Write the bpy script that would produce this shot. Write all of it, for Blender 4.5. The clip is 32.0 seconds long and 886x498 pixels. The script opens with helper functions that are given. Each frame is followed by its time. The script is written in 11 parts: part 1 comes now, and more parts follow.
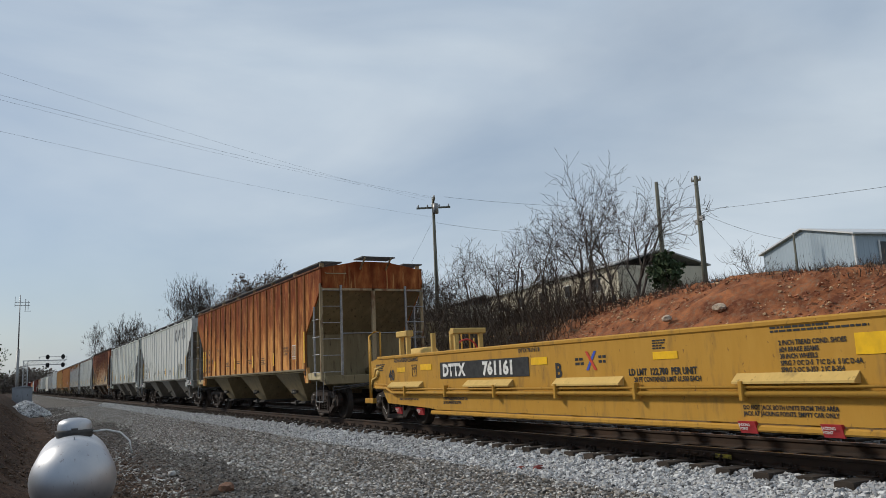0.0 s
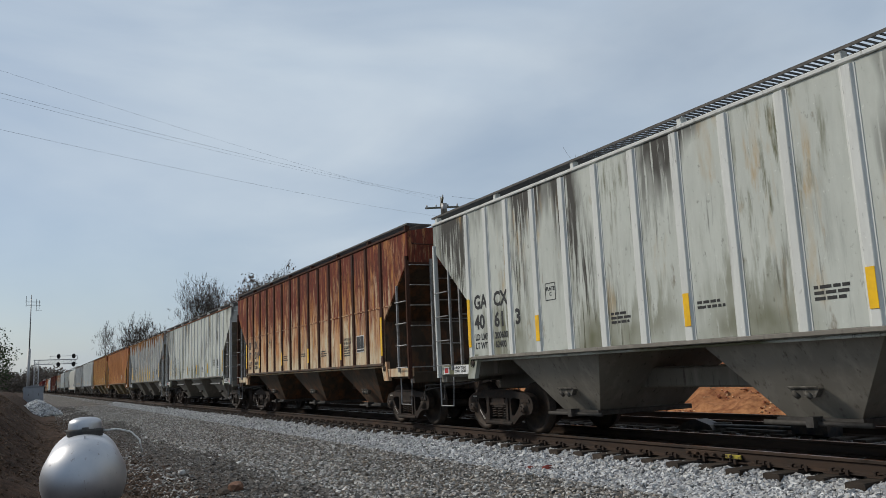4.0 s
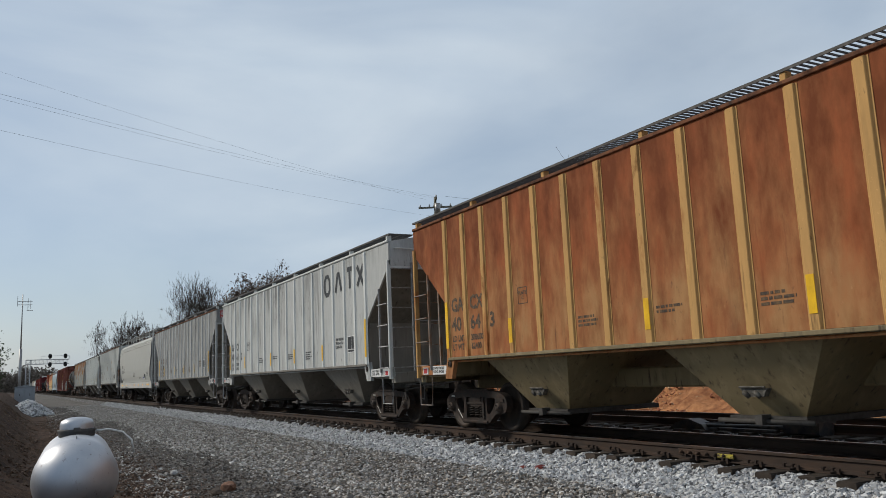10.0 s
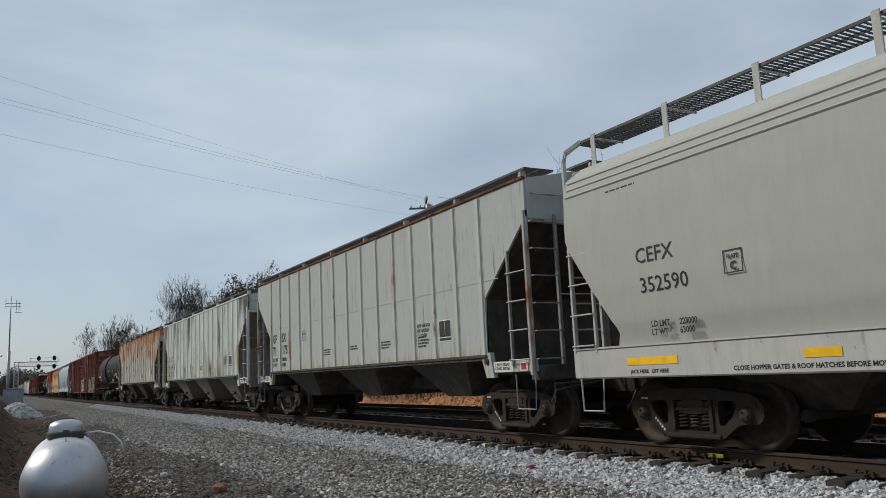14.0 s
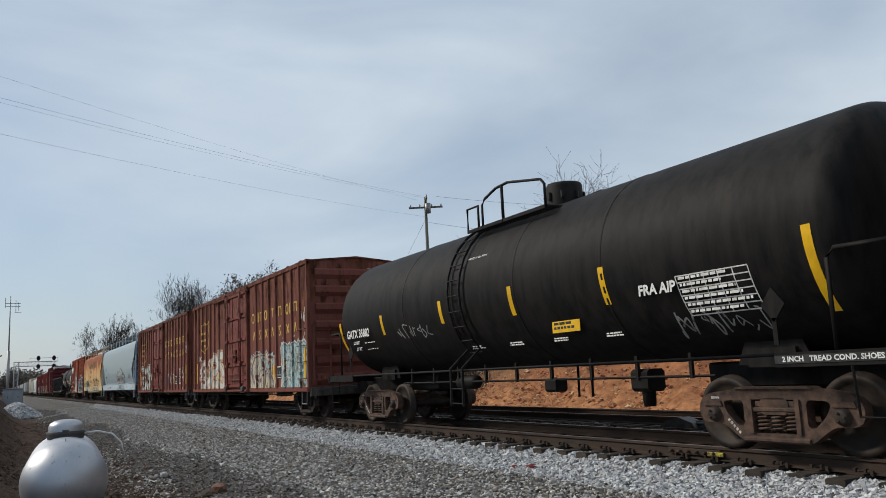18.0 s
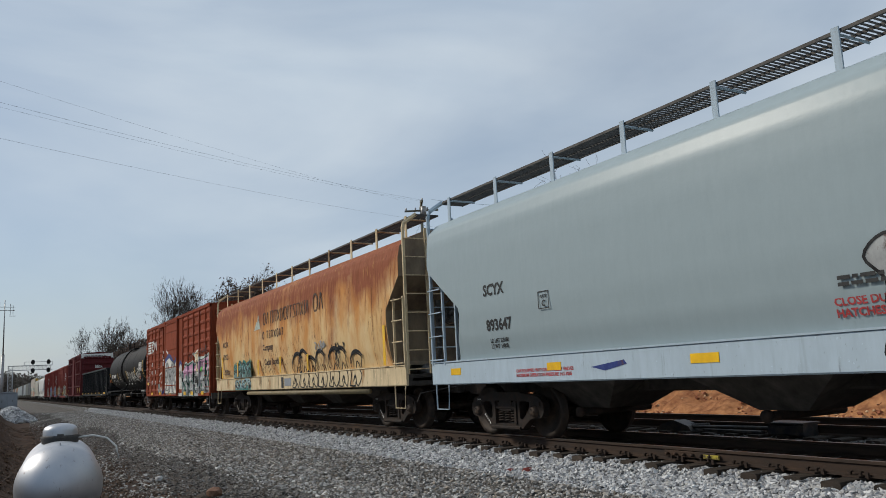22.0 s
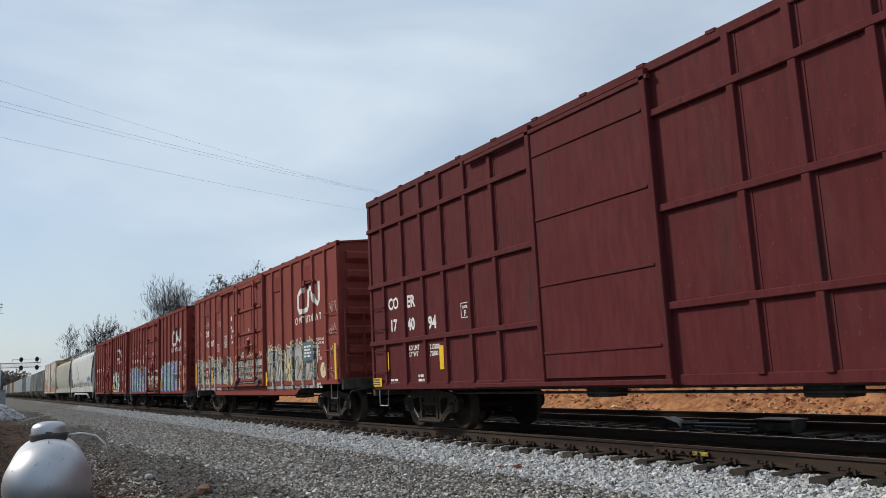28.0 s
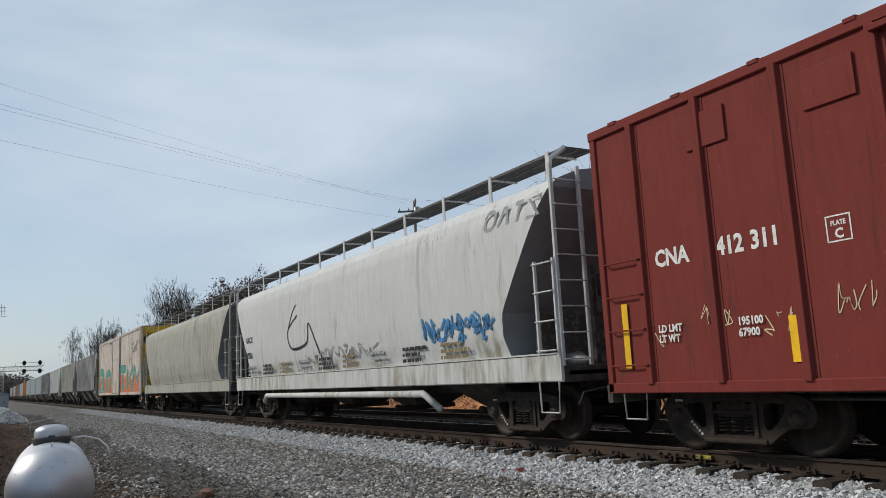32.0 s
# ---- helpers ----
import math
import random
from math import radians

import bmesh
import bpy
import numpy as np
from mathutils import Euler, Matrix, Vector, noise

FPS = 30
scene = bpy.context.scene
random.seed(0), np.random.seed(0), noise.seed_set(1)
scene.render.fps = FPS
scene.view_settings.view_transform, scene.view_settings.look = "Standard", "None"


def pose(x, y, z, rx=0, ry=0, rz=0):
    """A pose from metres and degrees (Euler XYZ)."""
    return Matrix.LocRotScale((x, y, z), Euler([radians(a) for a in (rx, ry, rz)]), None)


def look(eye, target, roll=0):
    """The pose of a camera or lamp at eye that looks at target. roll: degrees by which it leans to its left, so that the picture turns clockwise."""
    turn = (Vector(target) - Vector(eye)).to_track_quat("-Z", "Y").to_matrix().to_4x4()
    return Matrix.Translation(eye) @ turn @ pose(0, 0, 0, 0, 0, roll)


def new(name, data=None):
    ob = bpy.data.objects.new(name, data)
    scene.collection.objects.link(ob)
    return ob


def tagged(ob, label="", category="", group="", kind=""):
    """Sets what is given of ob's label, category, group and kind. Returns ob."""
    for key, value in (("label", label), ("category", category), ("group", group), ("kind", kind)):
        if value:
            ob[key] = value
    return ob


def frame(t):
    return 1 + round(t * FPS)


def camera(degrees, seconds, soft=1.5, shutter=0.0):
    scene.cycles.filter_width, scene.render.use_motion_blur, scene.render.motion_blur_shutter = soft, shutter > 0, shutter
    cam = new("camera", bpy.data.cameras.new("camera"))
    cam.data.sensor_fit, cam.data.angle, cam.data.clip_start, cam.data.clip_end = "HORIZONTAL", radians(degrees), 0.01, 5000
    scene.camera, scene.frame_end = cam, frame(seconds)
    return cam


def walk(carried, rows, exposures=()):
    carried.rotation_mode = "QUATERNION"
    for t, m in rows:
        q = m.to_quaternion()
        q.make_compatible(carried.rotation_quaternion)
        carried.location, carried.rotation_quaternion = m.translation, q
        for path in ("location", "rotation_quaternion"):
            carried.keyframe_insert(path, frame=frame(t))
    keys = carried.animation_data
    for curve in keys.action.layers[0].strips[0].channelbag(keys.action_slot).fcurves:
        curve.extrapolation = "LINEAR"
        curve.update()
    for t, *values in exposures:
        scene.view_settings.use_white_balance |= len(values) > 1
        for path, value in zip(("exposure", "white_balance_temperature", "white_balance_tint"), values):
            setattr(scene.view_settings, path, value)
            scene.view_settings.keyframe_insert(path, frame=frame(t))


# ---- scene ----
import functools

from mathutils import geometry

# The train runs along +x on the line y = TRACK, rail tops at z = 0; the camera stands at the origin.
TRACK, TRACK2, SPEED, EYE = 9.06, 13.0, 14.547, 1.153
cam = camera(58.84, 32.0, soft=0.5)
# seconds, heading, tilt and lean of the camera held by hand
PAN = [
    (0, 61.47, 8.93, 2.50), (0.5, 61.52, 8.93, 2.50), (1, 61.61, 8.92, 2.49), (1.5, 61.71, 8.93, 2.49), (2, 61.79, 8.94, 2.49),
    (2.5, 61.86, 8.95, 2.47), (3, 61.97, 8.95, 2.44), (3.5, 62.10, 8.95, 2.42), (5.5, 62.05, 8.92, 2.45), (6, 62.01, 8.93, 2.43),
    (6.5, 61.95, 8.94, 2.42), (7, 61.88, 8.94, 2.43), (7.5, 61.81, 8.94, 2.43), (8, 61.77, 8.94, 2.42), (8.5, 61.74, 8.94, 2.42),
    (9, 61.69, 8.93, 2.43), (9.5, 61.64, 8.92, 2.45), (10, 61.61, 8.91, 2.45), (10.5, 61.60, 8.91, 2.47), (11, 61.58, 8.91, 2.48),
    (11.5, 61.52, 8.90, 2.51), (12, 61.42, 8.88, 2.56), (12.5, 61.28, 8.87, 2.56), (13, 61.15, 8.89, 2.55),
    (13.5, 61.04, 8.91, 2.59), (14, 60.97, 8.93, 2.67), (14.5, 60.91, 8.95, 2.74), (16.5, 61.10, 8.84, 2.73),
    (17, 61.11, 8.84, 2.73), (17.5, 61.06, 8.85, 2.74), (18, 60.95, 8.88, 2.75), (18.5, 60.82, 8.90, 2.77),
    (19, 60.72, 8.94, 2.79), (19.5, 60.66, 8.98, 2.82), (20, 60.63, 9.01, 2.82), (20.5, 60.63, 9.05, 2.81),
    (21, 60.63, 9.06, 2.83), (21.5, 60.64, 9.08, 2.86), (22, 60.65, 9.10, 2.84), (22.5, 60.67, 9.12, 2.82),
    (23, 60.70, 9.12, 2.83), (23.5, 60.71, 9.14, 2.83), (24, 60.73, 9.16, 2.82), (24.5, 60.77, 9.16, 2.81),
    (25, 60.84, 9.12, 2.77), (25.5, 60.88, 9.04, 2.74), (26, 60.80, 8.97, 2.75), (26.5, 60.64, 8.90, 2.78),
    (28.5, 59.85, 8.92, 2.91), (29, 59.84, 8.98, 2.94), (29.5, 59.86, 9.02, 2.91), (30, 59.91, 9.04, 2.90),
    (30.5, 59.97, 9.05, 2.94), (31, 60.04, 9.07, 2.95), (31.5, 60.11, 9.09, 2.92), (32, 60.16, 9.11, 2.90),
]
walk(cam, [(t, pose(0, 0, EYE, 90 + tilt, lean, turn)) for t, turn, tilt, lean in PAN],
     [(0, 0.0), (8, 0.0), (9.5, 0.07), (11, 0.0), (14.5, 0.0), (17, -0.1), (18, 0.1), (19, 0.27), (20, 0.24), (21, 0.22), (22, 0.0), (23, -0.04),
      (24, 0.03), (25, 0.14), (26.5, 0.17), (28.5, 0.28), (29.5, 0.25), (31, 0.22), (32, 0.15)])

# ---- world and sun ----
SUN_FROM = Vector((-0.62, -0.62, 0.62)).normalized()
world = bpy.data.worlds.new("sky")
scene.world = world
world.use_nodes = True
wn, wl = world.node_tree.nodes, world.node_tree.links
wn.clear()
w_out, w_bg = wn.new("ShaderNodeOutputWorld"), wn.new("ShaderNodeBackground")
w_sky = wn.new("ShaderNodeTexSky")
w_sky.sky_type, w_sky.sun_disc = "NISHITA", False
w_sky.sun_elevation = math.asin(SUN_FROM.z)
w_sky.sun_rotation = math.atan2(SUN_FROM.x, SUN_FROM.y)
w_sky.air_density, w_sky.dust_density = 1.0, 1.2
w_geo = wn.new("ShaderNodeTexCoord")
w_map = wn.new("ShaderNodeMapping")
w_map.inputs["Rotation"].default_value = (0, radians(-8), radians(24))
w_map.inputs["Scale"].default_value = (1.0, 1.2, 3.4)
w_n1 = wn.new("ShaderNodeTexNoise")
w_n1.inputs["Scale"].default_value, w_n1.inputs["Detail"].default_value, w_n1.inputs["Roughness"].default_value = 1.2, 6, 0.48
w_n1.inputs["Distortion"].default_value = 0.35
w_ramp = wn.new("ShaderNodeValToRGB")
w_ramp.color_ramp.elements[0].position, w_ramp.color_ramp.elements[1].position = 0.34, 0.6
w_ramp.color_ramp.elements[0].color, w_ramp.color_ramp.elements[1].color = (0.5, 0.5, 0.5, 1), (1, 1, 1, 1)
w_n2 = wn.new("ShaderNodeTexNoise")
w_n2.inputs["Scale"].default_value, w_n2.inputs["Detail"].default_value, w_n2.inputs["Distortion"].default_value = 1.5, 6, 0.5
w_hard = wn.new("ShaderNodeMapRange")
w_hard.inputs["From Min"].default_value, w_hard.inputs["From Max"].default_value = 0.3, 0.7
w_cloud = wn.new("ShaderNodeMix")
w_cloud.data_type = "RGBA"
w_cloud.inputs[6].default_value, w_cloud.inputs[7].default_value = (4.0, 5.1, 6.5, 1), (6.7, 7.5, 8.2, 1)
w_mix = wn.new("ShaderNodeMix")
w_mix.data_type = "RGBA"
wl.new(w_geo.outputs["Generated"], w_map.inputs["Vector"])
wl.new(w_map.outputs["Vector"], w_n1.inputs["Vector"])
wl.new(w_map.outputs["Vector"], w_n2.inputs["Vector"])
wl.new(w_n1.outputs["Fac"], w_ramp.inputs["Fac"])
w_sep, w_lift = wn.new("ShaderNodeSeparateXYZ"), wn.new("ShaderNodeMath")
w_lift.operation = "MULTIPLY_ADD"
w_lift.inputs[1].default_value = 0.62
w_less = wn.new("ShaderNodeMath")
w_less.operation = "SUBTRACT"
w_less.inputs[1].default_value = 0.18
wl.new(w_geo.outputs["Generated"], w_sep.inputs[0])
wl.new(w_sep.outputs["Y"], w_lift.inputs[0])
wl.new(w_n2.outputs["Fac"], w_hard.inputs["Value"])
wl.new(w_hard.outputs[0], w_lift.inputs[2])
wl.new(w_lift.outputs[0], w_less.inputs[0])
wl.new(w_less.outputs[0], w_cloud.inputs[0])
wl.new(w_ramp.outputs["Color"], w_mix.inputs[0])
wl.new(w_sky.outputs["Color"], w_mix.inputs[6])
wl.new(w_cloud.outputs[2], w_mix.inputs[7])
wl.new(w_mix.outputs[2], w_bg.inputs["Color"])
wl.new(w_bg.outputs["Background"], w_out.inputs["Surface"])
w_bg.inputs["Strength"].default_value = 0.095
sun = new("sun", bpy.data.lights.new("sun", "SUN"))
sun.data.energy, sun.data.angle, sun.data.color = 2.6, radians(8), (1.0, 0.92, 0.80)
sun.matrix_world = look((0, 0, 60), Vector((0, 0, 60)) - SUN_FROM)


# ---- materials ----
def mat(name, col, rough=0.6, metal=0.0, spots=(), scale=1.0, bump=0.0, bump_scale=40.0, vary=0.0, spec=0.25):
    """A node material. spots: layers (colour, amount 0..1, noise scale xyz, softness, then perhaps a rise (z0, z1, gain)
    and a mask (noise scale xyz, from, to) that keeps them to patches) laid over the base colour."""
    m = bpy.data.materials.new(name)
    m.use_nodes = True
    n, l = m.node_tree.nodes, m.node_tree.links
    b = n["Principled BSDF"]
    b.inputs["Roughness"].default_value, b.inputs["Metallic"].default_value = rough, metal
    b.inputs["Specular IOR Level"].default_value = spec
    co = n.new("ShaderNodeTexCoord")
    info = n.new("ShaderNodeObjectInfo")
    off = n.new("ShaderNodeVectorMath")
    off.operation = "SCALE"
    off.inputs[0].default_value = (37.0, 19.0, 53.0)
    l.new(info.outputs["Random"], off.inputs["Scale"])
    add = n.new("ShaderNodeVectorMath")
    l.new(co.outputs["Object"], add.inputs[0])
    if vary:
        l.new(off.outputs[0], add.inputs[1])
    rgb = n.new("ShaderNodeRGB")
    rgb.outputs[0].default_value = (*col, 1)
    last = rgb.outputs[0]
    for k, (c2, amount, sc, soft, *rise) in enumerate(spots):
        mask = rise[1] if len(rise) > 1 else None
        rise = rise if rise and rise[0] else ()
        mp = n.new("ShaderNodeMapping")
        mp.inputs["Scale"].default_value = tuple(s * scale for s in sc)
        mp.inputs["Location"].default_value = (3.1 * k, 7.7 * k, 1.3 * k)
        l.new(add.outputs[0], mp.inputs["Vector"])
        tex = n.new("ShaderNodeTexNoise")
        tex.inputs["Scale"].default_value, tex.inputs["Detail"].default_value, tex.inputs["Roughness"].default_value = 1.0, 8, 0.62
        l.new(mp.outputs[0], tex.inputs["Vector"])
        rp = n.new("ShaderNodeMapRange")
        mid = 0.72 - 0.44 * amount
        rp.inputs["From Min"].default_value, rp.inputs["From Max"].default_value = mid - soft, mid + soft
        l.new(tex.outputs["Fac"], rp.inputs["Value"])
        if rise:
            z0, z1, gain = rise[0]
            sp, gr, ma = n.new("ShaderNodeSeparateXYZ"), n.new("ShaderNodeMapRange"), n.new("ShaderNodeMath")
            l.new(co.outputs["Object"], sp.inputs[0])
            gr.inputs["From Min"].default_value, gr.inputs["From Max"].default_value, gr.inputs["To Max"].default_value = z0, z1, gain
            l.new(sp.outputs["Z"], gr.inputs["Value"])
            l.new(gr.outputs[0], ma.inputs[0])
            l.new(tex.outputs["Fac"], ma.inputs[1])
            l.new(ma.outputs[0], rp.inputs["Value"])
        fac = rp.outputs[0]
        if mask:
            m_map, m_tex, m_rng, m_mul = n.new("ShaderNodeMapping"), n.new("ShaderNodeTexNoise"), n.new("ShaderNodeMapRange"), n.new("ShaderNodeMath")
            m_map.inputs["Scale"].default_value, m_map.inputs["Location"].default_value = mask[0], (11.3 * k, 5.9, 2.7 * k)
            l.new(add.outputs[0], m_map.inputs["Vector"])
            m_tex.inputs["Scale"].default_value, m_tex.inputs["Detail"].default_value = 1.0, 4
            l.new(m_map.outputs[0], m_tex.inputs["Vector"])
            m_rng.inputs["From Min"].default_value, m_rng.inputs["From Max"].default_value = mask[1], mask[2]
            l.new(m_tex.outputs["Fac"], m_rng.inputs["Value"])
            m_mul.operation = "MULTIPLY"
            l.new(fac, m_mul.inputs[0])
            l.new(m_rng.outputs[0], m_mul.inputs[1])
            fac = m_mul.outputs[0]
        mx = n.new("ShaderNodeMix")
        mx.data_type = "RGBA"
        mx.inputs[7].default_value = (*c2, 1)
        l.new(fac, mx.inputs[0])
        l.new(last, mx.inputs[6])
        last = mx.outputs[2]
    if vary:
        hs = n.new("ShaderNodeHueSaturation")
        mr = n.new("ShaderNodeMapRange")
        mr.inputs["To Min"].default_value, mr.inputs["To Max"].default_value = 1 - vary, 1 + vary
        l.new(info.outputs["Random"], mr.inputs["Value"])
        l.new(mr.outputs[0], hs.inputs["Value"])
        l.new(last, hs.inputs["Color"])
        last = hs.outputs[0]
    l.new(last, b.inputs["Base Color"])
    if bump:
        t2 = n.new("ShaderNodeTexNoise")
        t2.inputs["Scale"].default_value, t2.inputs["Detail"].default_value = bump_scale, 6
        l.new(co.outputs["Object"], t2.inputs["Vector"])
        bp = n.new("ShaderNodeBump")
        bp.inputs["Strength"].default_value, bp.inputs["Distance"].default_value = 1.0, bump
        l.new(t2.outputs["Fac"], bp.inputs["Height"])
        l.new(bp.outputs[0], b.inputs["Normal"])
    return m


def island_mat(name, cols, rough=0.85, bump=0.0):
    """Loose pieces of one mesh, each with its own shade out of a ramp of colours."""
    m = bpy.data.materials.new(name)
    m.use_nodes = True
    n, l = m.node_tree.nodes, m.node_tree.links
    b = n["Principled BSDF"]
    b.inputs["Roughness"].default_value = rough
    b.inputs["Specular IOR Level"].default_value = 0.3
    g, r = n.new("ShaderNodeNewGeometry"), n.new("ShaderNodeValToRGB")
    r.color_ramp.interpolation = "LINEAR"
    for k, c2 in enumerate(cols):
        e = r.color_ramp.elements[k] if k < 2 else r.color_ramp.elements.new(1.0)
        e.position, e.color = k / (len(cols) - 1), (*c2, 1)
    l.new(g.outputs["Random Per Island"], r.inputs["Fac"])
    l.new(r.outputs["Color"], b.inputs["Base Color"])
    return m


V_STREAK, V_FINE, BLOT, GRAIN = (3.2, 3.2, 0.35), (9, 9, 1.8), (0.9, 0.9, 0.7), (9, 9, 9)
PATCHES = ((0.55, 0.55, 0.45), 0.44, 0.62)
GRIME = (0.06, 0.055, 0.05)


def paint(name, col, rust=0.0, grime=0.25, rust_col=(0.28, 0.09, 0.025), fade=None, rough=0.7, rise=None, more=(), fine=0.8, edge=0.055):
    """Weathered car paint: fading, grime in upright streaks and rust."""
    fade = fade or tuple(min(1, c * 1.18) for c in col)
    layers = [(fade, 0.5, BLOT, 0.25), (tuple(c * fine for c in col), 0.42, V_FINE, 0.2)]
    if grime:
        dirt = tuple(0.55 * g + 0.3 * c for g, c in zip(GRIME, col))
        layers.append((dirt, grime, V_STREAK, 0.13, None, PATCHES))
        layers.append((tuple(0.7 * c for c in dirt), 0.1 + 0.5 * grime, (12, 12, 1.0), 0.06, None, PATCHES))
        layers.append((dirt, 0.02 + 0.3 * grime, (17, 17, 9), 0.07))
        layers.append((tuple(min(1, c * 1.3 + 0.02) for c in col), 0.06 + 0.2 * grime, (26, 26, 15), 0.04))
    if rust:
        up = (rise,) if rise else ()
        layers.append((rust_col, rust, (2.0, 2.0, 0.75), edge, *up))
        layers.append((tuple(c * 0.45 for c in rust_col), rust * 0.7, (3.6, 3.6, 1.3), edge * 1.1, *up))
    layers += more
    return mat(name, col, rough, 0.0, layers, bump=0.002, bump_scale=9.0, spec=0.15 if rough < 0.4 else 0.07, vary=0.04)


STEEL_DARK = mat("dark_steel", (0.02, 0.0155, 0.0125), 0.8, 0.0, [((0.048, 0.028, 0.019), 0.45, (5, 5, 5), 0.2), ((0.015, 0.014, 0.013), 0.4, (11, 11, 11), 0.15)], bump=0.004, bump_scale=25, vary=0.2)
WHEEL_STEEL = mat("wheel_steel", (0.035, 0.027, 0.022), 0.65, 0.2, [((0.07, 0.045, 0.03), 0.5, (4, 4, 4), 0.2), ((0.02, 0.018, 0.016), 0.45, (7, 7, 7), 0.15)], vary=0.15)
RAIL_RUST = mat("rail_rust", (0.045, 0.03, 0.022), 0.85, 0.1, [((0.085, 0.05, 0.032), 0.45, (2, 8, 8), 0.2), ((0.03, 0.025, 0.022), 0.45, (1, 6, 6), 0.2)], bump=0.002)
RAIL_TOP = mat("rail_top", (0.45, 0.45, 0.46), 0.28, 1.0, [((0.2, 0.18, 0.17), 0.35, (1, 20, 20), 0.2)])
TIE_WOOD = mat("tie_wood", (0.04, 0.03, 0.024), 0.95, 0, [((0.08, 0.062, 0.048), 0.45, (2, 20, 10), 0.2), ((0.03, 0.025, 0.02), 0.45, (4, 14, 9), 0.15)], bump=0.006, bump_scale=14, vary=0.3)
GALV = mat("galvanised", (0.36, 0.36, 0.36), 0.5, 0.6, [((0.2, 0.19, 0.18), 0.45, GRAIN, 0.2)])
WHITE = mat("white_paint", (0.72, 0.72, 0.7), 0.5, 0, [((0.5, 0.49, 0.46), 0.4, GRAIN, 0.2)])
BLACK = mat("black_paint", (0.02, 0.02, 0.021), 0.5, 0, [((0.05, 0.05, 0.048), 0.4, GRAIN, 0.2)])
YELLOW_TAPE = mat("yellow_tape", (0.85, 0.5, 0.015), 0.35, 0, [((0.6, 0.33, 0.02), 0.35, (6, 6, 4), 0.2)], vary=0.06)
RED_TAG = mat("red_tag", (0.42, 0.035, 0.03), 0.5, 0, [((0.4, 0.05, 0.06), 0.4, GRAIN, 0.2)])


# ---- mesh building ----
class Shape:
    """Collects corners and faces of one mesh."""

    def __init__(self):
        self.v, self.f, self.s, self.k = [], [], [], []
        self.mat, self.smooth = 0, False

    def add(self, verts, faces):
        o = len(self.v)
        self.v += [tuple(p) for p in verts]
        for q in faces:
            self.f.append([o + i for i in q])
            self.s.append(self.smooth)
            self.k.append(self.mat)
        return self

    def box(self, x0, x1, y0, y1, z0, z1, c=0.0):
        """A box; c: how far its edges along the longest side are cut."""
        if c:
            d = (x1 - x0, y1 - y0, z1 - z0)
            ax = d.index(max(d))
            lo, hi = ((x0, x1), (y0, y1), (z0, z1))[ax]
            (a0, a1), (b0, b1) = [r for i, r in enumerate(((x0, x1), (y0, y1), (z0, z1))) if i != ax]
            ring = [(a0 + c, b0), (a1 - c, b0), (a1, b0 + c), (a1, b1 - c), (a1 - c, b1), (a0 + c, b1), (a0, b1 - c), (a0, b0 + c)]
            return self.prism(ring, ax, lo, hi)
        v = [(x, y, z) for x in (x0, x1) for y in (y0, y1) for z in (z0, z1)]
        return self.add(v, [(0, 1, 3, 2), (4, 6, 7, 5), (0, 4, 5, 1), (2, 3, 7, 6), (0, 2, 6, 4), (1, 5, 7, 3)])

    def prism(self, ring, axis, lo, hi):
        """A ring of points in the two other axes, drawn out along one axis."""
        n = len(ring)
        put = {0: lambda a, b, t: (t, a, b), 1: lambda a, b, t: (a, t, b), 2: lambda a, b, t: (a, b, t)}[axis]
        v = [put(a, b, lo) for a, b in ring] + [put(a, b, hi) for a, b in ring]
        f = [(i, (i + 1) % n, n + (i + 1) % n, n + i) for i in range(n)]
        return self.add(v, f + [tuple(range(n - 1, -1, -1)), tuple(range(n, 2 * n))])

    def tube(self, pts, r, n=6, r2=None, close=True):
        """A round bar along a line of points, tapering from r to r2."""
        pts = [Vector(p) for p in pts]
        r2 = r if r2 is None else r2
        rings = []
        for i, p in enumerate(pts):
            d = (pts[min(i + 1, len(pts) - 1)] - pts[max(i - 1, 0)]).normalized()
            u = d.cross((0, 0, 1) if abs(d.z) < 0.9 else (1, 0, 0)).normalized()
            w = d.cross(u)
            rr = r + (r2 - r) * i / max(1, len(pts) - 1)
            rings += [p + u * (rr * math.cos(6.2832 * k / n)) + w * (rr * math.sin(6.2832 * k / n)) for k in range(n)]
        f = []
        for i in range(len(pts) - 1):
            f += [(i * n + k, i * n + (k + 1) % n, (i + 1) * n + (k + 1) % n, (i + 1) * n + k) for k in range(n)]
        if close:
            f += [tuple(range(n - 1, -1, -1)), tuple(range((len(pts) - 1) * n, len(pts) * n))]
        keep = self.smooth
        self.smooth = n > 5
        self.add(rings, f)
        self.smooth = keep
        return self

    def lathe(self, prof, axis, at=(0, 0, 0), n=20, part=1.0):
        """A profile of (distance along the axis, radius), turned about the axis 0, 1 or 2."""
        v, m = [], len(prof)
        for k in range(n):
            a = 6.2832 * part * k / n
            for t, r in prof:
                p = {0: (t, r * math.cos(a), r * math.sin(a)), 1: (r * math.sin(a), t, r * math.cos(a)), 2: (r * math.cos(a), r * math.sin(a), t)}[axis]
                v.append((p[0] + at[0], p[1] + at[1], p[2] + at[2]))
        f = [(k * m + i, k * m + i + 1, ((k + 1) % n) * m + i + 1, ((k + 1) % n) * m + i) for k in range(n) for i in range(m - 1)]
        keep = self.smooth
        self.smooth = True
        self.add(v, f)
        self.smooth = keep
        return self

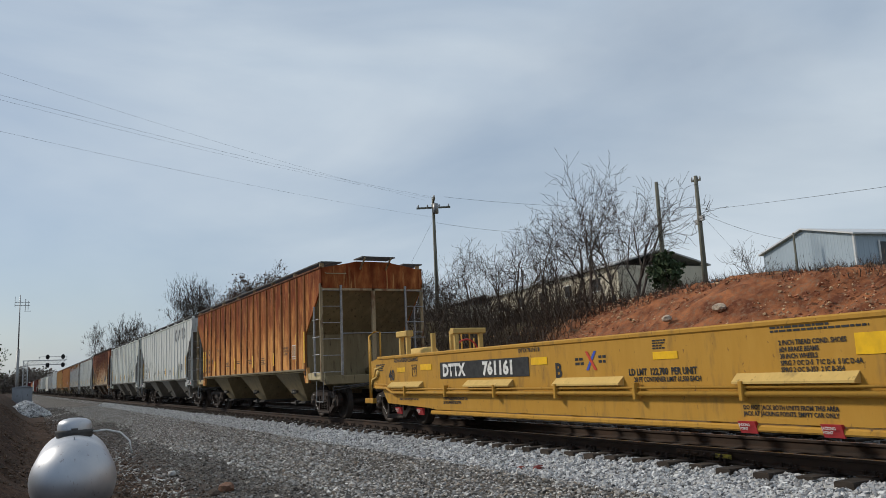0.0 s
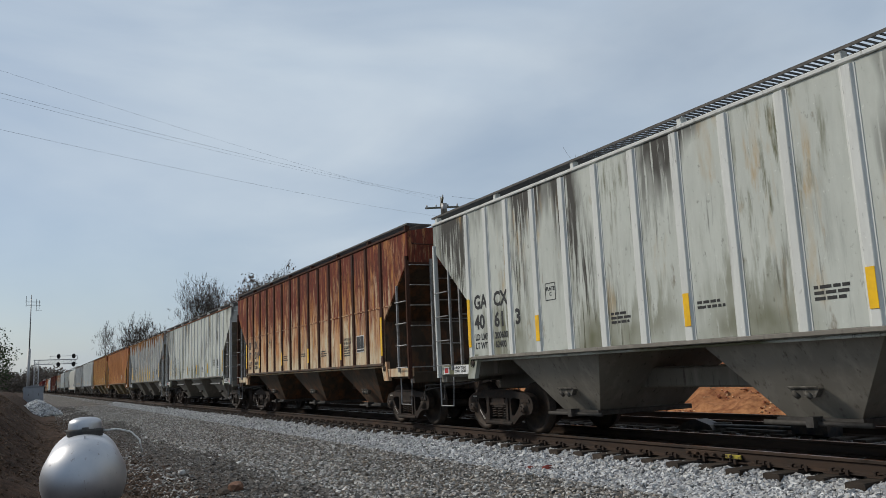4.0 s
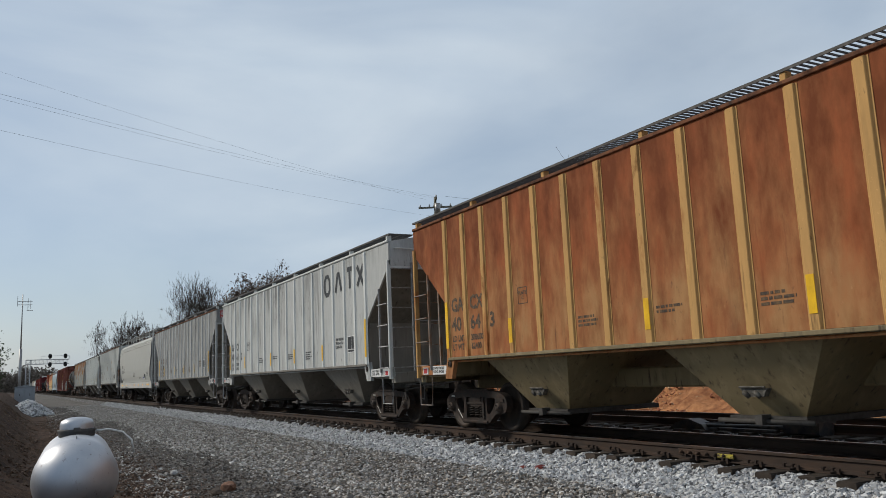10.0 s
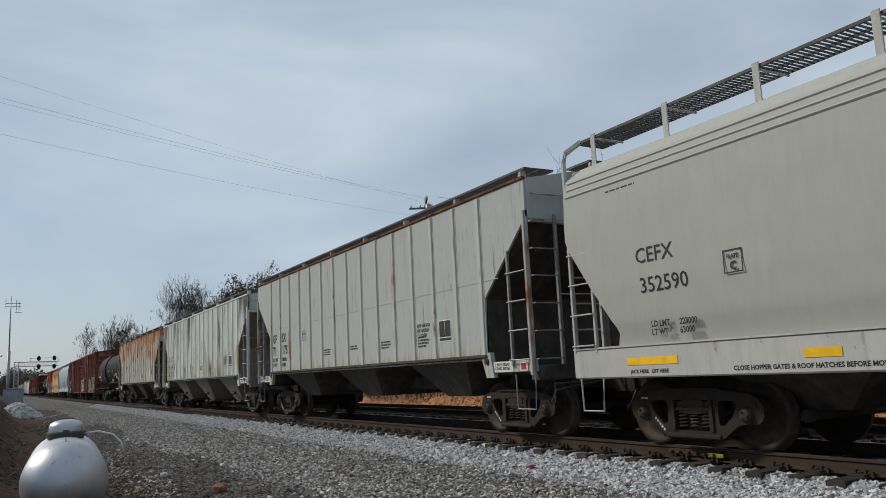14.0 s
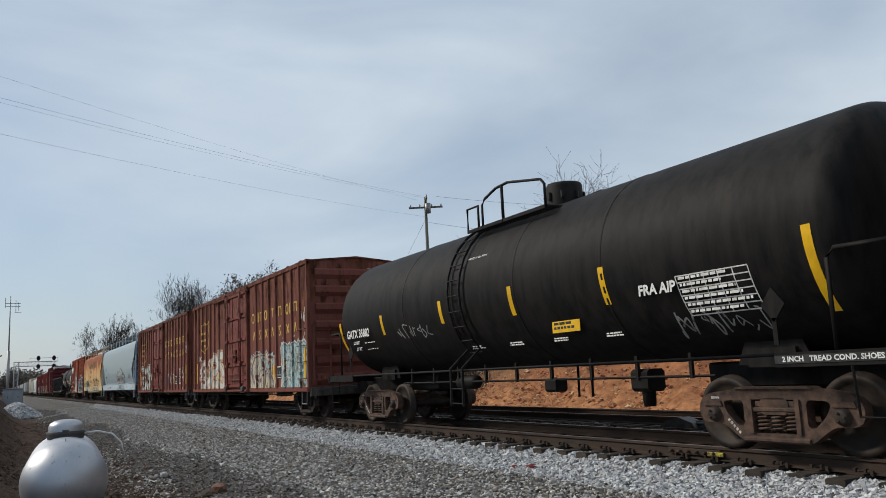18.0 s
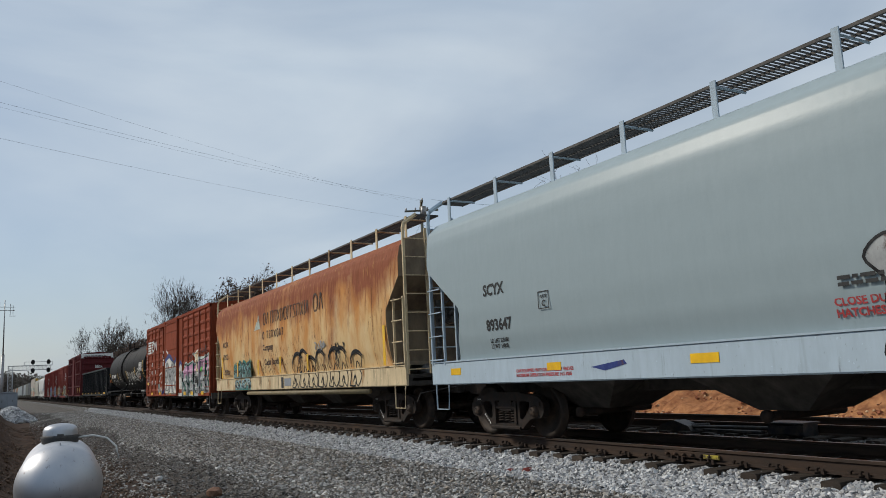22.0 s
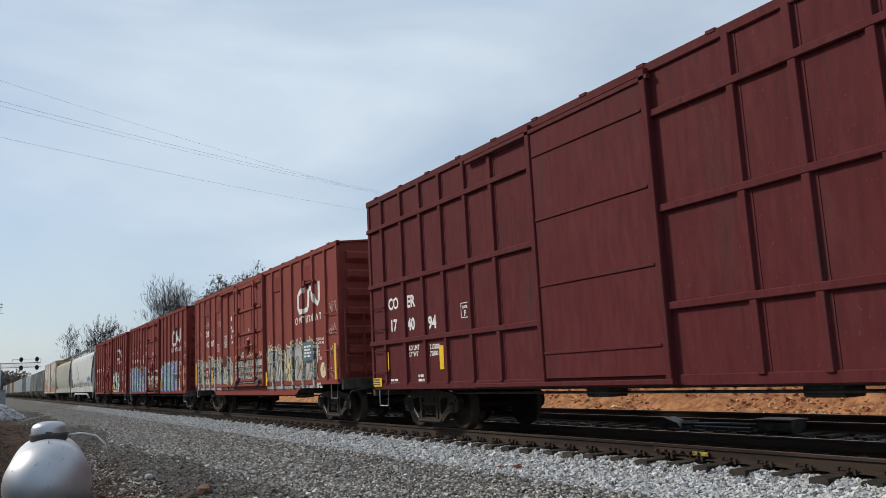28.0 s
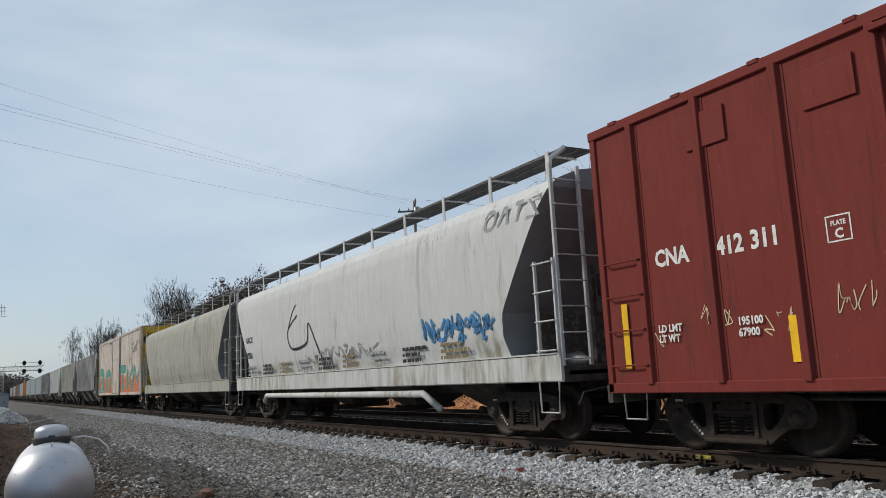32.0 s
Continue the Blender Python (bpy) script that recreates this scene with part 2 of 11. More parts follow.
    def mesh(self, name, *mats):
        me = bpy.data.meshes.new(name)
        me.from_pydata(self.v, [], self.f)
        me.polygons.foreach_set("use_smooth", self.s)
        me.polygons.foreach_set("material_index", self.k)
        for m in mats:
            me.materials.append(m)
        bm = bmesh.new()
        bm.from_mesh(me)
        bmesh.ops.recalc_face_normals(bm, faces=bm.faces)
        bm.to_mesh(me)
        bm.free()
        return me


def raw_mesh(name, verts, faces, material, smooth=False):
    """A large mesh from numpy arrays of corners and triangles."""
    me = bpy.data.meshes.new(name)
    me.vertices.add(len(verts))
    me.vertices.foreach_set("co", np.asarray(verts, np.float32).ravel())
    k = faces.shape[1]
    me.loops.add(faces.size)
    me.loops.foreach_set("vertex_index", faces.ravel().astype(np.int32))
    me.polygons.add(len(faces))
    me.polygons.foreach_set("loop_start", np.arange(0, faces.size, k, dtype=np.int32))
    me.polygons.foreach_set("use_smooth", np.full(len(faces), smooth))
    me.materials.append(material)
    me.update(calc_edges=True)
    return me


CACHE = {}


def part(name, shape, material, parent, label="", at=None, key=None, turn=0.0):
    """Links a shape as one mesh object under a thing or a part. key: alike pieces share their mesh."""
    mats = material if isinstance(material, (tuple, list)) else (material,)
    if key is not None:
        k = (key, tuple(m.name for m in mats))
        if k not in CACHE:
            CACHE[k] = (shape() if callable(shape) else shape).mesh(name, *mats)
        me = CACHE[k]
    else:
        me = (shape() if callable(shape) else shape).mesh(name, *mats)
    ob = new(name, me)
    ob.parent = parent
    if at is not None:
        ob.location = at
    if turn:
        ob.rotation_euler = (0, 0, radians(turn))
    if label:
        ob["label"] = label
    return ob


def lettering(words, size, material, parent, at, turn=(90, 0, 0), stretch=1.0, name="lettering", align="LEFT", spacing=1.0, bold=0.035):
    """Painted writing as a thin flat mesh; at: its lower left corner."""
    k = ("text", words, size, stretch, material.name, align, spacing, bold)
    if k not in CACHE:
        cu = bpy.data.curves.new("writing", "FONT")
        cu.body, cu.size, cu.resolution_u, cu.align_x = words, size, 2, align
        cu.space_character = spacing
        cu.offset = size * bold
        cu.fill_mode = "FRONT"
        ob = bpy.data.objects.new("writing", cu)
        me = bpy.data.meshes.new_from_object(ob)
        bpy.data.objects.remove(ob)
        me.transform(Matrix.Diagonal((stretch, 1, 1, 1)))
        me.materials.clear()
        me.materials.append(material)
        me.name = name
        CACHE[k] = me
    ob = new(name, CACHE[k])
    ob.parent, ob.location = parent, at
    ob.rotation_euler = [radians(a) for a in turn]
    return ob


def thing(name, at, label, category, group="", kind=""):
    ob = new(name)
    ob.empty_display_size = 0.3
    ob.location = at
    return tagged(ob, label, category, group, kind)


# ---- ground ----
def ground_height(x, y):
    """Height of the ground: yard, ballast bed, ditch, red clay bank and the plain above it."""
    x, y = np.asarray(x, float), np.asarray(y, float)
    z = np.full(np.broadcast(x, y).shape, -0.52)
    near = np.clip((y - 5.0) / 1.9, 0, 1)
    z = z + 0.04 * near * near * (3 - 2 * near)
    mound = np.clip((0.7 + 0.012 * np.abs(x) - y) / 2.6, 0, 1) * np.clip((-x - 3.0) / 14, 0, 1)
    z = z + 1.6 * mound * mound * (3 - 2 * mound) * np.clip(1.5 - np.abs(x + 40) / 80, 0.0, 1)
    foot, top = 15.6 + 0.4 * np.sin(x * 0.31), 22.2 + 0.8 * np.sin(x * 0.17 + 1)
    k = np.clip((y - foot) / (top - foot), 0, 1)
    crest = 4.0 + 0.25 * np.sin(x * 0.23) + np.clip((-x - 25) / 60, 0, 1) * 1.2 + np.clip((x + 14) / 8, -0.2, 1) * -0.35
    z = z + (0.55 * k + 0.45 * k * k * (3 - 2 * k)) * crest
    z = z + np.clip((y - 22) / 30, 0, 1) * 2.0 - np.clip((y - 70) / 100, 0, 1) * 2
    return z


def lines(*spans):
    out = []
    for a, b, step in spans:
        out.append(np.arange(a, b, step))
    return np.unique(np.concatenate(out).round(4))


def make_ground():
    gx = lines((-3000, -400, 200), (-400, -80, 10), (-80, -40, 1.0), (-40, 8, 0.3), (8, 40, 2), (40, 600, 70))
    gy = lines((-1500, -60, 120), (-60, -10, 5), (-10, 0, 0.6), (0, 15, 0.3), (15, 24.5, 0.25), (24.5, 70, 2), (70, 200, 15), (200, 3000, 200))
    xx, yy = np.meshgrid(gx, gy, indexing="ij")
    zz = ground_height(xx, yy)
    rng = np.random.default_rng(4)
    fine = ((xx > -80) & (xx < 12) & (yy > -12) & (yy < 26))
    on_bank = fine & (yy > 16)
    jit = np.zeros_like(zz)
    for f, a in ((0.5, 0.16), (1.3, 0.12), (3.1, 0.07)):
        ph = rng.uniform(0, 6.28, 4)
        jit += a * np.sin(xx * f + ph[0] + 1.7 * np.sin(yy * f * 0.7 + ph[1])) * np.sin(yy * f * 1.3 + ph[2] + 1.2 * np.sin(xx * f * 0.6 + ph[3]))
    zz = zz + np.where(on_bank, jit + rng.normal(0, 0.05, zz.shape), 0) + np.where(fine & (yy < 1.4) & (xx < -5), rng.normal(0, 0.045, zz.shape), 0)
    nx, ny = len(gx), len(gy)
    i = (np.arange(nx - 1)[:, None] * ny + np.arange(ny - 1)[None]).ravel()
    faces = np.stack([i, i + ny, i + ny + 1, i + 1], 1)
    verts = np.stack([xx.ravel(), yy.ravel(), zz.ravel()], 1)
    m = bpy.data.materials.new("earth_and_gravel")
    m.use_nodes = True
    n, l = m.node_tree.nodes, m.node_tree.links
    b = n["Principled BSDF"]
    b.inputs["Roughness"].default_value, b.inputs["Specular IOR Level"].default_value = 0.95, 0.15
    co = n.new("ShaderNodeTexCoord")
    sep = n.new("ShaderNodeSeparateXYZ")
    l.new(co.outputs["Object"], sep.inputs[0])

    def noise_tex(scale, detail=6, rough=0.6):
        t = n.new("ShaderNodeTexNoise")
        t.inputs["Scale"].default_value, t.inputs["Detail"].default_value, t.inputs["Roughness"].default_value = scale, detail, rough
        l.new(co.outputs["Object"], t.inputs["Vector"])
        return t.outputs["Fac"]

    def rng_map(v, a, c, t0=0.0, t1=1.0):
        r = n.new("ShaderNodeMapRange")
        r.inputs["From Min"].default_value, r.inputs["From Max"].default_value = a, c
        r.inputs["To Min"].default_value, r.inputs["To Max"].default_value = t0, t1
        l.new(v, r.inputs["Value"])
        return r.outputs[0]

    def blend(f, a, c):
        x = n.new("ShaderNodeMix")
        x.data_type = "RGBA"
        l.new(f, x.inputs[0])
        for s, v in ((6, a), (7, c)):
            if isinstance(v, tuple):
                x.inputs[s].default_value = (*v, 1)
            else:
                l.new(v, x.inputs[s])
        return x.outputs[2]

    def plus(a, v, k):
        x = n.new("ShaderNodeMath")
        x.operation = "MULTIPLY_ADD"
        l.new(v, x.inputs[0])
        x.inputs[1].default_value = k
        l.new(a, x.inputs[2])
        return x.outputs[0]

    gravel = blend(rng_map(noise_tex(26, 8), 0.36, 0.64), (0.025, 0.022, 0.019), (0.21, 0.195, 0.178))
    gravel = blend(rng_map(noise_tex(0.5), 0.5, 0.75), gravel, (0.075, 0.066, 0.056))
    soil = blend(rng_map(noise_tex(9, 8), 0.35, 0.7), (0.018, 0.011, 0.0075), (0.08, 0.046, 0.03))
    clay = blend(rng_map(noise_tex(1.6, 8), 0.36, 0.66), (0.12, 0.04, 0.02), (0.38, 0.145, 0.062))
    clay = blend(rng_map(noise_tex(7, 8), 0.5, 0.68), clay, (0.20, 0.12, 0.075))
    ochre = blend(rng_map(noise_tex(4, 8), 0.36, 0.66), (0.2, 0.08, 0.036), (0.52, 0.25, 0.11))
    grass = blend(rng_map(noise_tex(3, 8), 0.35, 0.7), (0.09, 0.075, 0.04), (0.19, 0.15, 0.085))
    wob = plus(sep.outputs["Y"], noise_tex(0.7), 2.2)
    surf = blend(rng_map(wob, 3.2, 4.6), soil, gravel)
    clay = blend(rng_map(wob, 17.4, 19.6), ochre, clay)
    surf = blend(rng_map(wob, 16.0, 16.6), surf, clay)
    far_x = plus(sep.outputs["X"], noise_tex(0.4), 9.0)
    brush = n.new("ShaderNodeMath")
    brush.operation = "MULTIPLY"
    l.new(rng_map(far_x, -20.0, -26.0), brush.inputs[0])
    l.new(rng_map(wob, 17.5, 19.5), brush.inputs[1])
    surf = blend(brush.outputs[0], surf, grass)
    surf = blend(rng_map(wob, 24.0, 25.5), surf, grass)
    l.new(surf, b.inputs["Base Color"])
    bp = n.new("ShaderNodeBump")
    bp.inputs["Distance"].default_value = 0.03
    l.new(noise_tex(22, 8, 0.7), bp.inputs["Height"])
    l.new(bp.outputs[0], b.inputs["Normal"])
    ob = new("ground", raw_mesh("ground", verts, faces, m, True))
    tagged(ob, "gravel yard, brown soil and a red clay bank beside the tracks", "ground", kind="structure")


make_ground()


# ---- loose stones ----
def stones(name, n, place, size, cols, label, seed, flat=0.75):
    """Many broken stones in one mesh: squashed, twisted octahedra at places given by place(rng, n)."""
    rng = np.random.default_rng(seed)
    p = place(rng, n)
    n = len(p)
    base = np.array([(1, 0, 0), (-1, 0, 0), (0, 1, 0), (0, -1, 0), (0, 0, 1), (0, 0, -1)], float)
    tri = np.array([(0, 2, 4), (2, 1, 4), (1, 3, 4), (3, 0, 4), (2, 0, 5), (1, 2, 5), (3, 1, 5), (0, 3, 5)])
    v = base[None] * (1 + rng.uniform(-0.35, 0.35, (n, 6, 1))) + rng.uniform(-0.25, 0.25, (n, 6, 3))
    q = rng.normal(size=(n, 4))
    q /= np.linalg.norm(q, axis=1)[:, None]
    w, x, y, z = q.T
    rot = np.stack([1 - 2 * (y * y + z * z), 2 * (x * y - z * w), 2 * (x * z + y * w), 2 * (x * y + z * w), 1 - 2 * (x * x + z * z), 2 * (y * z - x * w),
                    2 * (x * z - y * w), 2 * (y * z + x * w), 1 - 2 * (x * x + y * y)], 1).reshape(n, 3, 3)
    s = rng.uniform(size[0], size[1], n) * (1 + rng.uniform(0, 1, n) ** 4)
    v = np.einsum("nij,nkj->nki", rot, v) * s[:, None, None]
    v[:, :, 2] *= flat
    v += p[:, None, :]
    f = (tri[None] + 6 * np.arange(n)[:, None, None]).reshape(-1, 3)
    ob = new(name, raw_mesh(name, v.reshape(-1, 3), f, island_mat(name, cols)))
    return tagged(ob, label, "stones", kind="stuff")


BALLAST_COLS = [(0.09, 0.09, 0.092), (0.42, 0.425, 0.43), (0.6, 0.6, 0.6), (0.2, 0.2, 0.205), (0.72, 0.72, 0.71), (0.34, 0.345, 0.355), (0.52, 0.5, 0.46)]
FOULED_COLS = [(0.025, 0.023, 0.021), (0.09, 0.085, 0.08), (0.05, 0.045, 0.04), (0.16, 0.155, 0.15), (0.07, 0.06, 0.05)]
DARK_GRAVEL = [(0.03, 0.026, 0.022), (0.16, 0.15, 0.14), (0.07, 0.058, 0.048), (0.3, 0.29, 0.275), (0.11, 0.085, 0.065), (0.04, 0.036, 0.032), (0.2, 0.185, 0.17), (0.09, 0.066, 0.05)]
GRAVEL_COLS = [(0.045, 0.041, 0.037), (0.42, 0.405, 0.38), (0.13, 0.12, 0.11), (0.64, 0.625, 0.595), (0.3, 0.255, 0.205), (0.07, 0.062, 0.054), (0.5, 0.48, 0.45), (0.2, 0.16, 0.122)]


def bed_height(y):
    """The ballast bed of both tracks: shoulders fall off towards the yard and the ditch."""
    y = np.asarray(y, float)
    up = np.clip((y - 6.9) / 0.95, 0, 1)
    down = np.clip((15.6 - y) / 1.3, 0, 1)
    return -0.56 + 0.345 * np.minimum(up, down)


def make_bed():
    ys = np.array([6.6, 6.9, 7.2, 7.5, 7.85, 9.06, 11.0, 13.0, 14.3, 14.8, 15.2, 15.6, 15.9])
    xs = np.concatenate([np.arange(-2500, -100, 100), np.arange(-100, 20, 2.5), np.arange(20, 400, 60)])
    xx, yy = np.meshgrid(xs, ys, indexing="ij")
    zz = bed_height(yy)
    ny = len(ys)
    i = (np.arange(len(xs) - 1)[:, None] * ny + np.arange(ny - 1)[None]).ravel()
    m = mat("ballast_bed", (0.12, 0.115, 0.11), 0.95, 0, [((0.03, 0.028, 0.026), 0.55, (17, 17, 17), 0.08), ((0.3, 0.3, 0.3), 0.36, (24, 24, 24), 0.05)], bump=0.04, bump_scale=18, spec=0.2)
    ob = new("track_bed", raw_mesh("track_bed", np.stack([xx.ravel(), yy.ravel(), zz.ravel()], 1), np.stack([i, i + ny, i + ny + 1, i + 1], 1), m))
    tagged(ob, "raised bed of pale crushed stone under both tracks", "track bed", kind="structure")


make_bed()


def on_shoulder(rng, n):
    x = -4.0 - 76 * rng.uniform(0, 1, n) ** 1.9
    x = np.where(rng.uniform(0, 1, n) < 0.06, rng.uniform(-4.2, 6, n), x)
    y = 6.7 + 1.35 * rng.uniform(0, 1, n) ** 0.8
    return np.stack([x, y, bed_height(y) + rng.uniform(-0.012, 0.02, n)], 1)


def on_cribs(rng, n):
    x, y = rng.uniform(-45, -2, n), rng.uniform(8.1, 15.4, n)
    return np.stack([x, y, bed_height(y) + rng.uniform(-0.02, 0.015, n)], 1)


def rut(x, y):
    """Where wheels have pressed the dark fines up between the stones: bands along the line, broken into patches."""
    return np.sin(2.1 * y + 0.5 * np.sin(0.21 * x) + 0.6) + 0.5 * np.sin(0.33 * x + 1.9 * y) + 0.4 * np.sin(0.9 * x + 4.3 * y + 1.0)


def on_yard(rng, n, dark=False):
    x = -3.0 - 78 * rng.uniform(0, 1, n) ** 2.2
    x = np.where(rng.uniform(0, 1, n) < 0.1, rng.uniform(-3.2, 7, n), x)
    y = rng.uniform(-0.5, 7.1, n)
    keep = (y > 0.035 * -x) & (y + rng.normal(0, 0.6, n) > 2.0)
    keep &= (rut(x, y) + rng.normal(0, 0.45, n) + 0.8 * (4.0 - y) > 0.55) == dark
    x, y = x[keep], y[keep]
    return np.stack([x, y, ground_height(x, y) + rng.uniform(-0.004, 0.018, len(x))], 1)


stones("ballast_stones", 85000, on_shoulder, (0.015, 0.03), BALLAST_COLS, "pale grey crushed stone ballast beside the rail", 11)
stones("crib_stones", 16000, on_cribs, (0.02, 0.036), FOULED_COLS, "dark oily ballast stones between the sleepers", 12)
stones("yard_gravel", 120000, on_yard, (0.014, 0.03), GRAVEL_COLS, "fine grey and brown gravel of the yard", 13)
stones("dark_gravel", 120000, functools.partial(on_yard, dark=True), (0.012, 0.026), DARK_GRAVEL, "dark gravel pressed into brown fines", 14)


# ---- rails and sleepers ----
def rail_profile():
    return [(-0.07, -0.17), (0.07, -0.17), (0.07, -0.158), (0.012, -0.135), (0.012, -0.045), (0.036, -0.032), (0.036, -0.006), (0.03, 0.0),
            (-0.03, 0.0), (-0.036, -0.006), (-0.036, -0.032), (-0.012, -0.045), (-0.012, -0.135), (-0.07, -0.158)]


def make_track(name, y0, label):
    track = thing(name, (0, y0, 0), label, "railway track", kind="structure")
    for side in (-0.755, 0.755):
        sh = Shape()
        sh.prism([(side + a, b) for a, b in rail_profile()], 0, -2500, 400)
        part("rail", sh, RAIL_RUST, track)
        part("rail_head", Shape().box(-2500, 400, side - 0.026, side + 0.026, 0.0005, 0.003), RAIL_TOP, track, "worn bright top of the rail")
    return track


track_near = make_track("track_near", TRACK, "rusty steel rails on dark wooden sleepers, worn bright on top")
track_far = make_track("track_far", TRACK2, "second line of rusty rails on wooden sleepers")


def sleepers(track, y0, first, count, step, seed):
    rng = random.Random(seed)
    for k in range(count):
        x = first - k * step
        ob = part("sleeper", lambda: Shape().box(-0.115, 0.115, -1.3, 1.3, -0.18, 0, 0.015), TIE_WOOD, track, at=(x + rng.uniform(-0.03, 0.03), rng.uniform(-0.05, 0.05), -0.166), key="sleeper", turn=rng.uniform(-1, 1))
    far = Shape()
    for k in range(count, 700):
        x = first - k * step
        far.box(x - 0.11, x + 0.11, -1.3, 1.3, -0.34, -0.168)
    tagged(part("far_sleepers", far, TIE_WOOD, track), kind="stuff")


sleepers(track_near, TRACK, 4.0, 110, 0.53, 3)
sleepers(track_far, TRACK2, 4.0, 90, 0.55, 5)


def plates_and_spikes():
    """Tie plates with rail anchors and spikes on the near rail, and the bolted joint with its splash of yellow paint."""
    def plate():
        s = Shape()
        s.box(-0.1, 0.1, -0.19, 0.17, -0.171, -0.155, 0.004)
        for x in (-0.06, 0.06):
            s.box(x - 0.011, x + 0.011, -0.105, -0.075, -0.156, -0.118)
            s.box(x - 0.019, x + 0.019, -0.11, -0.062, -0.128, -0.112)
        s.box(0.112, 0.15, -0.085, 0.06, -0.19, -0.15)
        s.box(0.112, 0.15, -0.1, -0.07, -0.19, -0.125)
        return s
    for k in range(110):
        part("tie_plate", plate, RAIL_RUST, track_near, at=(4.0 - 0.53 * k, -0.755, 0.008), key="tie_plate")
    s = Shape().box(-0.46, 0.46, -0.765 - 0.062, -0.765 - 0.026, -0.125, -0.04, 0.008)
    for k in range(6):
        s.lathe([(-0.875, 0.0), (-0.875, 0.02), (-0.845, 0.022), (-0.82, 0.022)], 1, (-0.38 + 0.152 * k, 0, -0.082), 6)
    part("joint_bar", s, RAIL_RUST, track_near, "bolted rail joint bar", at=(-7.95, 0, 0))
    part("paint_mark", Shape().box(-0.13, 0.13, -0.855, -0.831, -0.12, -0.06, 0.01), mat("yellow_mark", (0.4, 0.33, 0.04), 0.7, 0, [((0.08, 0.06, 0.035), 0.55, (20, 20, 20), 0.1)]), track_near, "worn yellow paint mark on the rail", at=(-7.55, 0, 0))


plates_and_spikes()


def derail():
    """Low switch gear beside the near rail of the second line: a wedge, its rod and the box that works it."""
    d = thing("derail", (-10.4, 12.0, -0.17), "dark oily derail with an operating box beside the rails", "derail")
    s = Shape().prism([(-1.9, -0.02), (-0.9, -0.02), (-1.0, 0.1), (-1.35, 0.2), (-1.7, 0.12)], 1, -0.16, 0.16)
    part("wedge", s, STEEL_PLAIN, d)
    part("rod", Shape().tube([(-1.0, -0.02, 0.08), (0.9, 0.02, 0.1)], 0.035, 8).box(-0.6, 0.7, -0.14, -0.04, 0.0, 0.06, 0.01), STEEL_PLAIN, d)
    part("lever", Shape().tube([(-1.7, -0.1, 0.08), (-0.7, 0.12, 0.12)], 0.03, 6), STEEL_PLAIN, d)
    box = part("operating_box", Shape().box(0.9, 1.6, -0.2, 0.2, 0.0, 0.2, 0.03), STEEL_PLAIN, d)
    part("box_lid", Shape().box(0.87, 1.63, -0.23, 0.23, 0.2, 0.23, 0.01), STEEL_PLAIN, box)


STEEL_PLAIN = mat("oily_steel", (0.035, 0.036, 0.04), 0.45, 0.3, [((0.09, 0.075, 0.06), 0.4, (6, 6, 6), 0.15)])
derail()


# ---- parts that all cars share ----
MOVERS, WHEELS = [], []
WHEEL_R = 0.457


def rounded(pts, r):
    """A ring of points with its corners cut round."""
    out = []
    n = len(pts)
    for i in range(n):
        p, a, c = Vector(pts[i]), Vector(pts[i - 1]), Vector(pts[(i + 1) % n])
        k = min(r, 0.45 * (a - p).length, 0.45 * (c - p).length)
        p0, p1 = p + (a - p).normalized() * k, p + (c - p).normalized() * k
        out += [tuple(p0), tuple(p0.lerp(p, 0.6).lerp(p1, 0.3)), tuple(p1)]
    return out


def holed(s, outer, holes, y0, y1):
    """An upright plate with holes, rings of (x, z)."""
    rings = [outer, *holes]
    tris = geometry.tessellate_polygon([[Vector((x, z, 0)) for x, z in ring] for ring in rings])
    flat_pts = [p for ring in rings for p in ring]
    n = len(flat_pts)
    faces = [tuple(t) for t in tris] + [tuple(n + i for i in t[::-1]) for t in tris]
    o = 0
    for ring in rings:
        m = len(ring)
        faces += [(o + i, o + (i + 1) % m, n + o + (i + 1) % m, n + o + i) for i in range(m)]
        o += m
    return s.add([(x, y0, z) for x, z in flat_pts] + [(x, y1, z) for x, z in flat_pts], faces)


def side_frame_shape():
    """Cast side frame of a freight truck with two rounded windows beside the spring opening and jaws over the bearings."""
    s = Shape()
    half = [(0.55, 0.765), (0.98, 0.715), (1.13, 0.62), (1.15, 0.45), (1.07, 0.35), (0.80, 0.345), (0.70, 0.30), (0.47, 0.135)]
    outer = rounded([(-x, z) for x, z in half[::-1]][::1] + half, 0.07)
    win = [(0.76, 0.62), (0.44, 0.64), (0.44, 0.33), (0.52, 0.31), (0.70, 0.47)]
    holes = [rounded(win, 0.06), rounded([(-x, z) for x, z in win], 0.06), rounded([(-0.31, 0.24), (0.31, 0.24), (0.31, 0.64), (-0.31, 0.64)], 0.03)]
    holed(s, outer, holes, -0.07, 0.07)
    s.box(-0.46, 0.46, -0.1, 0.1, 0.135, 0.2, 0.02)
    s.prism([(-0.55, 0.765), (0.55, 0.765), (0.5, 0.79), (-0.5, 0.79)], 1, -0.1, 0.1)
    for m in (-1, 1):
        s.prism([(m * a, b) for a, b in ((0.76, 0.56), (1.06, 0.56), (1.04, 0.62), (0.78, 0.62))], 1, -0.09, 0.07)
        s.box(*sorted((m * 0.3, m * 0.36)), -0.095, 0.07, 0.24, 0.64)
    return s


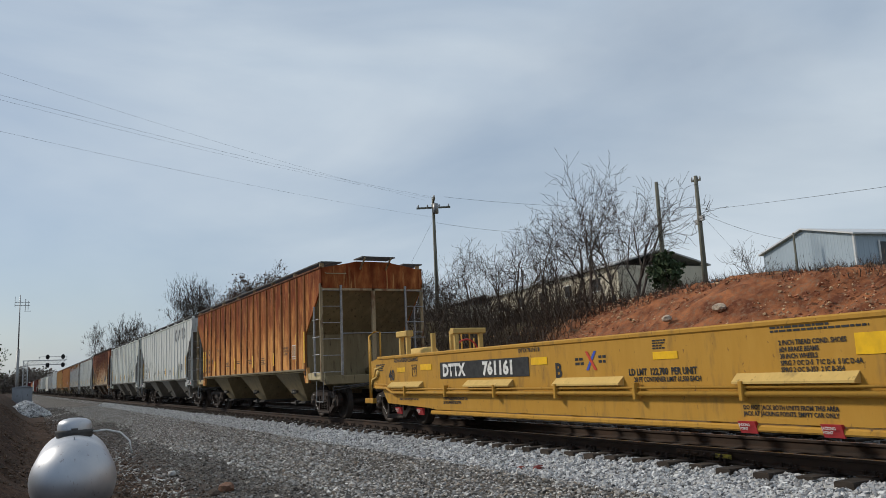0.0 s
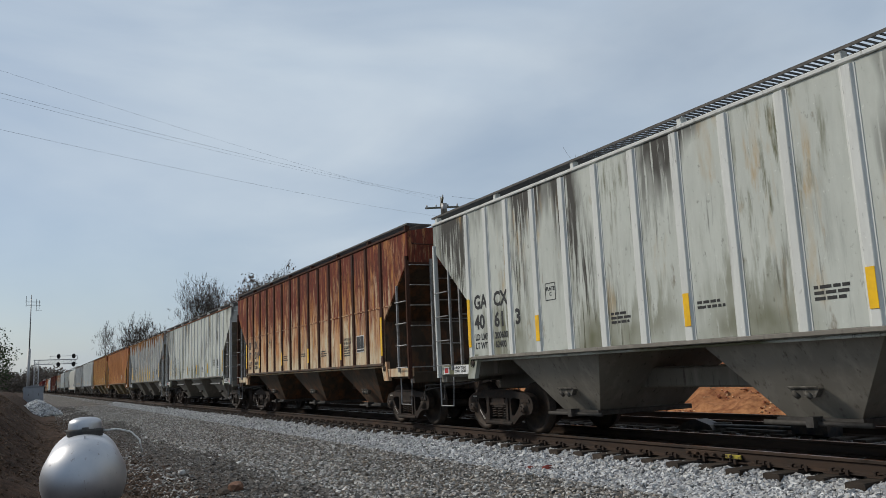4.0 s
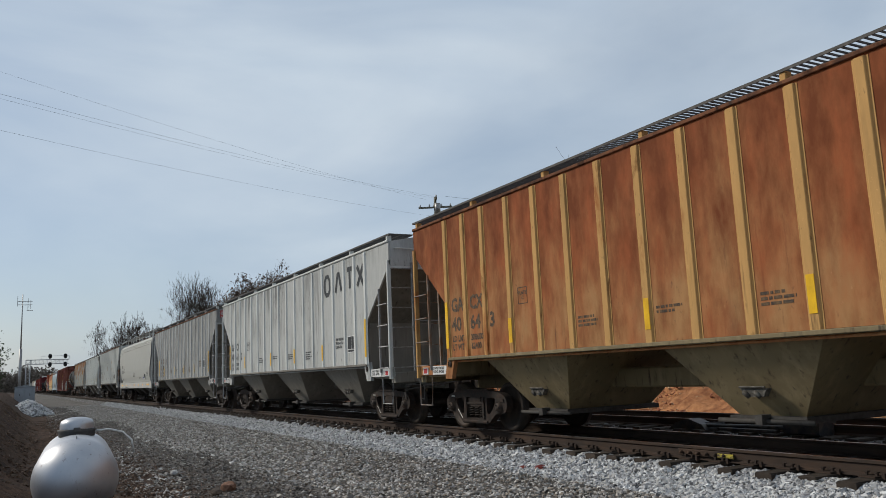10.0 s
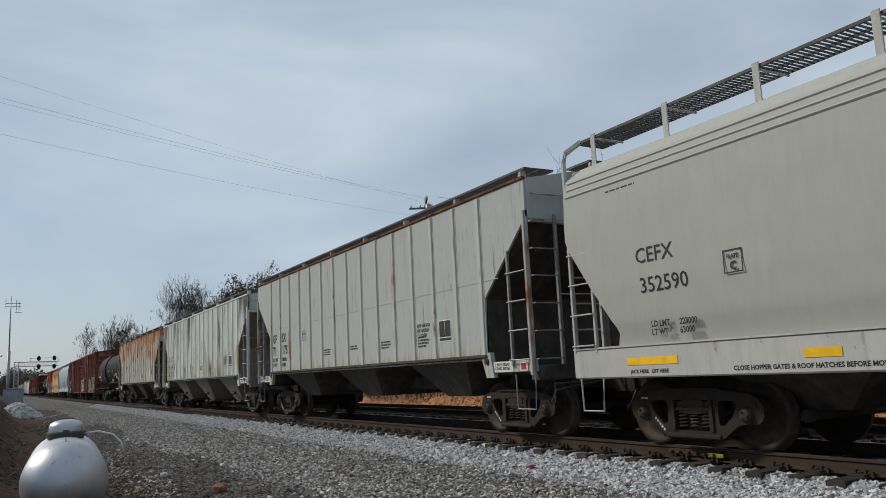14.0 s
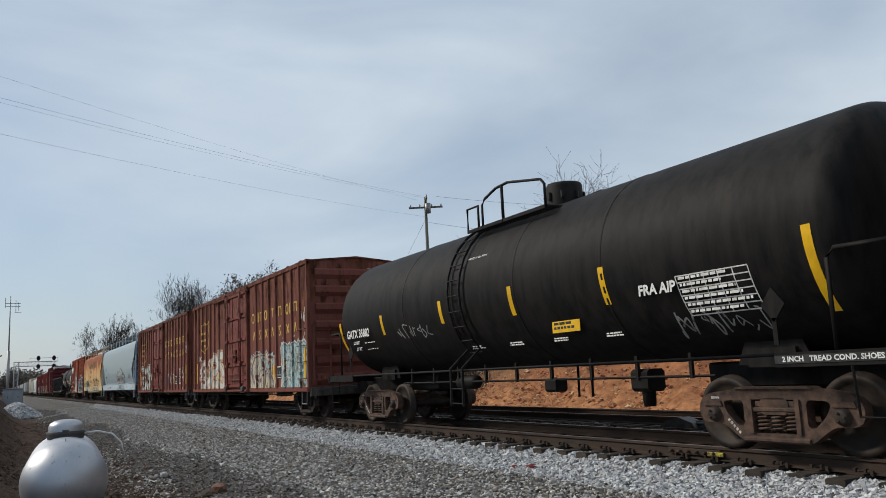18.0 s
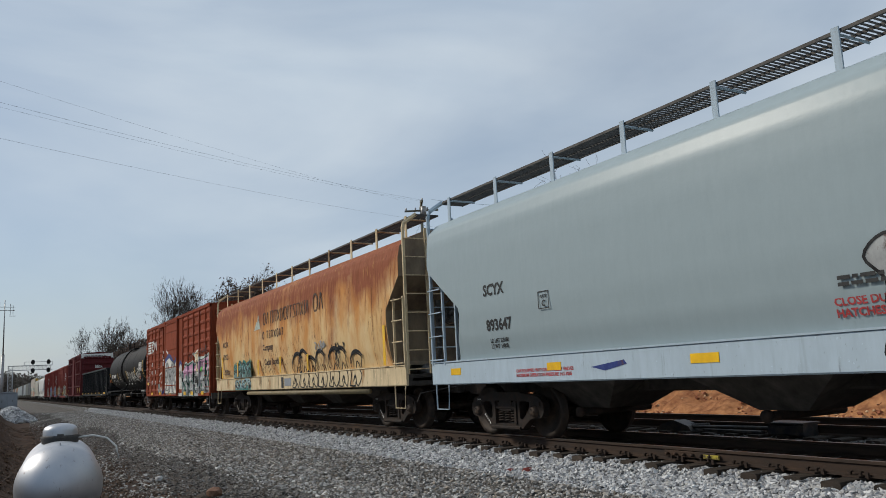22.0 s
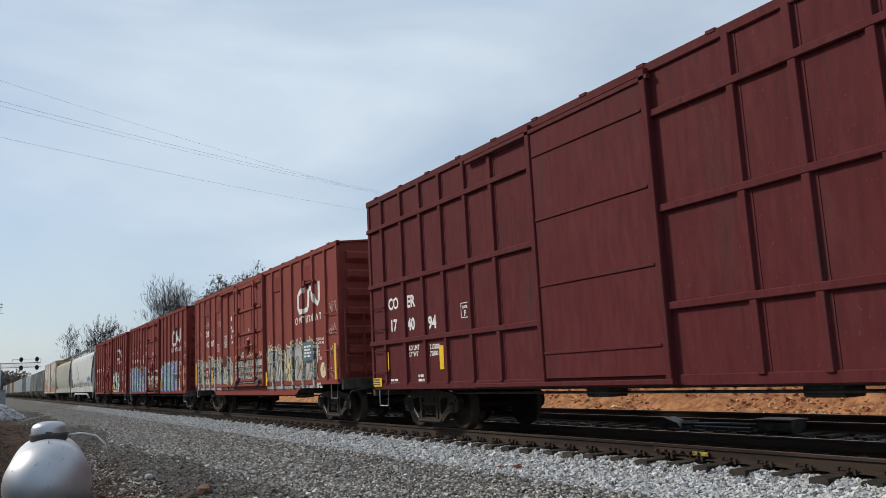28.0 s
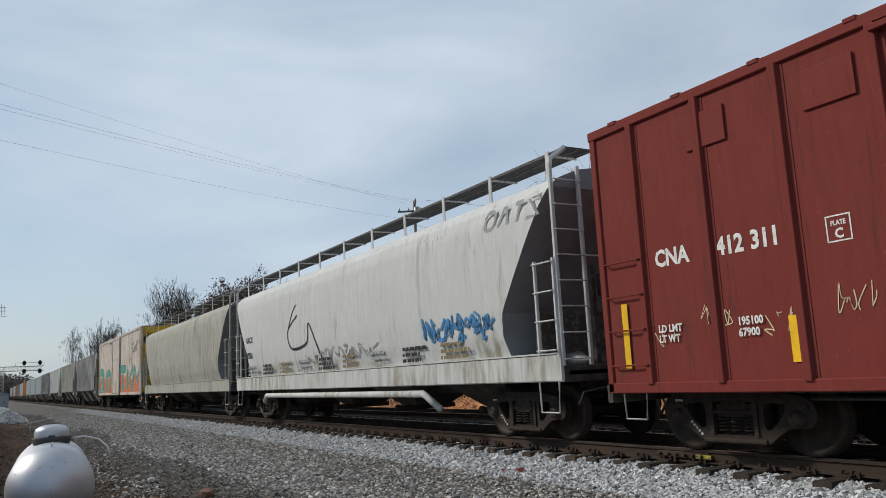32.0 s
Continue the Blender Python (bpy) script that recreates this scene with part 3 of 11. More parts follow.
def springs_shape():
    s = Shape()
    for x in (-0.2, 0.0, 0.2):
        for k in range(5):
            z = 0.265 + 0.045 * k
            s.tube([(x + 0.085 * math.cos(a), 0.06 * math.sin(a), z + 0.04 * a / 6.283) for a in [6.283 * j / 8 for j in range(9)]], 0.014, 4)
    s.box(-0.30, 0.30, -0.08, 0.08, 0.49, 0.55, 0.015).box(-0.27, 0.27, -0.06, 0.06, 0.55, 0.62, 0.01)
    return s


def wheelset_shape():
    s = Shape()
    for m in (-1, 1):
        prof = [(0.69, 0.09), (0.68, 0.13), (0.70, 0.20), (0.715, 0.34), (0.69, 0.375), (0.687, 0.482), (0.715, 0.478), (0.725, WHEEL_R), (0.815, WHEEL_R - 0.004),
                (0.82, 0.385), (0.79, 0.36), (0.765, 0.2), (0.80, 0.13), (0.81, 0.09)]
        s.lathe([(m * t, r) for t, r in prof], 1, n=32)
    s.lathe([(-0.95, 0.0), (-0.95, 0.075), (-0.7, 0.09), (0, 0.078), (0.7, 0.09), (0.95, 0.075), (0.95, 0.0)], 1, n=12)
    return s


def bearing_shape():
    s = Shape().lathe([(-0.115, 0.0), (-0.115, 0.055), (-0.1, 0.085), (-0.06, 0.095), (-0.05, 0.105), (0.08, 0.105)], 1, n=14)
    for k in range(3):
        a = 2.094 * k
        s.lathe([(-0.13, 0.0), (-0.13, 0.016), (-0.1, 0.016)], 1, (0.05 * math.cos(a), 0, 0.05 * math.sin(a)), 6)
    return s


STENCIL = mat("stencil_white", (0.55, 0.54, 0.5), 0.7, 0, [((0.1, 0.08, 0.07), 0.42, (30, 30, 30), 0.1)])


def stencil_shape():
    """Small unreadable white stencil along one arm of the side frame."""
    s = Shape()
    for k in range(5):
        x, z = -0.70 + 0.038 * k, 0.385 - 0.036 * k
        s.prism([(x, z), (x + 0.02, z - 0.022), (x + 0.048, z + 0.002), (x + 0.026, z + 0.026)], 1, -0.0735, -0.0715)
    for k in range(4):
        s.box(-0.93 + 0.034 * k, -0.908 + 0.034 * k, -0.0735, -0.0715, 0.645, 0.675)
    return s


def truck(car, x, wheelbase=1.78, keyed=True, simple=False, steel=STEEL_DARK):
    """Two wheelsets, two cast side frames with springs and bearings, and the bolster, under a car at x."""
    for m in (-1, 1):
        w = part("wheelset", wheelset_shape, WHEEL_STEEL, car, at=(x + m * wheelbase / 2, 0, WHEEL_R), key="wheelset")
        if keyed:
            WHEELS.append((w, car, x + m * wheelbase / 2))
    for m in (-1, 1):
        f = part("side_frame", side_frame_shape, steel, car, at=(x, m * 0.98, 0), key="side_frame")
        if not simple:
            part("spring_nest", springs_shape, steel, f, key="springs")
            if m < 0:
                part("frame_stencil", stencil_shape, STENCIL, f, key="stencil")
            for e in (-1, 1):
                part("bearing", bearing_shape, WHEEL_STEEL, f, at=(e * wheelbase / 2, m * 0.02, WHEEL_R), key="bearing", turn=0 if m < 0 else 180)
    if not simple:
        part("bolster", lambda: Shape().box(-0.2, 0.2, -1.05, 1.05, 0.46, 0.66, 0.05).box(-0.6, 0.6, -0.04, 0.04, 0.3, 0.36), steel, car, at=(x, 0, 0), key="bolster")


def coupler_shape():
    s = Shape().box(-0.35, 0.25, -0.09, 0.09, 0.76, 0.95, 0.02)
    s.prism([(0.2, -0.17), (0.48, -0.2), (0.55, -0.1), (0.5, -0.02), (0.42, 0.06), (0.55, 0.12), (0.52, 0.2), (0.2, 0.16)], 2, 0.72, 0.99)
    return s


def draft_gear(car, hl, sill_z=0.95, reach=0.62):
    """Coupler, hose and cut lever at each end."""
    for m in (-1, 1):
        c = part("coupler", coupler_shape, STEEL_DARK, car, at=(m * (hl + reach - 0.55), 0, 0), key="coupler", turn=0 if m > 0 else 180)
        part("air_hose", lambda: Shape().tube([(0, 0.3, 0.75), (0.2, 0.28, 0.5), (0.4, 0.16, 0.4), (0.56, 0.03, 0.5)], 0.022, 6), BLACK, car, at=(m * (hl + reach - 0.55), 0, 0), key="air_hose", turn=0 if m > 0 else 180)
        part("uncoupling_lever", lambda: Shape().tube([(0.02, -1.42, 0.62), (0.1, -1.38, 0.8), (0.12, -0.9, 0.86), (0.3, -0.12, 0.95)], 0.014, 5), STEEL_MID, car, at=(m * (hl + reach - 0.45), 0, 0), key="cut_lever", turn=0 if m > 0 else 180)


def ladder(car, name, a, b, z0, z1, count, material, stile=0.05, stiles=(True, True), top=None):
    """Stiles and single rungs between two upright lines a and b (x, y)."""
    a, b = Vector((*a, 0)), Vector((*b, 0))
    d = (b - a).normalized()
    s = Shape()
    for p, on in ((a, stiles[0]), (b, stiles[1])):
        if on:
            s.box(p.x - stile / 2, p.x + stile / 2, p.y - stile / 2, p.y + stile / 2, z0 - 0.1, (top or z1 + 0.12), 0.008)
    if not s.v:
        s.box(a.x - 0.02, a.x + 0.02, a.y - 0.02, a.y + 0.02, z0, z0 + 0.05)
    lad = part(name, s, material, car)
    n = (b - a).length
    out = Vector((d.y, -d.x, 0))
    if out.y > 0.5 or (abs(out.y) < 0.5 and out.x * a.x < 0):
        out = -out
    for k in range(count):
        z = z0 + (z1 - z0) * k / max(1, count - 1)
        part("rung", lambda: Shape().tube([(0, 0, 0), tuple(out * 0.06), tuple(out * 0.06 + d * n), tuple(d * n)], 0.013, 5), material, lad, at=(a.x, a.y, z), key=("rung", round(n, 2), round(d.x, 2), round(d.y, 2), round(out.x, 1), round(out.y, 1)))
    return lad


def stirrup(car, x, y, z0, z1, w, material):
    s = Shape()
    s.tube([(x - w / 2, y, z1), (x - w / 2 + 0.03, y - 0.01, z0), (x + w / 2 - 0.03, y - 0.01, z0), (x + w / 2, y, z1)], 0.016, 5)
    part("step", s, material, car)


def stripe(car, x, y, z0, z1, w=0.10, material=None):
    part("reflector", lambda: Shape().box(-w / 2, w / 2, -0.003, 0.003, 0, z1 - z0), material or YELLOW_TAPE, car, at=(x, y, z0), key=("stripe", w, round(z1 - z0, 2)))


def bars(car, x, y, z, w, h, rows, material, seed=0, name="small_print"):
    """Unreadable small print as rows of short bars, from the upper left corner."""
    r = random.Random(seed * 7 + int(abs(x) * 100))
    s = Shape()
    for k in range(rows):
        zz, xx = z - k * h * 1.7, x
        end = x + w * r.uniform(0.6, 1.0)
        while xx < end:
            l = min(h * r.uniform(1.0, 4.0), end - xx + 0.01)
            s.box(xx, xx + l, y - 0.0015, y, zz - h, zz)
            xx += l + h * 0.6
    return part(name, s, material, car)


def mark_form(s, form, x, z, w, h, y, t):
    """One plain mark of straight strokes: ring, wedge, capped post, zigzag, arch or crossed bars."""
    lines = {0: [[(0.25, 0), (0.75, 0), (1, 0.25), (1, 0.75), (0.75, 1), (0.25, 1), (0, 0.75), (0, 0.25), (0.22, 0.03)]], 1: [[(0, 0), (0.42, 1), (0.58, 1), (1, 0)]], 2: [[(0.5, 0), (0.5, 1)], [(0.1, 1), (0.9, 1)]],
             3: [[(0, 0), (1, 0), (0, 1), (1, 1)]], 4: [[(0, 0), (0, 1), (1, 1), (1, 0)]], 5: [[(0, 0), (1, 1)], [(0, 1), (1, 0)]]}[form % 6]
    for j, line in enumerate(lines):
        ribbon(s, [(x + t / 2 + (w - t) * a, z + t / 2 + (h - t) * b) for a, b in line], t, lambda q: y - 0.002 - 0.0006 * j)


def plain_marks(car, x, y, z, h, widths, gap, material, name="painted_mark", lean=0.0, first=0, bold=0.2):
    """A row of plain painted shapes, one for every mark of a company's name."""
    for k, w in enumerate(widths):
        s = Shape()
        if w > 0:
            if w < h * 0.45:
                s.prism([(x, z), (x + w, z), (x + w, z + h), (x, z + h)], 1, y - 0.002, y)
            else:
                mark_form(s, first + k, x, z, w, h, y, h * bold)
            s.v = [(a + lean * (c - z) / h, b, c) for a, b, c in s.v]
            part(name, s, material, car)
        x += abs(w) + gap


def grating(x0, x1, y0, y1, z, step=0.05, cross=3):
    s = Shape()
    n = int((x1 - x0) / step)
    for k in range(n + 1):
        x = x0 + (x1 - x0) * k / n
        s.box(x - 0.004, x + 0.004, y0, y1, z - 0.026, z)
    for k in range(cross):
        y = y0 + (y1 - y0) * k / (cross - 1)
        s.box(x0, x1, y - 0.006, y + 0.006, z - 0.034, z + 0.003)
    return s


def brake_wheel(car, x, y, z, material):
    s = Shape()
    s.tube([(0.0, 0.27 * math.cos(a), 0.27 * math.sin(a)) for a in [6.283 * k / 18 for k in range(19)]], 0.016, 5)
    for k in range(5):
        a = 6.283 * k / 5
        s.tube([(-0.05, 0, 0), (0, 0.27 * math.cos(a), 0.27 * math.sin(a))], 0.012, 4)
    s.lathe([(-0.1, 0.06), (0.03, 0.06), (0.03, 0.0)], 0, n=10)
    s.box(-0.24, -0.06, -0.13, 0.13, -0.2, 0.16, 0.03)
    part("brake_wheel", s, material, car, at=(x, y, z))


def new_car(name, front, rear, label, category):
    """An Empty on the rail at the middle of a car whose ends stand at front and rear when the clip starts."""
    car = thing(name, ((front + rear) / 2, TRACK, 0), label, category, "cars of the freight train")
    MOVERS.append((car, (front + rear) / 2))
    return car, (front - rear) / 2


# ---- ribbed covered hopper ----
def side_outline(hl, eave, sill, k1=3.65, k2=2.42, s1=1.38):
    return [(-hl, eave), (-hl, k1), (-hl + s1, k2), (-hl + s1 + 0.06, sill), (hl - s1 - 0.06, sill), (hl - s1, k2), (hl, k1), (hl, eave)]


def rib_shape(z0, z1, w=0.125, d=0.055, flange=0.02):
    """A hat-shaped post with thin flanges."""
    a = w / 2
    ring = [(-a - flange, 0), (-a - flange, -0.007), (-a, -0.007), (-a + 0.014, -d + 0.006), (-a + 0.022, -d), (a - 0.022, -d), (a - 0.014, -d + 0.006), (a, -0.007), (a + flange, -0.007), (a + flange, 0)]
    return Shape().prism(ring, 2, z0, z1)


def post_places(hl, ribs):
    """Where the side posts stand: closer together near the ends of the common type."""
    if ribs != 18:
        return [-hl + 1.47 + (2 * hl - 2.94) * k / (ribs - 1) for k in range(ribs)]
    half = [(1.4, 2.1, 2.8, 3.63, 4.46, 5.29, 6.12, 6.95, 7.78)[k] * hl / 8.2 for k in range(9)]
    return [-hl + a for a in half] + [hl - a for a in half[::-1]]


def hopper(front, rear, body, rib, under, label, ladder_mat=None, sill_mat=None, ribs=18, eave=4.19, tag=True, simple=False, frame_mat=None, roof_mat=None, end_mat=None, ledge=False, top_mat=None, bay_low=0.46):
    """A three-bay covered hopper car with upright side posts."""
    car, hl = new_car("hopper_car", front, rear, label, "hopper car")
    ladder_mat, sill_mat, frame_mat = ladder_mat or rib, sill_mat or body, frame_mat or rib
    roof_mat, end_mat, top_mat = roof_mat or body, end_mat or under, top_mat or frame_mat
    sill, hw = 1.43, 1.56
    for m in (-1, 1):
        s = Shape().prism(side_outline(hl, eave, sill), 1, m * hw - 0.02, m * hw + 0.02)
        a0 = -hl + 1.47
        part("side_sheet", s, body, car)
        for k in range(0 if m > 0 else ribs):
            x = post_places(hl, ribs)[k]
            part("side_post", lambda: rib_shape(sill - 0.02, eave - 0.05, 0.145, 0.034), rib, car, at=(x, m * (hw + 0.02), 0), key=("rib", eave, sill), turn=0 if m < 0 else 180)
        s = Shape().box(-hl, hl, m * hw - 0.05, m * hw + 0.03, eave - 0.025, eave + 0.03, 0.01)
        part("top_rail", s, top_mat, car)
        s = Shape().box(-hl + 1.4, hl - 1.4, m * hw - 0.06, m * hw + 0.045, sill - 0.06, sill - 0.004, 0.008)
        part("side_sill", s, under, car)
        part("train_line", Shape().tube([(-hl + 1.5, m * (hw - 0.03), 1.345), (hl - 1.5, m * (hw - 0.03), 1.345)], 0.022, 6), sill_mat if tag else under, car)
    # roof: shallow gable with a trough of hatches
    w = hw - 0.02
    s = Shape().prism([(-w, eave - 0.02), (-0.5, eave + 0.2), (0.5, eave + 0.2), (w, eave - 0.02), (w, eave - 0.06), (-w, eave - 0.06)], 0, -hl, hl)
    part("roof", s, roof_mat, car)
    for k in range(0 if simple else 10):
        x = -hl + 1.2 + (2 * hl - 2.4) * k / 9
        part("hatch_cover", lambda: Shape().box(-0.6, 0.6, -0.33, 0.33, 0, 0.09, 0.03), roof_mat, car, at=(x, 0, eave + 0.2), key="hatch")
    if not simple:
        for m in (-1, 1):
            part("running_board", grating(-hl - 0.05, hl + 0.05, m * 1.27 - 0.3, m * 1.27 + 0.3, eave + 0.17, 0.085), GALV_DARK, car, "open steel grating walkway")
            for k in range(8):
                x = -hl + 0.12 + (2 * hl - 0.24) * k / 7
                part("board_bracket", lambda: Shape().box(-0.045, 0.045, -0.06, 0.05, -0.22, 0.0, 0.01), frame_mat, car, at=(x, m * 1.5, eave + 0.14), key="bracket")
        for e in (-1, 1):
            part("end_board", grating(e * (hl + 0.14) - 0.32, e * (hl + 0.14) + 0.32, -0.5, 0.5, eave + 0.285, 0.07), GALV_DARK, car)
            for y in (-0.4, 0.4):
                part("end_bracket", Shape().tube([(e * (hl + 0.4), y, eave + 0.25), (e * (hl + 0.02), y, eave - 0.02)], 0.03, 4), frame_mat, car)
    # ends: top sheet, slope sheet, bulkhead and open frame
    for e in (-1, 1):
        x = e * hl
        s = Shape()
        s.prism([(-w, 3.62), (-w, eave), (-0.5, eave + 0.19), (0.5, eave + 0.19), (w, eave), (w, 3.62)], 0, *sorted((x + e * 0.008, x - e * 0.03)))
        part("end_sheet", s, body, car)
        s = Shape()
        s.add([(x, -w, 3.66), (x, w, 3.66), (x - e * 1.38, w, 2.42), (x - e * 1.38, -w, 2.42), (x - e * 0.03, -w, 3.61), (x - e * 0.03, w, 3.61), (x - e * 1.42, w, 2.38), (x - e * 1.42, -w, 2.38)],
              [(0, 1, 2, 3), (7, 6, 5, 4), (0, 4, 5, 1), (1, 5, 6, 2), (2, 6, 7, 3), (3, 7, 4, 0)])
        # Slope sheet and bulkhead take the underside colour, which has shade painted in.
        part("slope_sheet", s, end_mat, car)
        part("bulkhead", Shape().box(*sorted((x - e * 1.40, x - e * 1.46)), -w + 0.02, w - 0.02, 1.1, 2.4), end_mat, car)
        part("platform", Shape().box(*sorted((x, x - e * 1.4)), -1.46, 1.46, 1.06, 1.12).box(*sorted((x - e * 0.2, x + e * 0.02)), -1.5, 1.5, 0.96, 1.2, 0.02), under, car)
        for m in (-1, 1):
            part("end_sill", Shape().box(*sorted((x, x - e * 1.42)), m * 1.53 - 0.03, m * 1.53 + 0.03, 1.10, 1.29, 0.01), sill_mat, car)
            s = Shape().prism([(x - e * a, b) for a, b in ((1.2, 1.02), (1.45, 1.02), (1.62, 1.46), (1.3, 1.46))], 1, *sorted((m * 1.5, m * 1.585)))
            g = part("gusset", s, body, car)
            part("lifting_hole", lambda: Shape().lathe([(-0.004, 0.0), (-0.004, 0.05), (0.01, 0.058), (0.01, 0.07), (-0.01, 0.07)], 1, n=14), STEEL_DARK, g, "dark lifting hole", at=(x - e * 1.41, m * 1.588, 1.3), key="lifting_hole", turn=0 if m < 0 else 180)
            part("corner_post", Shape().box(*sorted((x, x - e * 0.07)), m * hw - 0.06, m * hw + 0.03, 1.05, 3.75, 0.01), frame_mat, car)
        if simple:
            continue
        part("uncoupling_lever", Shape().tube([(x + e * 0.16, -1.42, 0.62), (x + e * 0.2, -1.36, 0.6), (x + e * 0.2, -1.34, 0.9), (x + e * 0.18, -0.9, 0.9), (x + e * 0.4, -0.2, 0.98)], 0.014, 5), GALV_DARK, car)
        part("end_beam", Shape().box(*sorted((x, x - e * 0.06)), -w, w, 3.55, 3.65, 0.01), frame_mat, car)
        part("centre_post", Shape().box(*sorted((x, x - e * 0.08)), -0.06, 0.06, 1.1, 3.95, 0.015), frame_mat, car)
        part("grab_bar", Shape().tube([(x + e * 0.05, -1.0, 2.35), (x + e * 0.05, 1.5, 2.35)], 0.014, 5), ladder_mat, car)
        for m in (-1, 1):
            ladder(car, "end_ladder", (x + e * 0.02, m * 1.0), (x + e * 0.02, m * 1.55), 1.3, 3.55, 6, ladder_mat, 0.06, (True, False), 3.7)
            ladder(car, "side_ladder", (x - e * 0.6, m * 1.58), (x - e * 0.06, m * 1.58), 1.3, 2.75, 4, ladder_mat, 0.05, (True, False), 3.15)
            stirrup(car, x - e * 0.3, m * 1.55, 0.5, 1.06, 0.56, ladder_mat)
        part("top_grab", Shape().tube([(x, -1.45, 4.05), (x + e * 0.07, -1.43, 4.02), (x + e * 0.07, -0.85, 4.02), (x, -0.83, 4.05)], 0.014, 5), frame_mat, car)
    part("centre_sill", Shape().box(-hl + 0.1, hl - 0.1, -0.2, 0.2, 0.78, 1.1, 0.03), under, car)
    pitch = (2 * hl - 2.95) / 3
    for k in (-1, 0, 1):
        def bay():
            s = Shape()
            t, top, wv, z0, zb, h0, h1, w1 = pitch / 2, 2.2, 1.47, 1.40, bay_low, 1.25, 0.48, 0.9
            for m in (-1, 1):
                s.add([(-h0, m * wv, z0), (h0, m * wv, z0), (h1, m * w1, zb), (-h1, m * w1, zb)], [(0, 1, 2, 3)])
                s.add([(m * h0, -wv, z0), (m * h0, wv, z0), (m * h1, w1, zb), (m * h1, -w1, zb)], [(0, 1, 2, 3)])
                s.add([(m * h0, -wv, z0), (m * h0, wv, z0), (m * (t + 0.01), wv, top), (m * (t + 0.01), -wv, top)], [(0, 1, 2, 3)])
            return s.add([(-h1, -w1, zb), (h1, -w1, zb), (h1, w1, zb), (-h1, w1, zb)], [(0, 1, 2, 3)])
        b = part("hopper_bay", bay, under, car, at=(k * pitch, 0, 0), key=("bay", round(pitch, 1), bay_low))
        if ledge:
            part("bay_ledge", lambda: Shape().prism([(-1.42, 1.13), (-1.26, 1.16), (-1.26, 1.1), (-1.42, 1.085)], 0, -0.98, 0.98), GALV, b, "pale ledge along the bay", key="ledge")
        if not simple and bay_low < 0.5:
            part("outlet_gate", lambda: Shape().box(-0.56, 0.56, -1.0, 1.0, 0.38, 0.46, 0.01).tube([(-0.7, -1.05, 0.40), (0.7, -1.05, 0.40)], 0.03, 8).box(-0.05, 0.05, -1.15, -0.98, 0.36, 0.48), STEEL_MID, b, key="gate")
            part("vibrator_bracket", lambda: Shape().prism([(-0.2, 0.80), (0.2, 0.80), (0.14, 0.70), (-0.12, 0.70)], 1, -1.19, -1.1).tube([(-0.19, -1.21, 0.815), (0.19, -1.21, 0.815)], 0.014, 5).tube([(-0.14, -1.2, 0.76), (-0.07, -1.18, 0.7)], 0.035, 6).tube([(0.02, -1.2, 0.76), (0.09, -1.18, 0.7)], 0.035, 6), UNDER_DARK, b, key="vibrator")
    draft_gear(car, hl)
    if not simple:
        brake_wheel(car, -hl - 0.1, 0.45, 2.1, under)
        part("brake_cylinder", lambda: Shape().lathe([(-0.3, 0), (-0.3, 0.12), (0.1, 0.15), (0.25, 0.15), (0.25, 0)], 0, n=12), under, car, at=(hl - 0.9, 0.3, 1.3), key="brake_cyl")
    for e in (-1, 1):
        truck(car, e * (hl - 1.38), keyed=not simple, simple=simple)
    return car, hl


UNDER_DARK = mat("bracket_steel", (0.06, 0.055, 0.048), 0.7, 0.1, [((0.16, 0.15, 0.13), 0.3, GRAIN, 0.1)])
GALV_DARK = mat("walkway_steel", (0.06, 0.058, 0.056), 0.7, 0.2, [((0.12, 0.11, 0.1), 0.4, GRAIN, 0.2)])
STEEL_MID = mat("gate_steel", (0.07, 0.065, 0.06), 0.7, 0.1, [((0.03, 0.027, 0.024), 0.45, GRAIN, 0.2)])


OLD_PANEL = mat("faded_panel", (0.46, 0.33, 0.21), 0.7, 0, [((0.33, 0.17, 0.08), 0.5, (5, 5, 3), 0.1)])
OLD_FACE = mat("faded_face", (0.36, 0.2, 0.1), 0.7, 0, [((0.42, 0.3, 0.19), 0.45, (6, 6, 4), 0.08)])


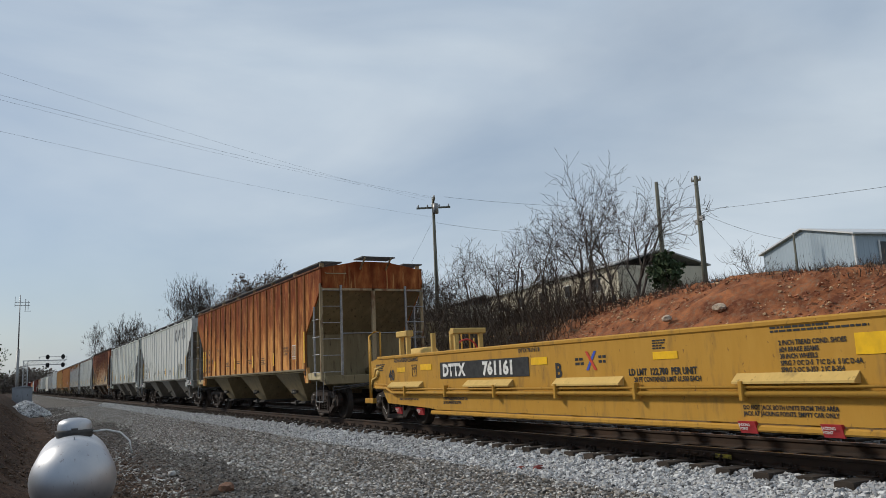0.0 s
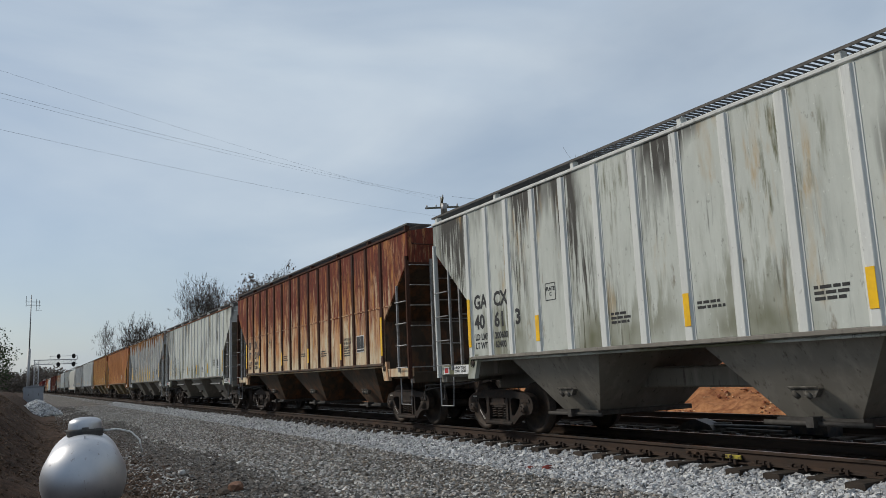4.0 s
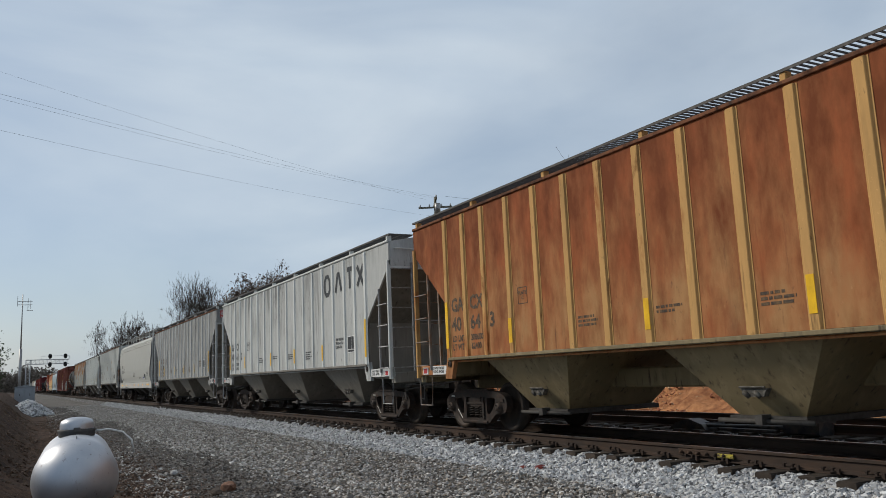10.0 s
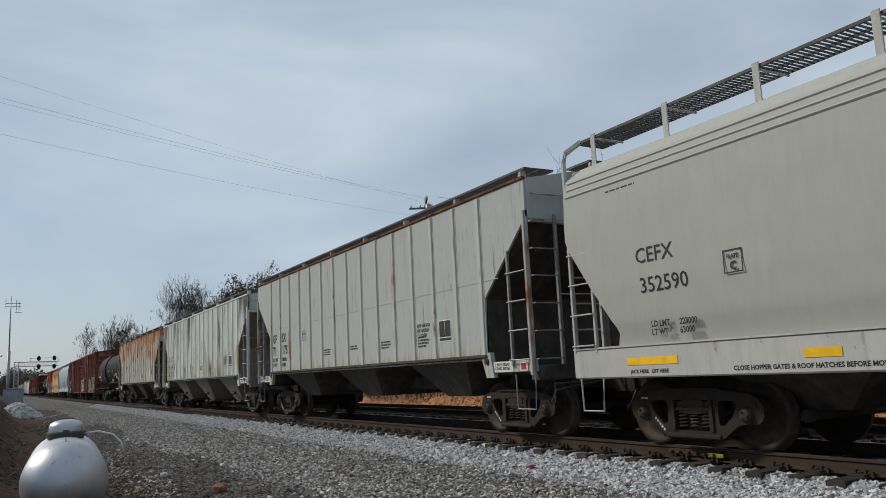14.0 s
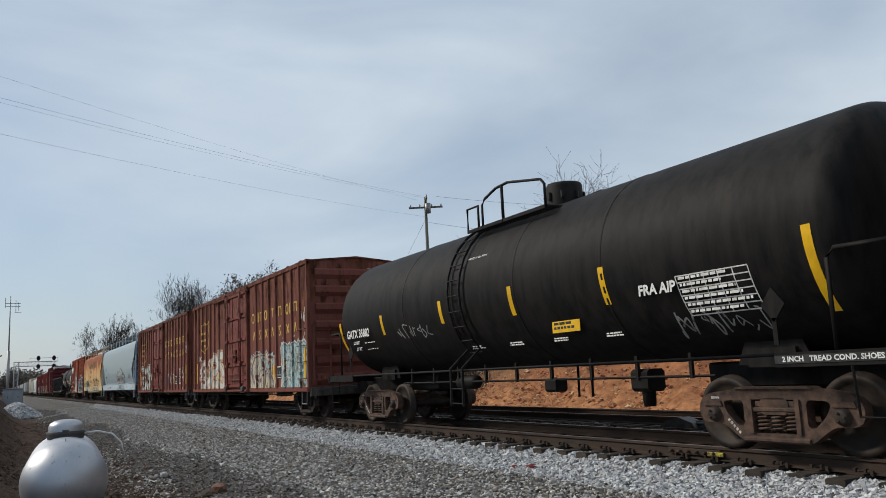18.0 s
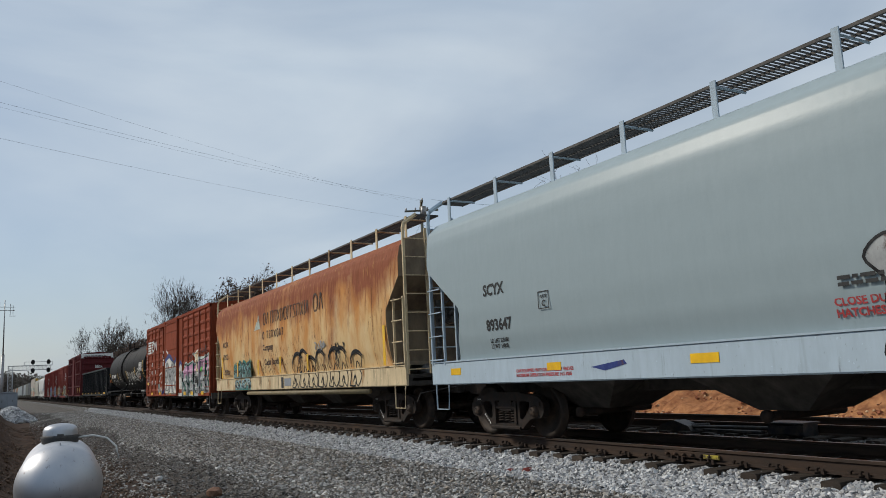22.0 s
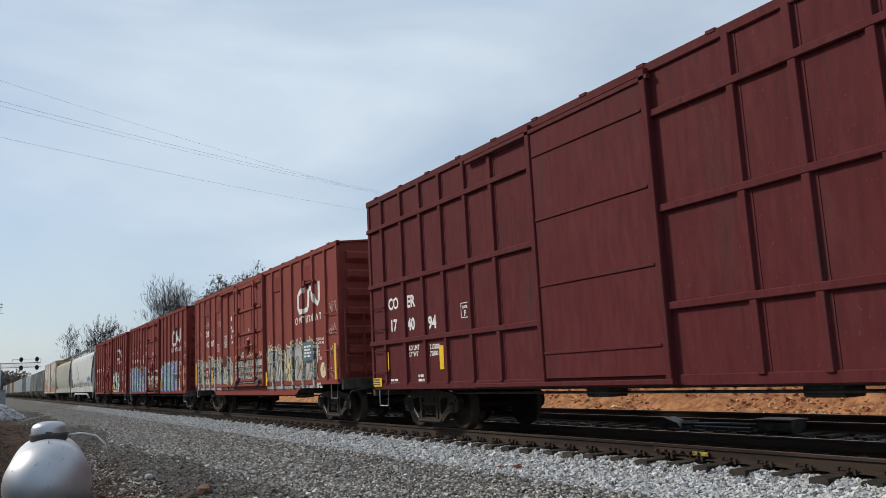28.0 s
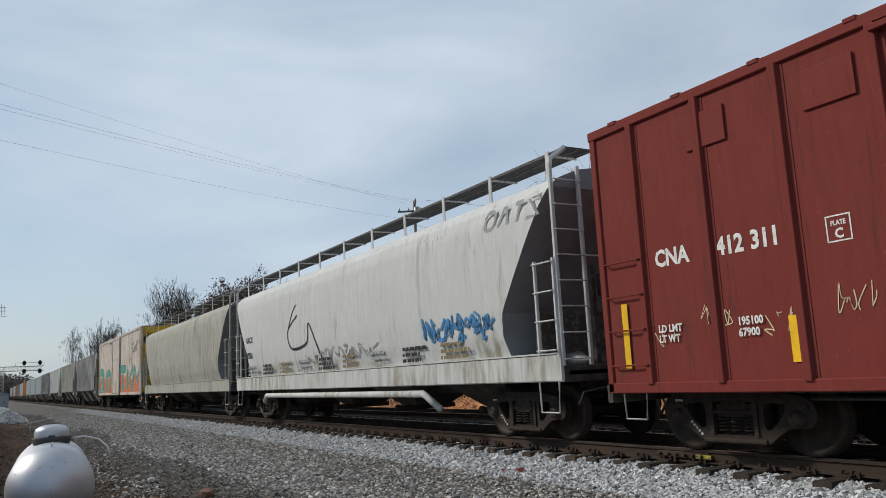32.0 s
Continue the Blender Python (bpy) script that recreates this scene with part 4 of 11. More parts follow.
def hopper_marks(car, hl, number, ink, stripes=True, big=False, front_mark="GA", back="CX", seed=1, tags=True, extra_y=(), taped=(0, 3, 7, 10, 13, 17), ribs=18, skip=0, warn=None):
    """Reporting marks, weights, tape and tags on the near side of a ribbed hopper."""
    y = -1.582
    places = post_places(hl, ribs)

    def bay_x(k):
        return places[k] + 0.15
    a, b = skip, skip + 1
    lettering(front_mark, 0.36, ink, car, (bay_x(a), y - 0.002, 2.30), name="reporting_mark", stretch=0.92)
    lettering(back, 0.36, ink, car, (bay_x(b), y - 0.002, 2.30), name="reporting_mark", stretch=0.92)
    lettering(number[:2], 0.36, ink, car, (bay_x(a), y - 0.002, 1.93), name="car_number")
    if ribs == 18:
        if skip:
            lettering(number[2:], 0.36, ink, car, (bay_x(b) - 0.04, y - 0.002, 1.93), name="car_number", stretch=0.78)
        else:
            lettering(number[2:4], 0.36, ink, car, (bay_x(b), y - 0.002, 1.93), name="car_number")
            lettering(number[4:], 0.36, ink, car, (bay_x(b + 1) - 0.02, y - 0.002, 1.93), name="car_number")
    else:
        lettering(number[2:], 0.36, ink, car, (bay_x(b), y - 0.002, 1.93), name="car_number")
    lettering("LD LMT\nLT WT", 0.16, ink, car, (bay_x(a), y - 0.002, 1.72), name="weights", stretch=0.9)
    lettering("200600\n62400", 0.16, ink, car, (bay_x(b), y - 0.002, 1.72), name="weights", stretch=0.9)
    lettering("PLATE\nC", 0.085, ink, car, (bay_x(3) + 0.22, y - 0.002, 2.39), name="plate_mark", align="CENTER")
    fr = Shape()
    x0 = bay_x(3) + 0.08
    for a in ((x0, x0 + 0.28, 2.23, 2.243), (x0, x0 + 0.28, 2.5, 2.513), (x0, x0 + 0.013, 2.243, 2.5), (x0 + 0.267, x0 + 0.28, 2.243, 2.5)):
        fr.box(a[0], a[1], y - 0.002, y, a[2], a[3])
    part("plate_frame", fr, ink, car)
    lettering("EXW 10-8 H 8-3\nEW 10-4 H13-9\nCU FT 4750", 0.1, ink, car, (bay_x(ribs - 4), y - 0.002, 2.08), name="dimensions", stretch=0.8)
    for k, n in ((5, 3), (7, 2), (9, 3), (11, 4)):
        bars(car, bay_x(k), y, 1.95 - 0.05 * (k % 2), 0.5, 0.036, n, ink, seed + k)
    tagm = part("data_panel", Shape().box(bay_x(ribs - 3) + 0.02, bay_x(ribs - 3) + 0.5, y - 0.004, y, 1.74, 2.16), OLD_PANEL if seed in (8, 9) else WHITE, car, "faded blank data panel" if seed in (8, 9) else "white-framed black data panel")
    part("panel_face", Shape().box(bay_x(ribs - 3) + 0.04, bay_x(ribs - 3) + 0.25, y - 0.007, y - 0.004, 1.83, 2.14).box(bay_x(ribs - 3) + 0.27, bay_x(ribs - 3) + 0.48, y - 0.007, y - 0.004, 1.83, 2.14).box(bay_x(ribs - 3) + 0.04, bay_x(ribs - 3) + 0.48, y - 0.007, y - 0.004, 1.76, 1.81), OLD_FACE if seed in (2, 8, 9) else BLACK, tagm)
    if stripes:
        for k in taped:
            if k == 0 and skip:
                stripe(car, places[0] + 0.3, y - 0.004, 1.62, 2.5, 0.14)
            else:
                stripe(car, places[k], y - 0.037, 1.6, 2.5 if k in (0, ribs - 1) else 2.02)
        for x, z0, z1 in extra_y:
            stripe(car, x, y - 0.004, z0, z1)
    if tags:
        for x in (hl - 1.2, -hl + 0.64):
            plate = part("shoe_plate", Shape().box(x, x + 0.58, -1.572, -1.566, 1.11, 1.28), WHITE, car, "white plate with black writing")
            lettering("2 INCH TREAD\nCOND. SHOES", 0.068, BLACK, plate, (x + 0.03, -1.574, 1.215), name="shoe_writing")
        for x in (hl - 0.42, -hl + 0.22):
            tag = part("red_tag", Shape().box(x, x + 0.22, -1.572, -1.566, 1.12, 1.26), WHITE, car)
            part("red_label", Shape().box(x + 0.04, x + 0.18, -1.575, -1.572, 1.14, 1.24), RED_TAG, tag)
    if warn:
        board = part("warning_board", Shape().box(hl + 0.008, hl + 0.013, -1.42, -0.95, 3.84, 4.14), warn, car, "warning board with small writing")
        lettering("CAUTION\nNO SIDE\nLADDER", 0.095, BLACK if warn is not RED_TAG else WHITE, board, (hl + 0.0145, -1.38, 4.04), turn=(90, 0, 90), name="warning_writing", stretch=0.95)


# ---- box car ----
# side posts of three kinds of box car, from the rear end and from the front end
CN_POSTS = ((0.72, 1.64, 2.48, 3.3, 4.21, 5.08), (0.8, 1.69, 2.51, 3.35, 4.24, 5.07))
CNA_POSTS = ((0.81, 1.96, 3.11, 4.26, 5.3), (0.8, 1.69, 2.51, 3.35, 4.24, 5.07))
SNC_POSTS = ((0.55, 1.2, 1.94, 2.67, 3.4, 4.1, 4.86), (0.65, 1.36, 2.1, 2.9, 3.64, 4.38, 5.13))
NS_POSTS = [-7.03, -5.88, -4.82, -3.75, -2.57, 2.35, 3.49, 4.65, 5.8, 6.95]


def box_car(front, rear, body, door, dark, label, eave=4.51, sill=0.8, ribs=None, kind=CN_POSTS, doors=(5.9, 9.1), door_name="door", hl_roof=0.14, hw=1.5, lattice=True, side_low=None, roof_mat=None, end_mat=None, panel_rows=0, rails=()):
    """A box car with posts, a plug door, corrugated ends and a low gabled roof. doors: from the front end."""
    car, hl = new_car("box_car", front, rear, label, "box car")
    d0, d1 = hl - doors[1], hl - doors[0]
    for m in (-1, 1):
        out = [(-hl, sill), (-hl, eave), (hl, eave), (hl, sill)]
        if side_low:
            out = [(-hl, sill + side_low), (-hl, eave), (hl, eave), (hl, sill + side_low), (hl - 2.6, sill + side_low), (hl - 3.3, sill - 0.08), (-hl + 3.3, sill - 0.08), (-hl + 2.6, sill + side_low)]
        sheet = Shape().prism(out, 1, m * hw - 0.02, m * hw + 0.02)
        xs = ribs or [-hl + a for a in kind[0]] + [hl - a for a in kind[1]]
        base = sill + (side_low or 0)
        part("side_sheet", sheet, body, car)
        part("top_rail", Shape().box(-hl - 0.02, hl + 0.02, m * hw - 0.06, m * hw + 0.06, eave - 0.12, eave + 0.02, 0.015), body, car)
        part("side_sill", Shape().box(-hl, hl, m * hw - 0.05, m * hw + 0.045, base - 0.02, base + 0.12, 0.012), body, car)
        for x in xs if m < 0 else ():
            if d0 - 0.1 < x < d1 + 0.1:
                continue
            part("side_post", lambda: rib_shape(base + 0.1, eave - 0.1, 0.13, 0.055, 0.05), body, car, at=(x, m * (hw + 0.02), 0), key=("boxrib", eave, base), turn=0 if m < 0 else 180)
        for z in rails:
            part("belt_rail", Shape().box(-hl, hl, *sorted((m * (hw + 0.02), m * (hw + 0.085))), z - 0.05, z + 0.05, 0.012), body, car)
        if panel_rows and m < 0:
            edges = sorted([-hl] + list(xs) + [hl])
            for a, c in zip(edges, edges[1:]):
                if c - a < 0.4 or (a + c) / 2 > d0 and (a + c) / 2 < d1:
                    continue
                for k in range(panel_rows):
                    z = base + 0.28 + (eave - base - 0.55) * k / (panel_rows - 1)
                    part("pressed_rib", lambda: Shape().prism([(0, -0.09), (-0.035, -0.035), (-0.035, 0.035), (0, 0.09)], 0, -0.42, 0.42), body, car, at=((a + c) / 2, m * (hw + 0.02), z), key=("pressed",), turn=0 if m < 0 else 180)
        # door
        y0, y1 = sorted((m * (hw + 0.03), m * (hw + 0.1)))
        dr = part(door_name, Shape().box(d0 + 0.05, d1 - 0.05, y0, y1, base + 0.12, eave - 0.2), door, car, "plug door with lock bars" if m < 0 else "")
        for x in (d0, d1):
            part("door_post", Shape().box(x - 0.06, x + 0.06, *sorted((m * hw, m * (hw + 0.13))), base, eave - 0.06, 0.015), body, car)
        part("door_track", Shape().box(d0 - 1.9, d1 + 0.1, *sorted((m * (hw + 0.1), m * (hw + 0.17))), base + 0.0, base + 0.07, 0.01), body, car)
        part("door_track", Shape().box(d0 - 1.9, d1 + 0.1, *sorted((m * (hw + 0.06), m * (hw + 0.13))), eave - 0.22, eave - 0.15, 0.01), body, car)
        if m < 0 and not lattice:
            for k in range(4):
                z = base + 0.5 + (eave - base - 1.1) * k / 3
                part("door_seam", Shape().box(d0 + 0.08, d1 - 0.08, m * (hw + 0.1) - 0.02, m * (hw + 0.1), z - 0.02, z + 0.02, 0.006), door, dr)
        if m < 0 and lattice:
            yy, dw, dh = m * (hw + 0.1), d1 - d0, eave - base - 0.32
            for f in (0.2, 0.8):
                x = d0 + dw * f
                bar = part("lock_bar", Shape().tube([(x, yy - 0.085, base + 0.1), (x, yy - 0.085, eave - 0.16)], 0.03, 8), door, dr)
                for z in (0.03, 0.26, 0.5, 0.76, 0.95):
                    part("bar_keeper", lambda: Shape().box(-0.07, 0.07, -0.12, 0, -0.05, 0.05, 0.015), door, dr, at=(x, yy, base + 0.14 + dh * z), key="keeper")
            for f in (0.02, 0.24, 0.5, 0.74, 0.985):
                z = base + 0.13 + dh * f
                part("door_beam", Shape().prism([(yy, z - 0.05), (yy - 0.045, z - 0.035), (yy - 0.045, z + 0.035), (yy, z + 0.05)], 0, d0 + 0.06, d1 - 0.06), door, dr)
            for f in (0.36, 0.64):
                part("door_stile", Shape().box(d0 + dw * f - 0.02, d0 + dw * f + 0.02, yy - 0.02, yy, base + 0.2, eave - 0.25), door, dr)
            cx = d0 + dw * 0.5
            part("lock_gear", Shape().box(cx - 0.16, cx + 0.16, yy - 0.075, yy, base + 1.05, base + 1.5, 0.03).lathe([(yy - 0.12, 0), (yy - 0.12, 0.07), (yy - 0.07, 0.09)], 1, (cx, 0, base + 1.28), 10), door, dr)
            part("lock_rod", Shape().tube([(d0 + dw * 0.2, yy - 0.085, base + 1.28), (cx, yy - 0.1, base + 1.28), (d0 + dw * 0.8, yy - 0.085, base + 1.28)], 0.018, 6), door, dr)
            part("door_handle", Shape().tube([(cx, yy - 0.12, base + 1.28), (cx + 0.1, yy - 0.13, base + 0.75)], 0.022, 6), door, dr)
            for z in (base + 0.42, base + 0.62):
                part("door_grab", Shape().tube([(d0 + 0.15, yy, z), (d0 + 0.15, yy - 0.06, z), (d1 - 0.15, yy - 0.06, z), (d1 - 0.15, yy, z)], 0.014, 5), door, dr)
            for x in (d0 + 0.35, d1 - 0.35):
                part("door_roller", lambda: Shape().box(-0.13, 0.13, -0.12, 0, -0.09, 0.09, 0.03), dark, dr, at=(x, yy, base + 0.1), key="roller")
    # roof
    rm = roof_mat or body
    part("roof", Shape().prism([(-hw - 0.04, eave), (0, eave + hl_roof), (hw + 0.04, eave), (hw + 0.04, eave - 0.04), (0, eave + hl_roof - 0.05), (-hw - 0.04, eave - 0.04)], 0, -hl - 0.03, hl + 0.03), rm, car)
    for k in range(13):
        x = -hl + 0.5 + (2 * hl - 1) * k / 12
        part("roof_seam", lambda: Shape().prism([(-hw - 0.07, eave - 0.01), (-hw - 0.07, eave + 0.035), (0, eave + hl_roof + 0.05), (hw + 0.07, eave + 0.035), (hw + 0.07, eave - 0.01), (0, eave + hl_roof - 0.02)], 0, -0.07, 0.07), rm, car, at=(x, 0, 0), key=("seam", eave, hw))
    part("underframe", Shape().box(-hl + 0.1, hl - 0.1, -0.3, 0.3, sill - 0.1, sill + 0.1).box(-hl + 2.7, hl - 2.7, -1.2, 1.2, sill - 0.05, sill + 0.12), dark, car)
    for x in (-1.2, 2.6):
        part("under_box", Shape().box(x, x + 0.5, -0.9, -0.5, sill - 0.2, sill - 0.02, 0.03), dark, car)
    part("brake_pipe", Shape().tube([(-hl + 2.5, -1.0, sill - 0.12), (hl - 2.5, -1.0, sill - 0.12)], 0.022, 5), dark, car)
    em = end_mat or body
    base = sill + (side_low or 0)
    for e in (-1, 1):
        x = e * hl
        end = part("end_wall", Shape().prism([(-hw, base), (-hw, eave), (0, eave + hl_roof - 0.01), (hw, eave), (hw, base)], 0, *sorted((x, x - e * 0.04))), em, car)
        for k in range(7):
            z = base + 0.35 + (eave - base - 0.7) * k / 6
            part("end_corrugation", lambda: Shape().prism([(0, -0.2), (0.1 * e, -0.08), (0.1 * e, 0.06), (0, 0.12)], 1, -hw + 0.2, hw - 0.2), em, end, at=(x, 0, z), key=("corr", e, hw))
        part("end_sill", Shape().box(*sorted((x, x + e * 0.1)), -hw, hw, base - 0.15, base + 0.1, 0.02), dark, car)
        for m in (-1, 1):
            part("corner_post", Shape().box(*sorted((x + e * 0.02, x - e * 0.1)), m * hw - 0.05, m * hw + 0.045, base, eave, 0.015), body, car)
            ladder(car, "side_grabs", (x - e * 0.82, m * (hw + 0.03)), (x - e * 0.14, m * (hw + 0.03)), base + 0.35, base + 1.75, 4, body, 0.02, (False, False))
            stirrup(car, x - e * 0.45, m * hw, base - 0.36, base + 0.02, 0.44, GALV)
        ladder(car, "end_ladder", (x + e * 0.1, -hw + 0.1), (x + e * 0.1, -hw + 0.6), base + 0.3, base + 1.7, 5, body, 0.05)
        part("crossover_step", grating(*sorted((x + e * 0.02, x + e * 0.3)), -0.9, 0.9, base + 0.05, 0.07), dark, car)
    brake_wheel(car, hl + 0.3, 0.1, base + 1.4, dark)
    draft_gear(car, hl)
    for e in (-1, 1):
        truck(car, e * (hl - 1.65))
    return car, hl


# ---- smooth covered hopper ----
def smooth_hopper(front, rear, body, end, band, under, label, top=4.4, ladder_mat=None, hw=1.58, band_z=(0.96, 1.38), bottom=1.4, knees=((1.3, 0.85), (1.6, 1.0), (2.98, 0.04), (5.0, 0.04))):
    """A covered hopper with curved, unribbed sides, a sill band and a raised roof walk."""
    car, hl = new_car("hopper_car", front, rear, label, "hopper car")
    lm = ladder_mat or band
    prof = [(hw - 0.12, bottom), (hw - 0.03, 1.75), (hw + 0.02, 2.25), (hw + 0.03, 2.75), (hw + 0.025, 3.3), (hw, 3.72), (hw - 0.06, 3.96), (hw - 0.24, 4.14), (0.9, top - 0.08), (0.4, top), (0.0, top + 0.02)]

    def s_at(z):
        """How far the body's end lies behind the end sill at a height."""
        for (za, sa), (zb, sb) in zip(knees, knees[1:]):
            if za <= z <= zb:
                return sa + (sb - sa) * (z - za) / (zb - za)
        return knees[-1][1]
    fine = []
    for (y0, z0), (y1, z1) in zip(prof, prof[1:]):
        for k in range(4):
            fine.append((y0 + (y1 - y0) * k / 4, z0 + (z1 - z0) * k / 4))
    fine.append(prof[-1])
    loop = [(-y, z) for y, z in fine] + [(y, z) for y, z in fine[::-1][1:]]
    n = len(loop)
    xs = (-1, 1)
    s = Shape()
    s.smooth = True
    v = [(e * (hl - s_at(z)), y, z) for e in xs for y, z in loop]
    s.add(v, [(i, i + 1, n + i + 1, n + i) for i in range(n - 1)])
    part("body_shell", s, body, car)
    h = len(fine)
    for k, e in enumerate(xs):
        s = Shape()
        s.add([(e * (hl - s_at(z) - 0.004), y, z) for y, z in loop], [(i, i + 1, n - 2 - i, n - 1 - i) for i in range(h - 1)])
        # The end colour is darker than the shell; shade on the end is put in.
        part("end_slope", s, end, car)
        x = e * hl
        part("platform", Shape().box(*sorted((x, x - e * 1.25)), -1.4, 1.4, 1.06, 1.12).box(*sorted((x - e * 0.15, x)), -1.5, 1.5, 0.95, 1.2, 0.02), under, car)
        # Plate and end posts are coloured dark to hold the shade beneath the slope.
        part("bolster_plate", Shape().box(*sorted((x - e * 0.9, x - e * 1.05)), -1.2, 1.2, 1.1, 2.1), UNDER_DARK, car)
        for y in (-0.55, 0.0, 0.55):
            part("end_post", Shape().box(*sorted((x - e * 0.35, x - e * 0.27)), y - 0.05, y + 0.05, 1.1, 2.8 if y else 3.9, 0.01), UNDER_DARK, car)
        part("grab_bar", Shape().tube([(x + e * 0.04, -0.95, 2.9), (x + e * 0.04, 1.5, 2.9)], 0.014, 5), lm, car)
        for m in (-1, 1):
            ladder(car, "end_ladder", (x, m * 0.95), (x, m * 1.5), 1.3, 4.1, 8, lm, 0.06, top=4.35)
            ladder(car, "side_ladder", (x - e * 0.52, m * 1.54), (x - e * 0.04, m * 1.54), 1.44, 2.8, 4, lm, 0.05, (True, True), 2.86)
            stirrup(car, x - e * 0.35, m * 1.53, 0.5, band_z[0], 0.5, lm)
            part("ladder_head", Shape().tube([(x, m * 1.5, 4.3), (x - e * 0.02, m * 1.46, 4.45), (x - e * 0.02, m * 1.15, top + 0.26)], 0.045, 5), lm, car)
    for m in (-1, 1):
        part("sill_band", Shape().box(-hl, hl, *sorted((m * 1.5, m * 1.555)), *band_z, 0.02), band, car)
        part("sill_lip", Shape().box(-hl, hl, *sorted((m * 1.44, m * 1.57)), band_z[1], band_z[1] + 0.025), band, car)
    # roof walk on brackets
    for m in (-1, 1):
        part("running_board", grating(-hl - 0.05, hl + 0.05, m * 0.9 - 0.27, m * 0.9 + 0.27, top + 0.25, 0.07), GALV_DARK, car, "open steel grating walkway")
        for k in range(11):
            x = -hl + 0.4 + (2 * hl - 0.8) * k / 10
            part("walk_bracket", lambda: Shape().box(-0.05, 0.05, -1.225, -1.205, top - 0.26, top + 0.28, 0.005).tube([(0, -1.19, top + 0.21), (0, -0.6, top + 0.21)], 0.02, 4), band, car, at=(x, 0, 0), key=("walkb", top, band.name), turn=0 if m < 0 else 180)
        part("edge_bar", Shape().box(-hl + 0.1, hl - 0.1, *sorted((m * 1.17, m * 1.20)), top + 0.215, top + 0.255), GALV_DARK, car)
    for k in range(6):
        x = -hl + 1.6 + (2 * hl - 3.2) * k / 5
        part("hatch_cover", lambda: Shape().lathe([(0.0, 0.3), (0.08, 0.3), (0.12, 0.2), (0.13, 0)], 2, n=14), body, car, at=(x, 0, top), key=("rhatch", body.name))
    part("centre_sill", Shape().box(-hl + 0.1, hl - 0.1, -0.25, 0.25, 0.75, 1.1, 0.03), under, car)
    pitch = (2 * hl - 3.4) / 4
    for k in range(4):
        def bay():
            s = Shape()
            t = pitch / 2
            v = [(-t, -1.4, bottom), (t, -1.4, bottom), (t, 1.4, bottom), (-t, 1.4, bottom), (-0.35, -0.45, 0.5), (0.35, -0.45, 0.5), (0.35, 0.45, 0.5), (-0.35, 0.45, 0.5)]
            return s.add(v, [(0, 1, 5, 4), (1, 2, 6, 5), (2, 3, 7, 6), (3, 0, 4, 7), (4, 5, 6, 7)])
        b = part("hopper_bay", bay, under, car, at=(-hl + 1.7 + pitch * (k + 0.5), 0, 0), key=("sbay", round(pitch, 1)))
        part("outlet", lambda: Shape().tube([(0, -0.75, 0.45), (0, 0.75, 0.45)], 0.06, 10).lathe([(-0.8, 0.0), (-0.8, 0.08), (-0.73, 0.08)], 1, (0, 0, 0.45), 10), STEEL_DARK, b, key="sgate")
    draft_gear(car, hl)
    brake_wheel(car, hl - 0.12, -0.3, 2.5, UNDER_DARK)
    part("brake_chain", Shape().tube([(hl - 0.2, -0.18, 2.2), (hl - 0.22, -0.16, 1.7), (hl - 0.2, -0.2, 1.2)], 0.018, 4), STEEL_DARK, car)
    part("brake_cylinder", Shape().lathe([(-0.3, 0), (-0.3, 0.12), (0.0, 0.15), (0.2, 0.06), (0.3, 0.02)], 0, (hl - 0.6, -0.7, 1.28), n=12), GALV, car)
    for e in (-1, 1):
        truck(car, e * (hl - 1.75))
    return car, hl


# ---- tank car ----
TANK_TRUCK = mat("rusty_truck_steel", (0.07, 0.045, 0.034), 0.8, 0.0, [((0.13, 0.075, 0.05), 0.5, (4, 4, 4), 0.2), ((0.03, 0.022, 0.018), 0.42, (9, 9, 9), 0.15)], bump=0.004, bump_scale=25, vary=0.15)


